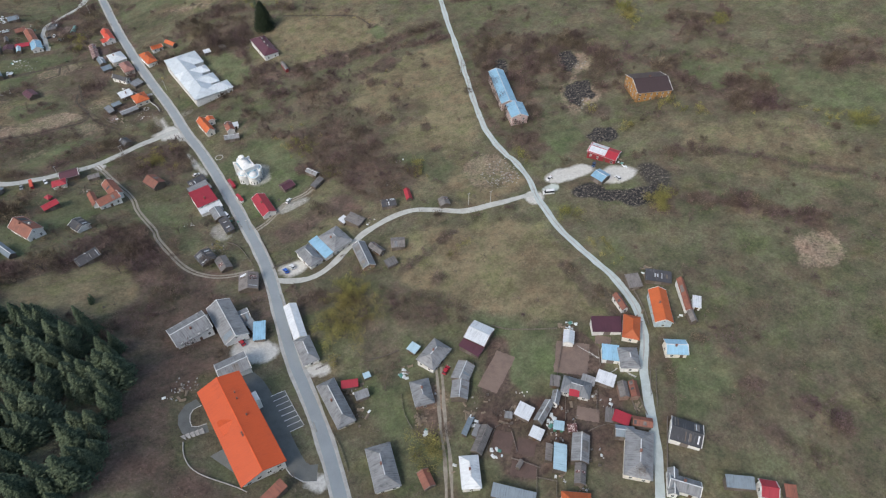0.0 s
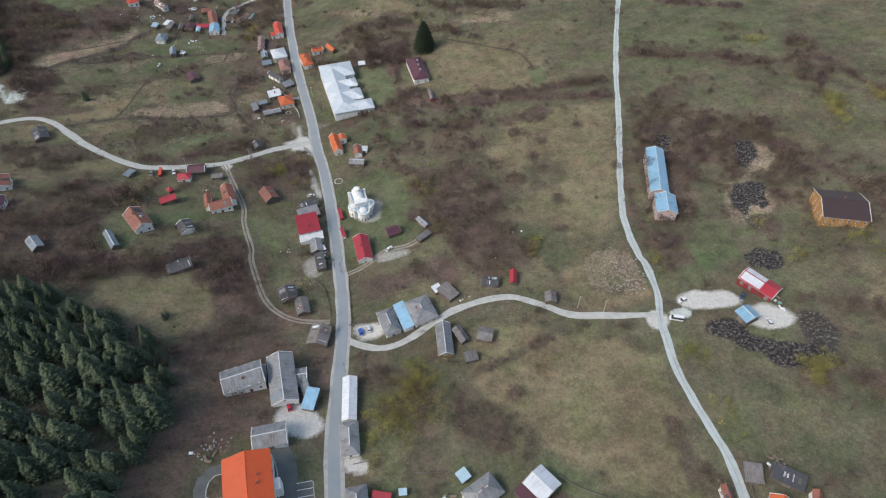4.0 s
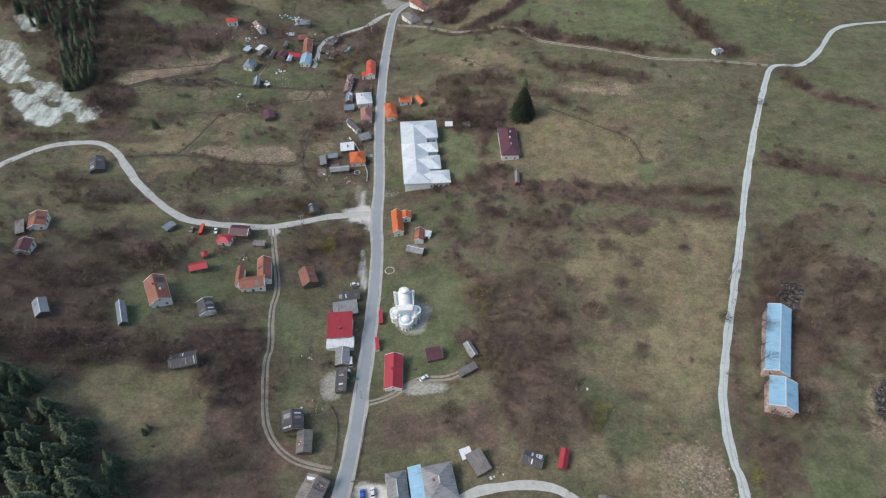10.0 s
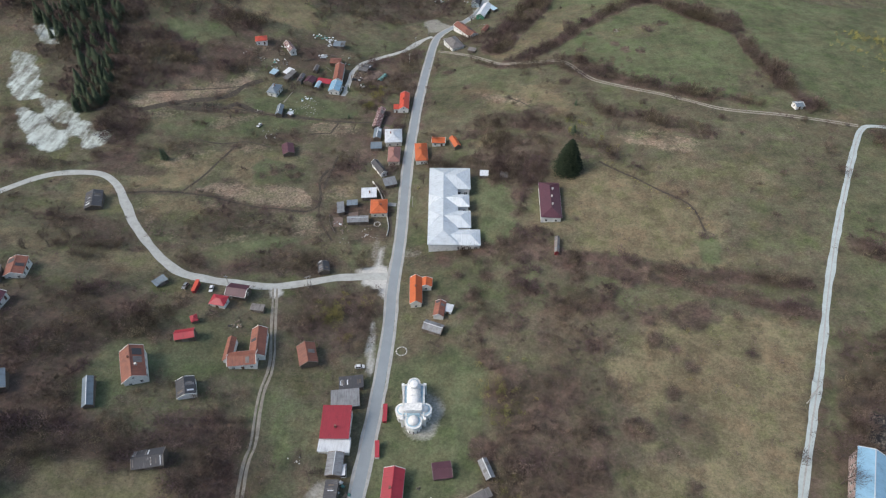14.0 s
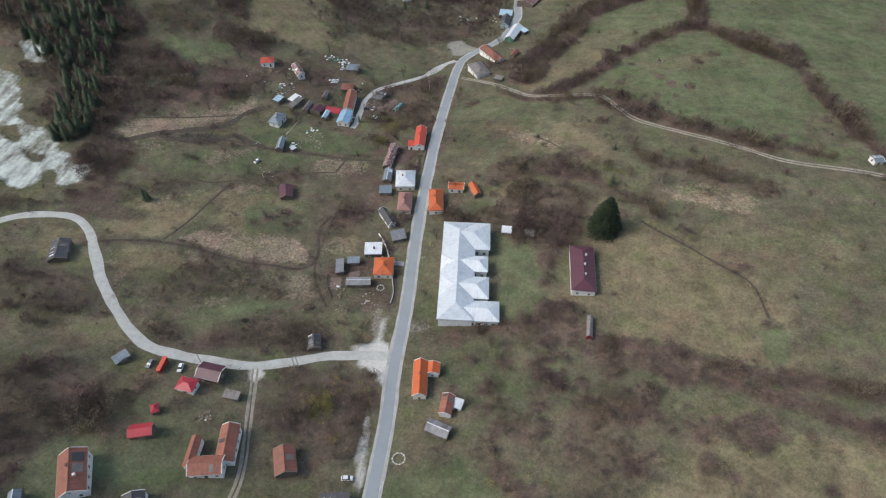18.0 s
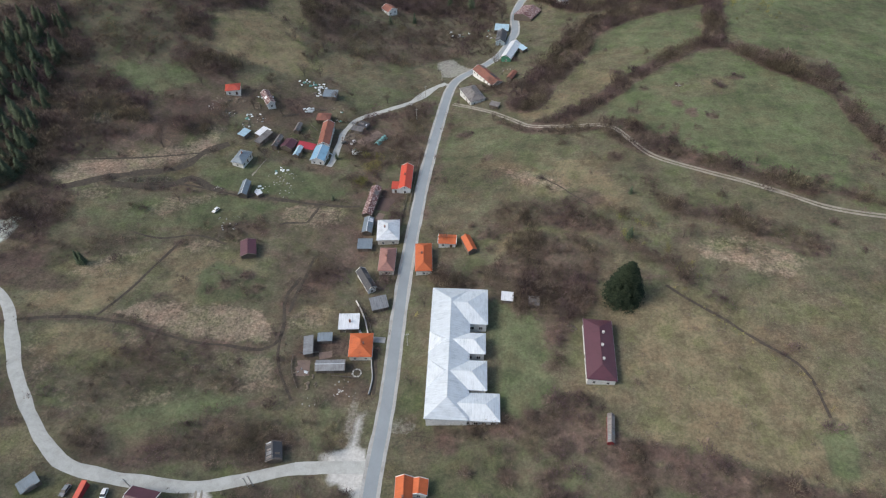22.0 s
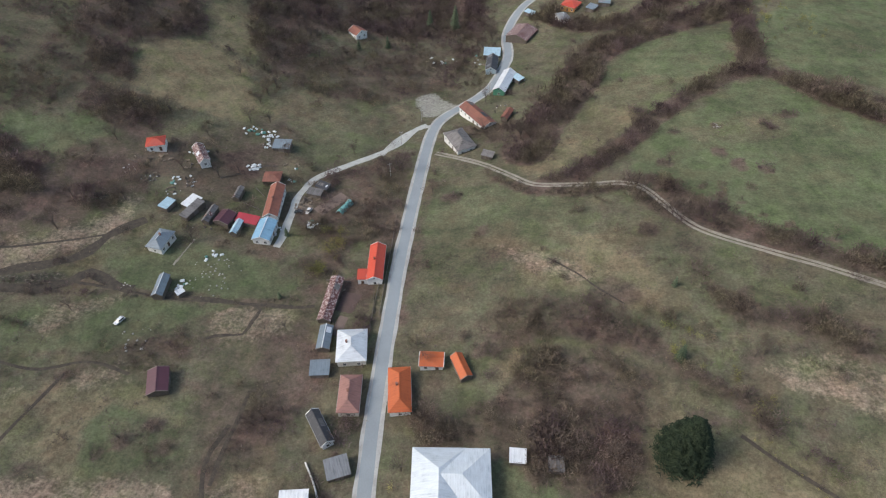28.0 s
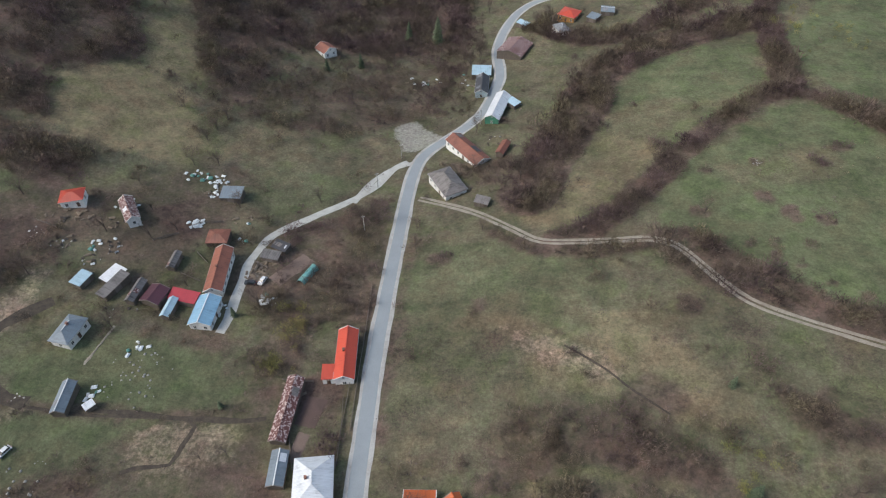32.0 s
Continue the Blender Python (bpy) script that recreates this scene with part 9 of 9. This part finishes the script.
def make_spruce(seed):
    """A spruce one metre high: whorls of drooping boughs, each a feather of small sprays."""
    rng = np.random.RandomState(seed)
    ob = new("spruce", None)
    tagged(ob, "dark green spruce with drooping boughs", "tree", "spruces")
    bm = bmesh.new()
    tapered(bm, (0, 0, -0.05), (0, 0, 0.97), 0.016, 0.002)
    part("trunk", bm, M_BARK, ob)
    v, levels = [], 27
    lean = 0.8 + 0.4 * rng.rand(8)
    for k in range(levels):
        u = k / (levels - 1)
        z, r = 0.07 + 0.92 * u, 0.215 * (1 - u) ** 0.72 + 0.007
        n = int(13 - 8 * u)
        for j in range(n):
            a = (j + rng.rand() * 0.9) * math.tau / n + k * 0.7
            long = r * (0.7 + 0.45 * rng.rand()) * lean[int(a / math.tau * 8) % 8]
            dip = 0.015 + 0.05 * rng.rand()
            d, s = np.array([math.cos(a), math.sin(a), 0]), np.array([-math.sin(a), math.cos(a), 0])
            for q in range(4):
                g = 0.2 + 0.8 * (q + rng.rand()) / 4
                p = d * long * g + [0, 0, z - dip * g * g]
                span = long * (0.4 - 0.2 * g) + 0.014
                for way in (-1, 1):
                    tip = p + (d * 0.6 + s * way * (0.5 + 0.5 * rng.rand())) * span + [0, 0, -0.3 * rng.rand() * span]
                    v += [p - d * 0.014, tip, p + d * 0.022 + [0, 0, -0.012 * rng.rand()]]
    crown = new("crown", mesh_of("crown", np.array(v), np.arange(len(v)).reshape(-1, 3), M_NEEDLE))
    crown.parent = ob
    return ob


def big_spruce(x, y, h):
    """An old broad spruce: many fine drooping boughs, each a feather of small sprays."""
    rng = np.random.RandomState(77)
    ob = new("spruce", None)
    ob.matrix_basis = pose(x, y, float(gz(x, y)))
    tagged(ob, "old broad dark green spruce behind the school", "tree", "spruces")
    bm = bmesh.new()
    tapered(bm, (0, 0, -0.5), (0, 0, h * 0.97), h * 0.02, 0.05, 8)
    part("trunk", bm, M_BARK, ob)
    v, levels = [], 46
    for k in range(levels):
        u = k / (levels - 1)
        z, r = h * (0.05 + 0.93 * u), h * (0.37 * (1 - u) ** 0.6 + 0.01)
        n = int(22 - 13 * u)
        for j in range(n):
            a = (j + rng.rand() * 0.9) * math.tau / n + k * 0.7
            long, dip = r * (0.72 + 0.4 * rng.rand()), h * (0.02 + 0.05 * rng.rand())
            d, s = np.array([math.cos(a), math.sin(a), 0]), np.array([-math.sin(a), math.cos(a), 0])
            m = 7
            for q in range(m):
                g = 0.25 + 0.75 * (q + rng.rand()) / m
                p = d * long * g + [0, 0, z - dip * g * g]
                reach_ = long * (0.3 - 0.17 * g) + 0.35
                for way in (-1, 1):
                    tip = p + (d * 0.6 + s * way * (0.5 + 0.5 * rng.rand())) * reach_ + [0, 0, -0.25 * rng.rand() * reach_]
                    v += [p - d * 0.22, tip, p + d * 0.3 + [0, 0, -0.15 * rng.rand()]]
    crown = new("crown", mesh_of("crown", np.array(v), np.arange(len(v)).reshape(-1, 3), M_OLDNEEDLE))
    crown.parent = ob


def make_bare_tree(seed):
    """A leafless tree one metre high: forked trunk, limbs and a haze of twigs."""
    rng = np.random.RandomState(seed)
    ob = new("bare_tree", None)
    tagged(ob, "leafless grey-brown tree with a twiggy crown", "tree", "bare trees")
    bm = bmesh.new()
    tapered(bm, (0, 0, -0.05), (0.01, 0, 0.4), 0.022, 0.014)
    tips = []
    for k in range(8):
        a, up = k * 2.4 + rng.rand(), 0.3 + 0.06 * k
        tip = (0.26 * math.cos(a) * (0.7 + 0.5 * rng.rand()), 0.26 * math.sin(a) * (0.7 + 0.5 * rng.rand()), up + 0.2 + 0.15 * rng.rand())
        tapered(bm, (0, 0, min(0.4, 0.2 + 0.03 * k)), tip, 0.011, 0.004, 5)
        tips.append(tip)
    part("trunk", bm, M_BARK, ob)
    v, f = twig_cloud(rng, 420, 1.0, 0.4, 0.2, 0.0045, 0.5)
    v[:, 2] = 0.25 + v[:, 2] * 0.75
    crown = new("crown", mesh_of("crown", v, f, M_TWIG))
    crown.parent = ob
    return ob


SPRUCES = [make_spruce(k) for k in range(4)]
BARE = [make_bare_tree(k + 40) for k in range(5)]
used = set()


def stand(stock, x, y, h, k, wide=1.0):
    m = pose(x, y, float(gz(x, y)), 0, 0, (k * 77) % 360) @ Matrix.Diagonal((h * wide, h * wide, h, 1))
    src = stock[k % len(stock)]
    if src.name in used:
        ob = copy_thing(src, m)
        ob.matrix_basis = m
    else:
        used.add(src.name)
        src.matrix_basis = m


STRNG = random.Random(9)
count_trees = [0]


def spruce(x, y, h, wide=1.0):
    count_trees[0] += 1
    stand(SPRUCES, x, y, h, count_trees[0], wide)


def forest(corners, n, low, high, apart):
    """Spruces close together inside an outline."""
    p = np.array(corners, float)
    rng = np.random.RandomState(n)
    x, y = p[:, 0].min() + np.ptp(p[:, 0]) * rng.rand(n * 30), p[:, 1].min() + np.ptp(p[:, 1]) * rng.rand(n * 30)
    ok = inside(x, y, corners) > 0
    placed = []
    for px, py in zip(x[ok], y[ok]):
        if len(placed) < n and all((px - a) ** 2 + (py - b) ** 2 > apart**2 for a, b in placed):
            placed.append((px, py))
            spruce(float(px), float(py), STRNG.uniform(low, high), STRNG.uniform(0.95, 1.55))


forest([(-178, 212), (-150, 206), (-128, 194), (-110, 180), (-97, 165), (-91, 148), (-94, 132), (-103, 116), (-109, 98), (-118, 88), (-150, 95), (-190, 150)], 185, 9, 19, 3.9)
forest([(-326, 535), (-295, 546), (-262, 572), (-246, 507), (-224, 440), (-240, 434), (-262, 480), (-300, 511)], 105, 6, 13, 3.6)
big_spruce(54.4, 410.0, 22)
spruce(-36.8, 719.8, 17)
spruce(-54.0, 723.1, 12)
spruce(-172.0, 401.0, 8)
spruce(-173.6, 400.8, 8)
spruce(62.4, 474.6, 5)
spruce(59.3, 443.2, 8)
spruce(-100.7, 189.4, 5)
spruce(-76.1, 683.1, 9)
spruce(-92.3, 672.7, 7)
spruce(-81.1, 466.3, 4)
spruce(-88.2, 500.9, 5)
spruce(-101.4, 187.3, 5)


def bare_trees(n, x0, x1, y0, y1, low, high, seed):
    """Single leafless trees among the scrub."""
    rng = np.random.RandomState(seed)
    x, y = x0 + (x1 - x0) * rng.rand(n * 6), y0 + (y1 - y0) * rng.rand(n * 6)
    c = cover_at(x, y)
    keep = (np.maximum.reduce([c[k] for k in c if k not in ("brown", "scrub", "high")]) < 0.5) & (near_road(x, y) > 4) & (c["brown"] + 0.5 * rng.rand(len(x)) > 0.4)
    for sx, sy, rr in SITES:
        keep &= np.hypot(x - sx, y - sy) > rr + 1.5
    for px, py in list(zip(x[keep], y[keep]))[:n]:
        stand(BARE, float(px), float(py), float(rng.uniform(low, high)), int(rng.randint(1000)))


bare_trees(70, -260, 0, 150, 480, 4, 8, 1)
bare_trees(60, 0, 240, 60, 420, 4, 7, 2)
bare_trees(90, -200, 60, 480, 780, 6, 11, 3)
bare_trees(40, 60, 260, 420, 760, 4, 7, 4)
for k, (tx, ty, th) in enumerate([(136.5, 235, 10), (133.5, 227, 9), (131, 219, 9), (139, 244, 9), (128, 207, 7), (-128, 532, 7), (-121, 538, 7), (-133, 546, 7), (-108, 512, 6), (-22, 440, 7), (-17, 418, 8), (-25, 402, 8), (-24, 364, 7), (30, 398, 7), (36, 408, 8), (26, 412, 7), (-4, 56, 6), (14, 51, 6), (-9, 66, 7), (40, 8, 6), (-14, 84, 7), (-62, 212, 8), (-58, 226, 7), (-88, 205, 8)]):
    stand(BARE, tx, ty, th, k * 7 + 3, 1.1)


# ---- dead grass, weeds and low briars between the thickets ----
def tufts(label, count, x0, x1, y0, y1, seed, material, low, high, wild=True):
    rng = np.random.RandomState(seed)
    stock = [twig_cloud(rng, 14, 1.0, 0.8, 0.6, 0.07, 0.3) for _ in range(6)]
    x, y = x0 + (x1 - x0) * rng.rand(count), y0 + (y1 - y0) * rng.rand(count)
    c = cover_at(x, y)
    rough = value_noise(x, y, 38, seed) * 0.6 + value_noise(x, y, 11, seed + 1) * 0.4
    keep = (near_road(x, y) > 0.6) & (c["gravel"] + c["rock"] + c["ash"] + 0.7 * c["bare"] + 0.6 * c["pale"] < 0.4) & (rough + rng.rand(count) * 0.2 > 0.6 + 0.25 * c["green"])
    for sx, sy, rr in SITES:
        keep &= np.hypot(x - sx, y - sy) > rr * 0.9 + 0.5
    x, y = x[keep], y[keep]
    z = gz(x, y) - 0.05
    n = len(x)
    pick, s, b = rng.randint(0, 6, n), low + (high - low) * rng.rand(n) ** 2, rng.rand(n) * math.tau
    sv = np.array([q[0] for q in stock])[pick] * s[:, None, None]
    cb, sb = np.cos(b)[:, None], np.sin(b)[:, None]
    out = np.stack([x[:, None] + sv[:, :, 0] * cb - sv[:, :, 1] * sb, y[:, None] + sv[:, :, 0] * sb + sv[:, :, 1] * cb, z[:, None] + sv[:, :, 2]], -1)
    me = mesh_of("weeds", out.reshape(-1, 3), np.arange(n * 42).reshape(-1, 3), material)
    tagged(new("weeds", me), label, "weeds", kind="stuff")


M_STRAW = leafage("dead_grass", (0.16, 0.125, 0.075), (0.36, 0.29, 0.18))
M_BRIAR = leafage("brown_briars", (0.06, 0.048, 0.045), (0.17, 0.138, 0.125))
tufts("tufts of dead straw-coloured grass", 12000, -330, 300, 0, 780, 51, M_STRAW, 0.3, 0.8)
tufts("low brown briars and dry weeds", 24000, -330, 300, 0, 780, 53, M_BRIAR, 0.4, 1.9)
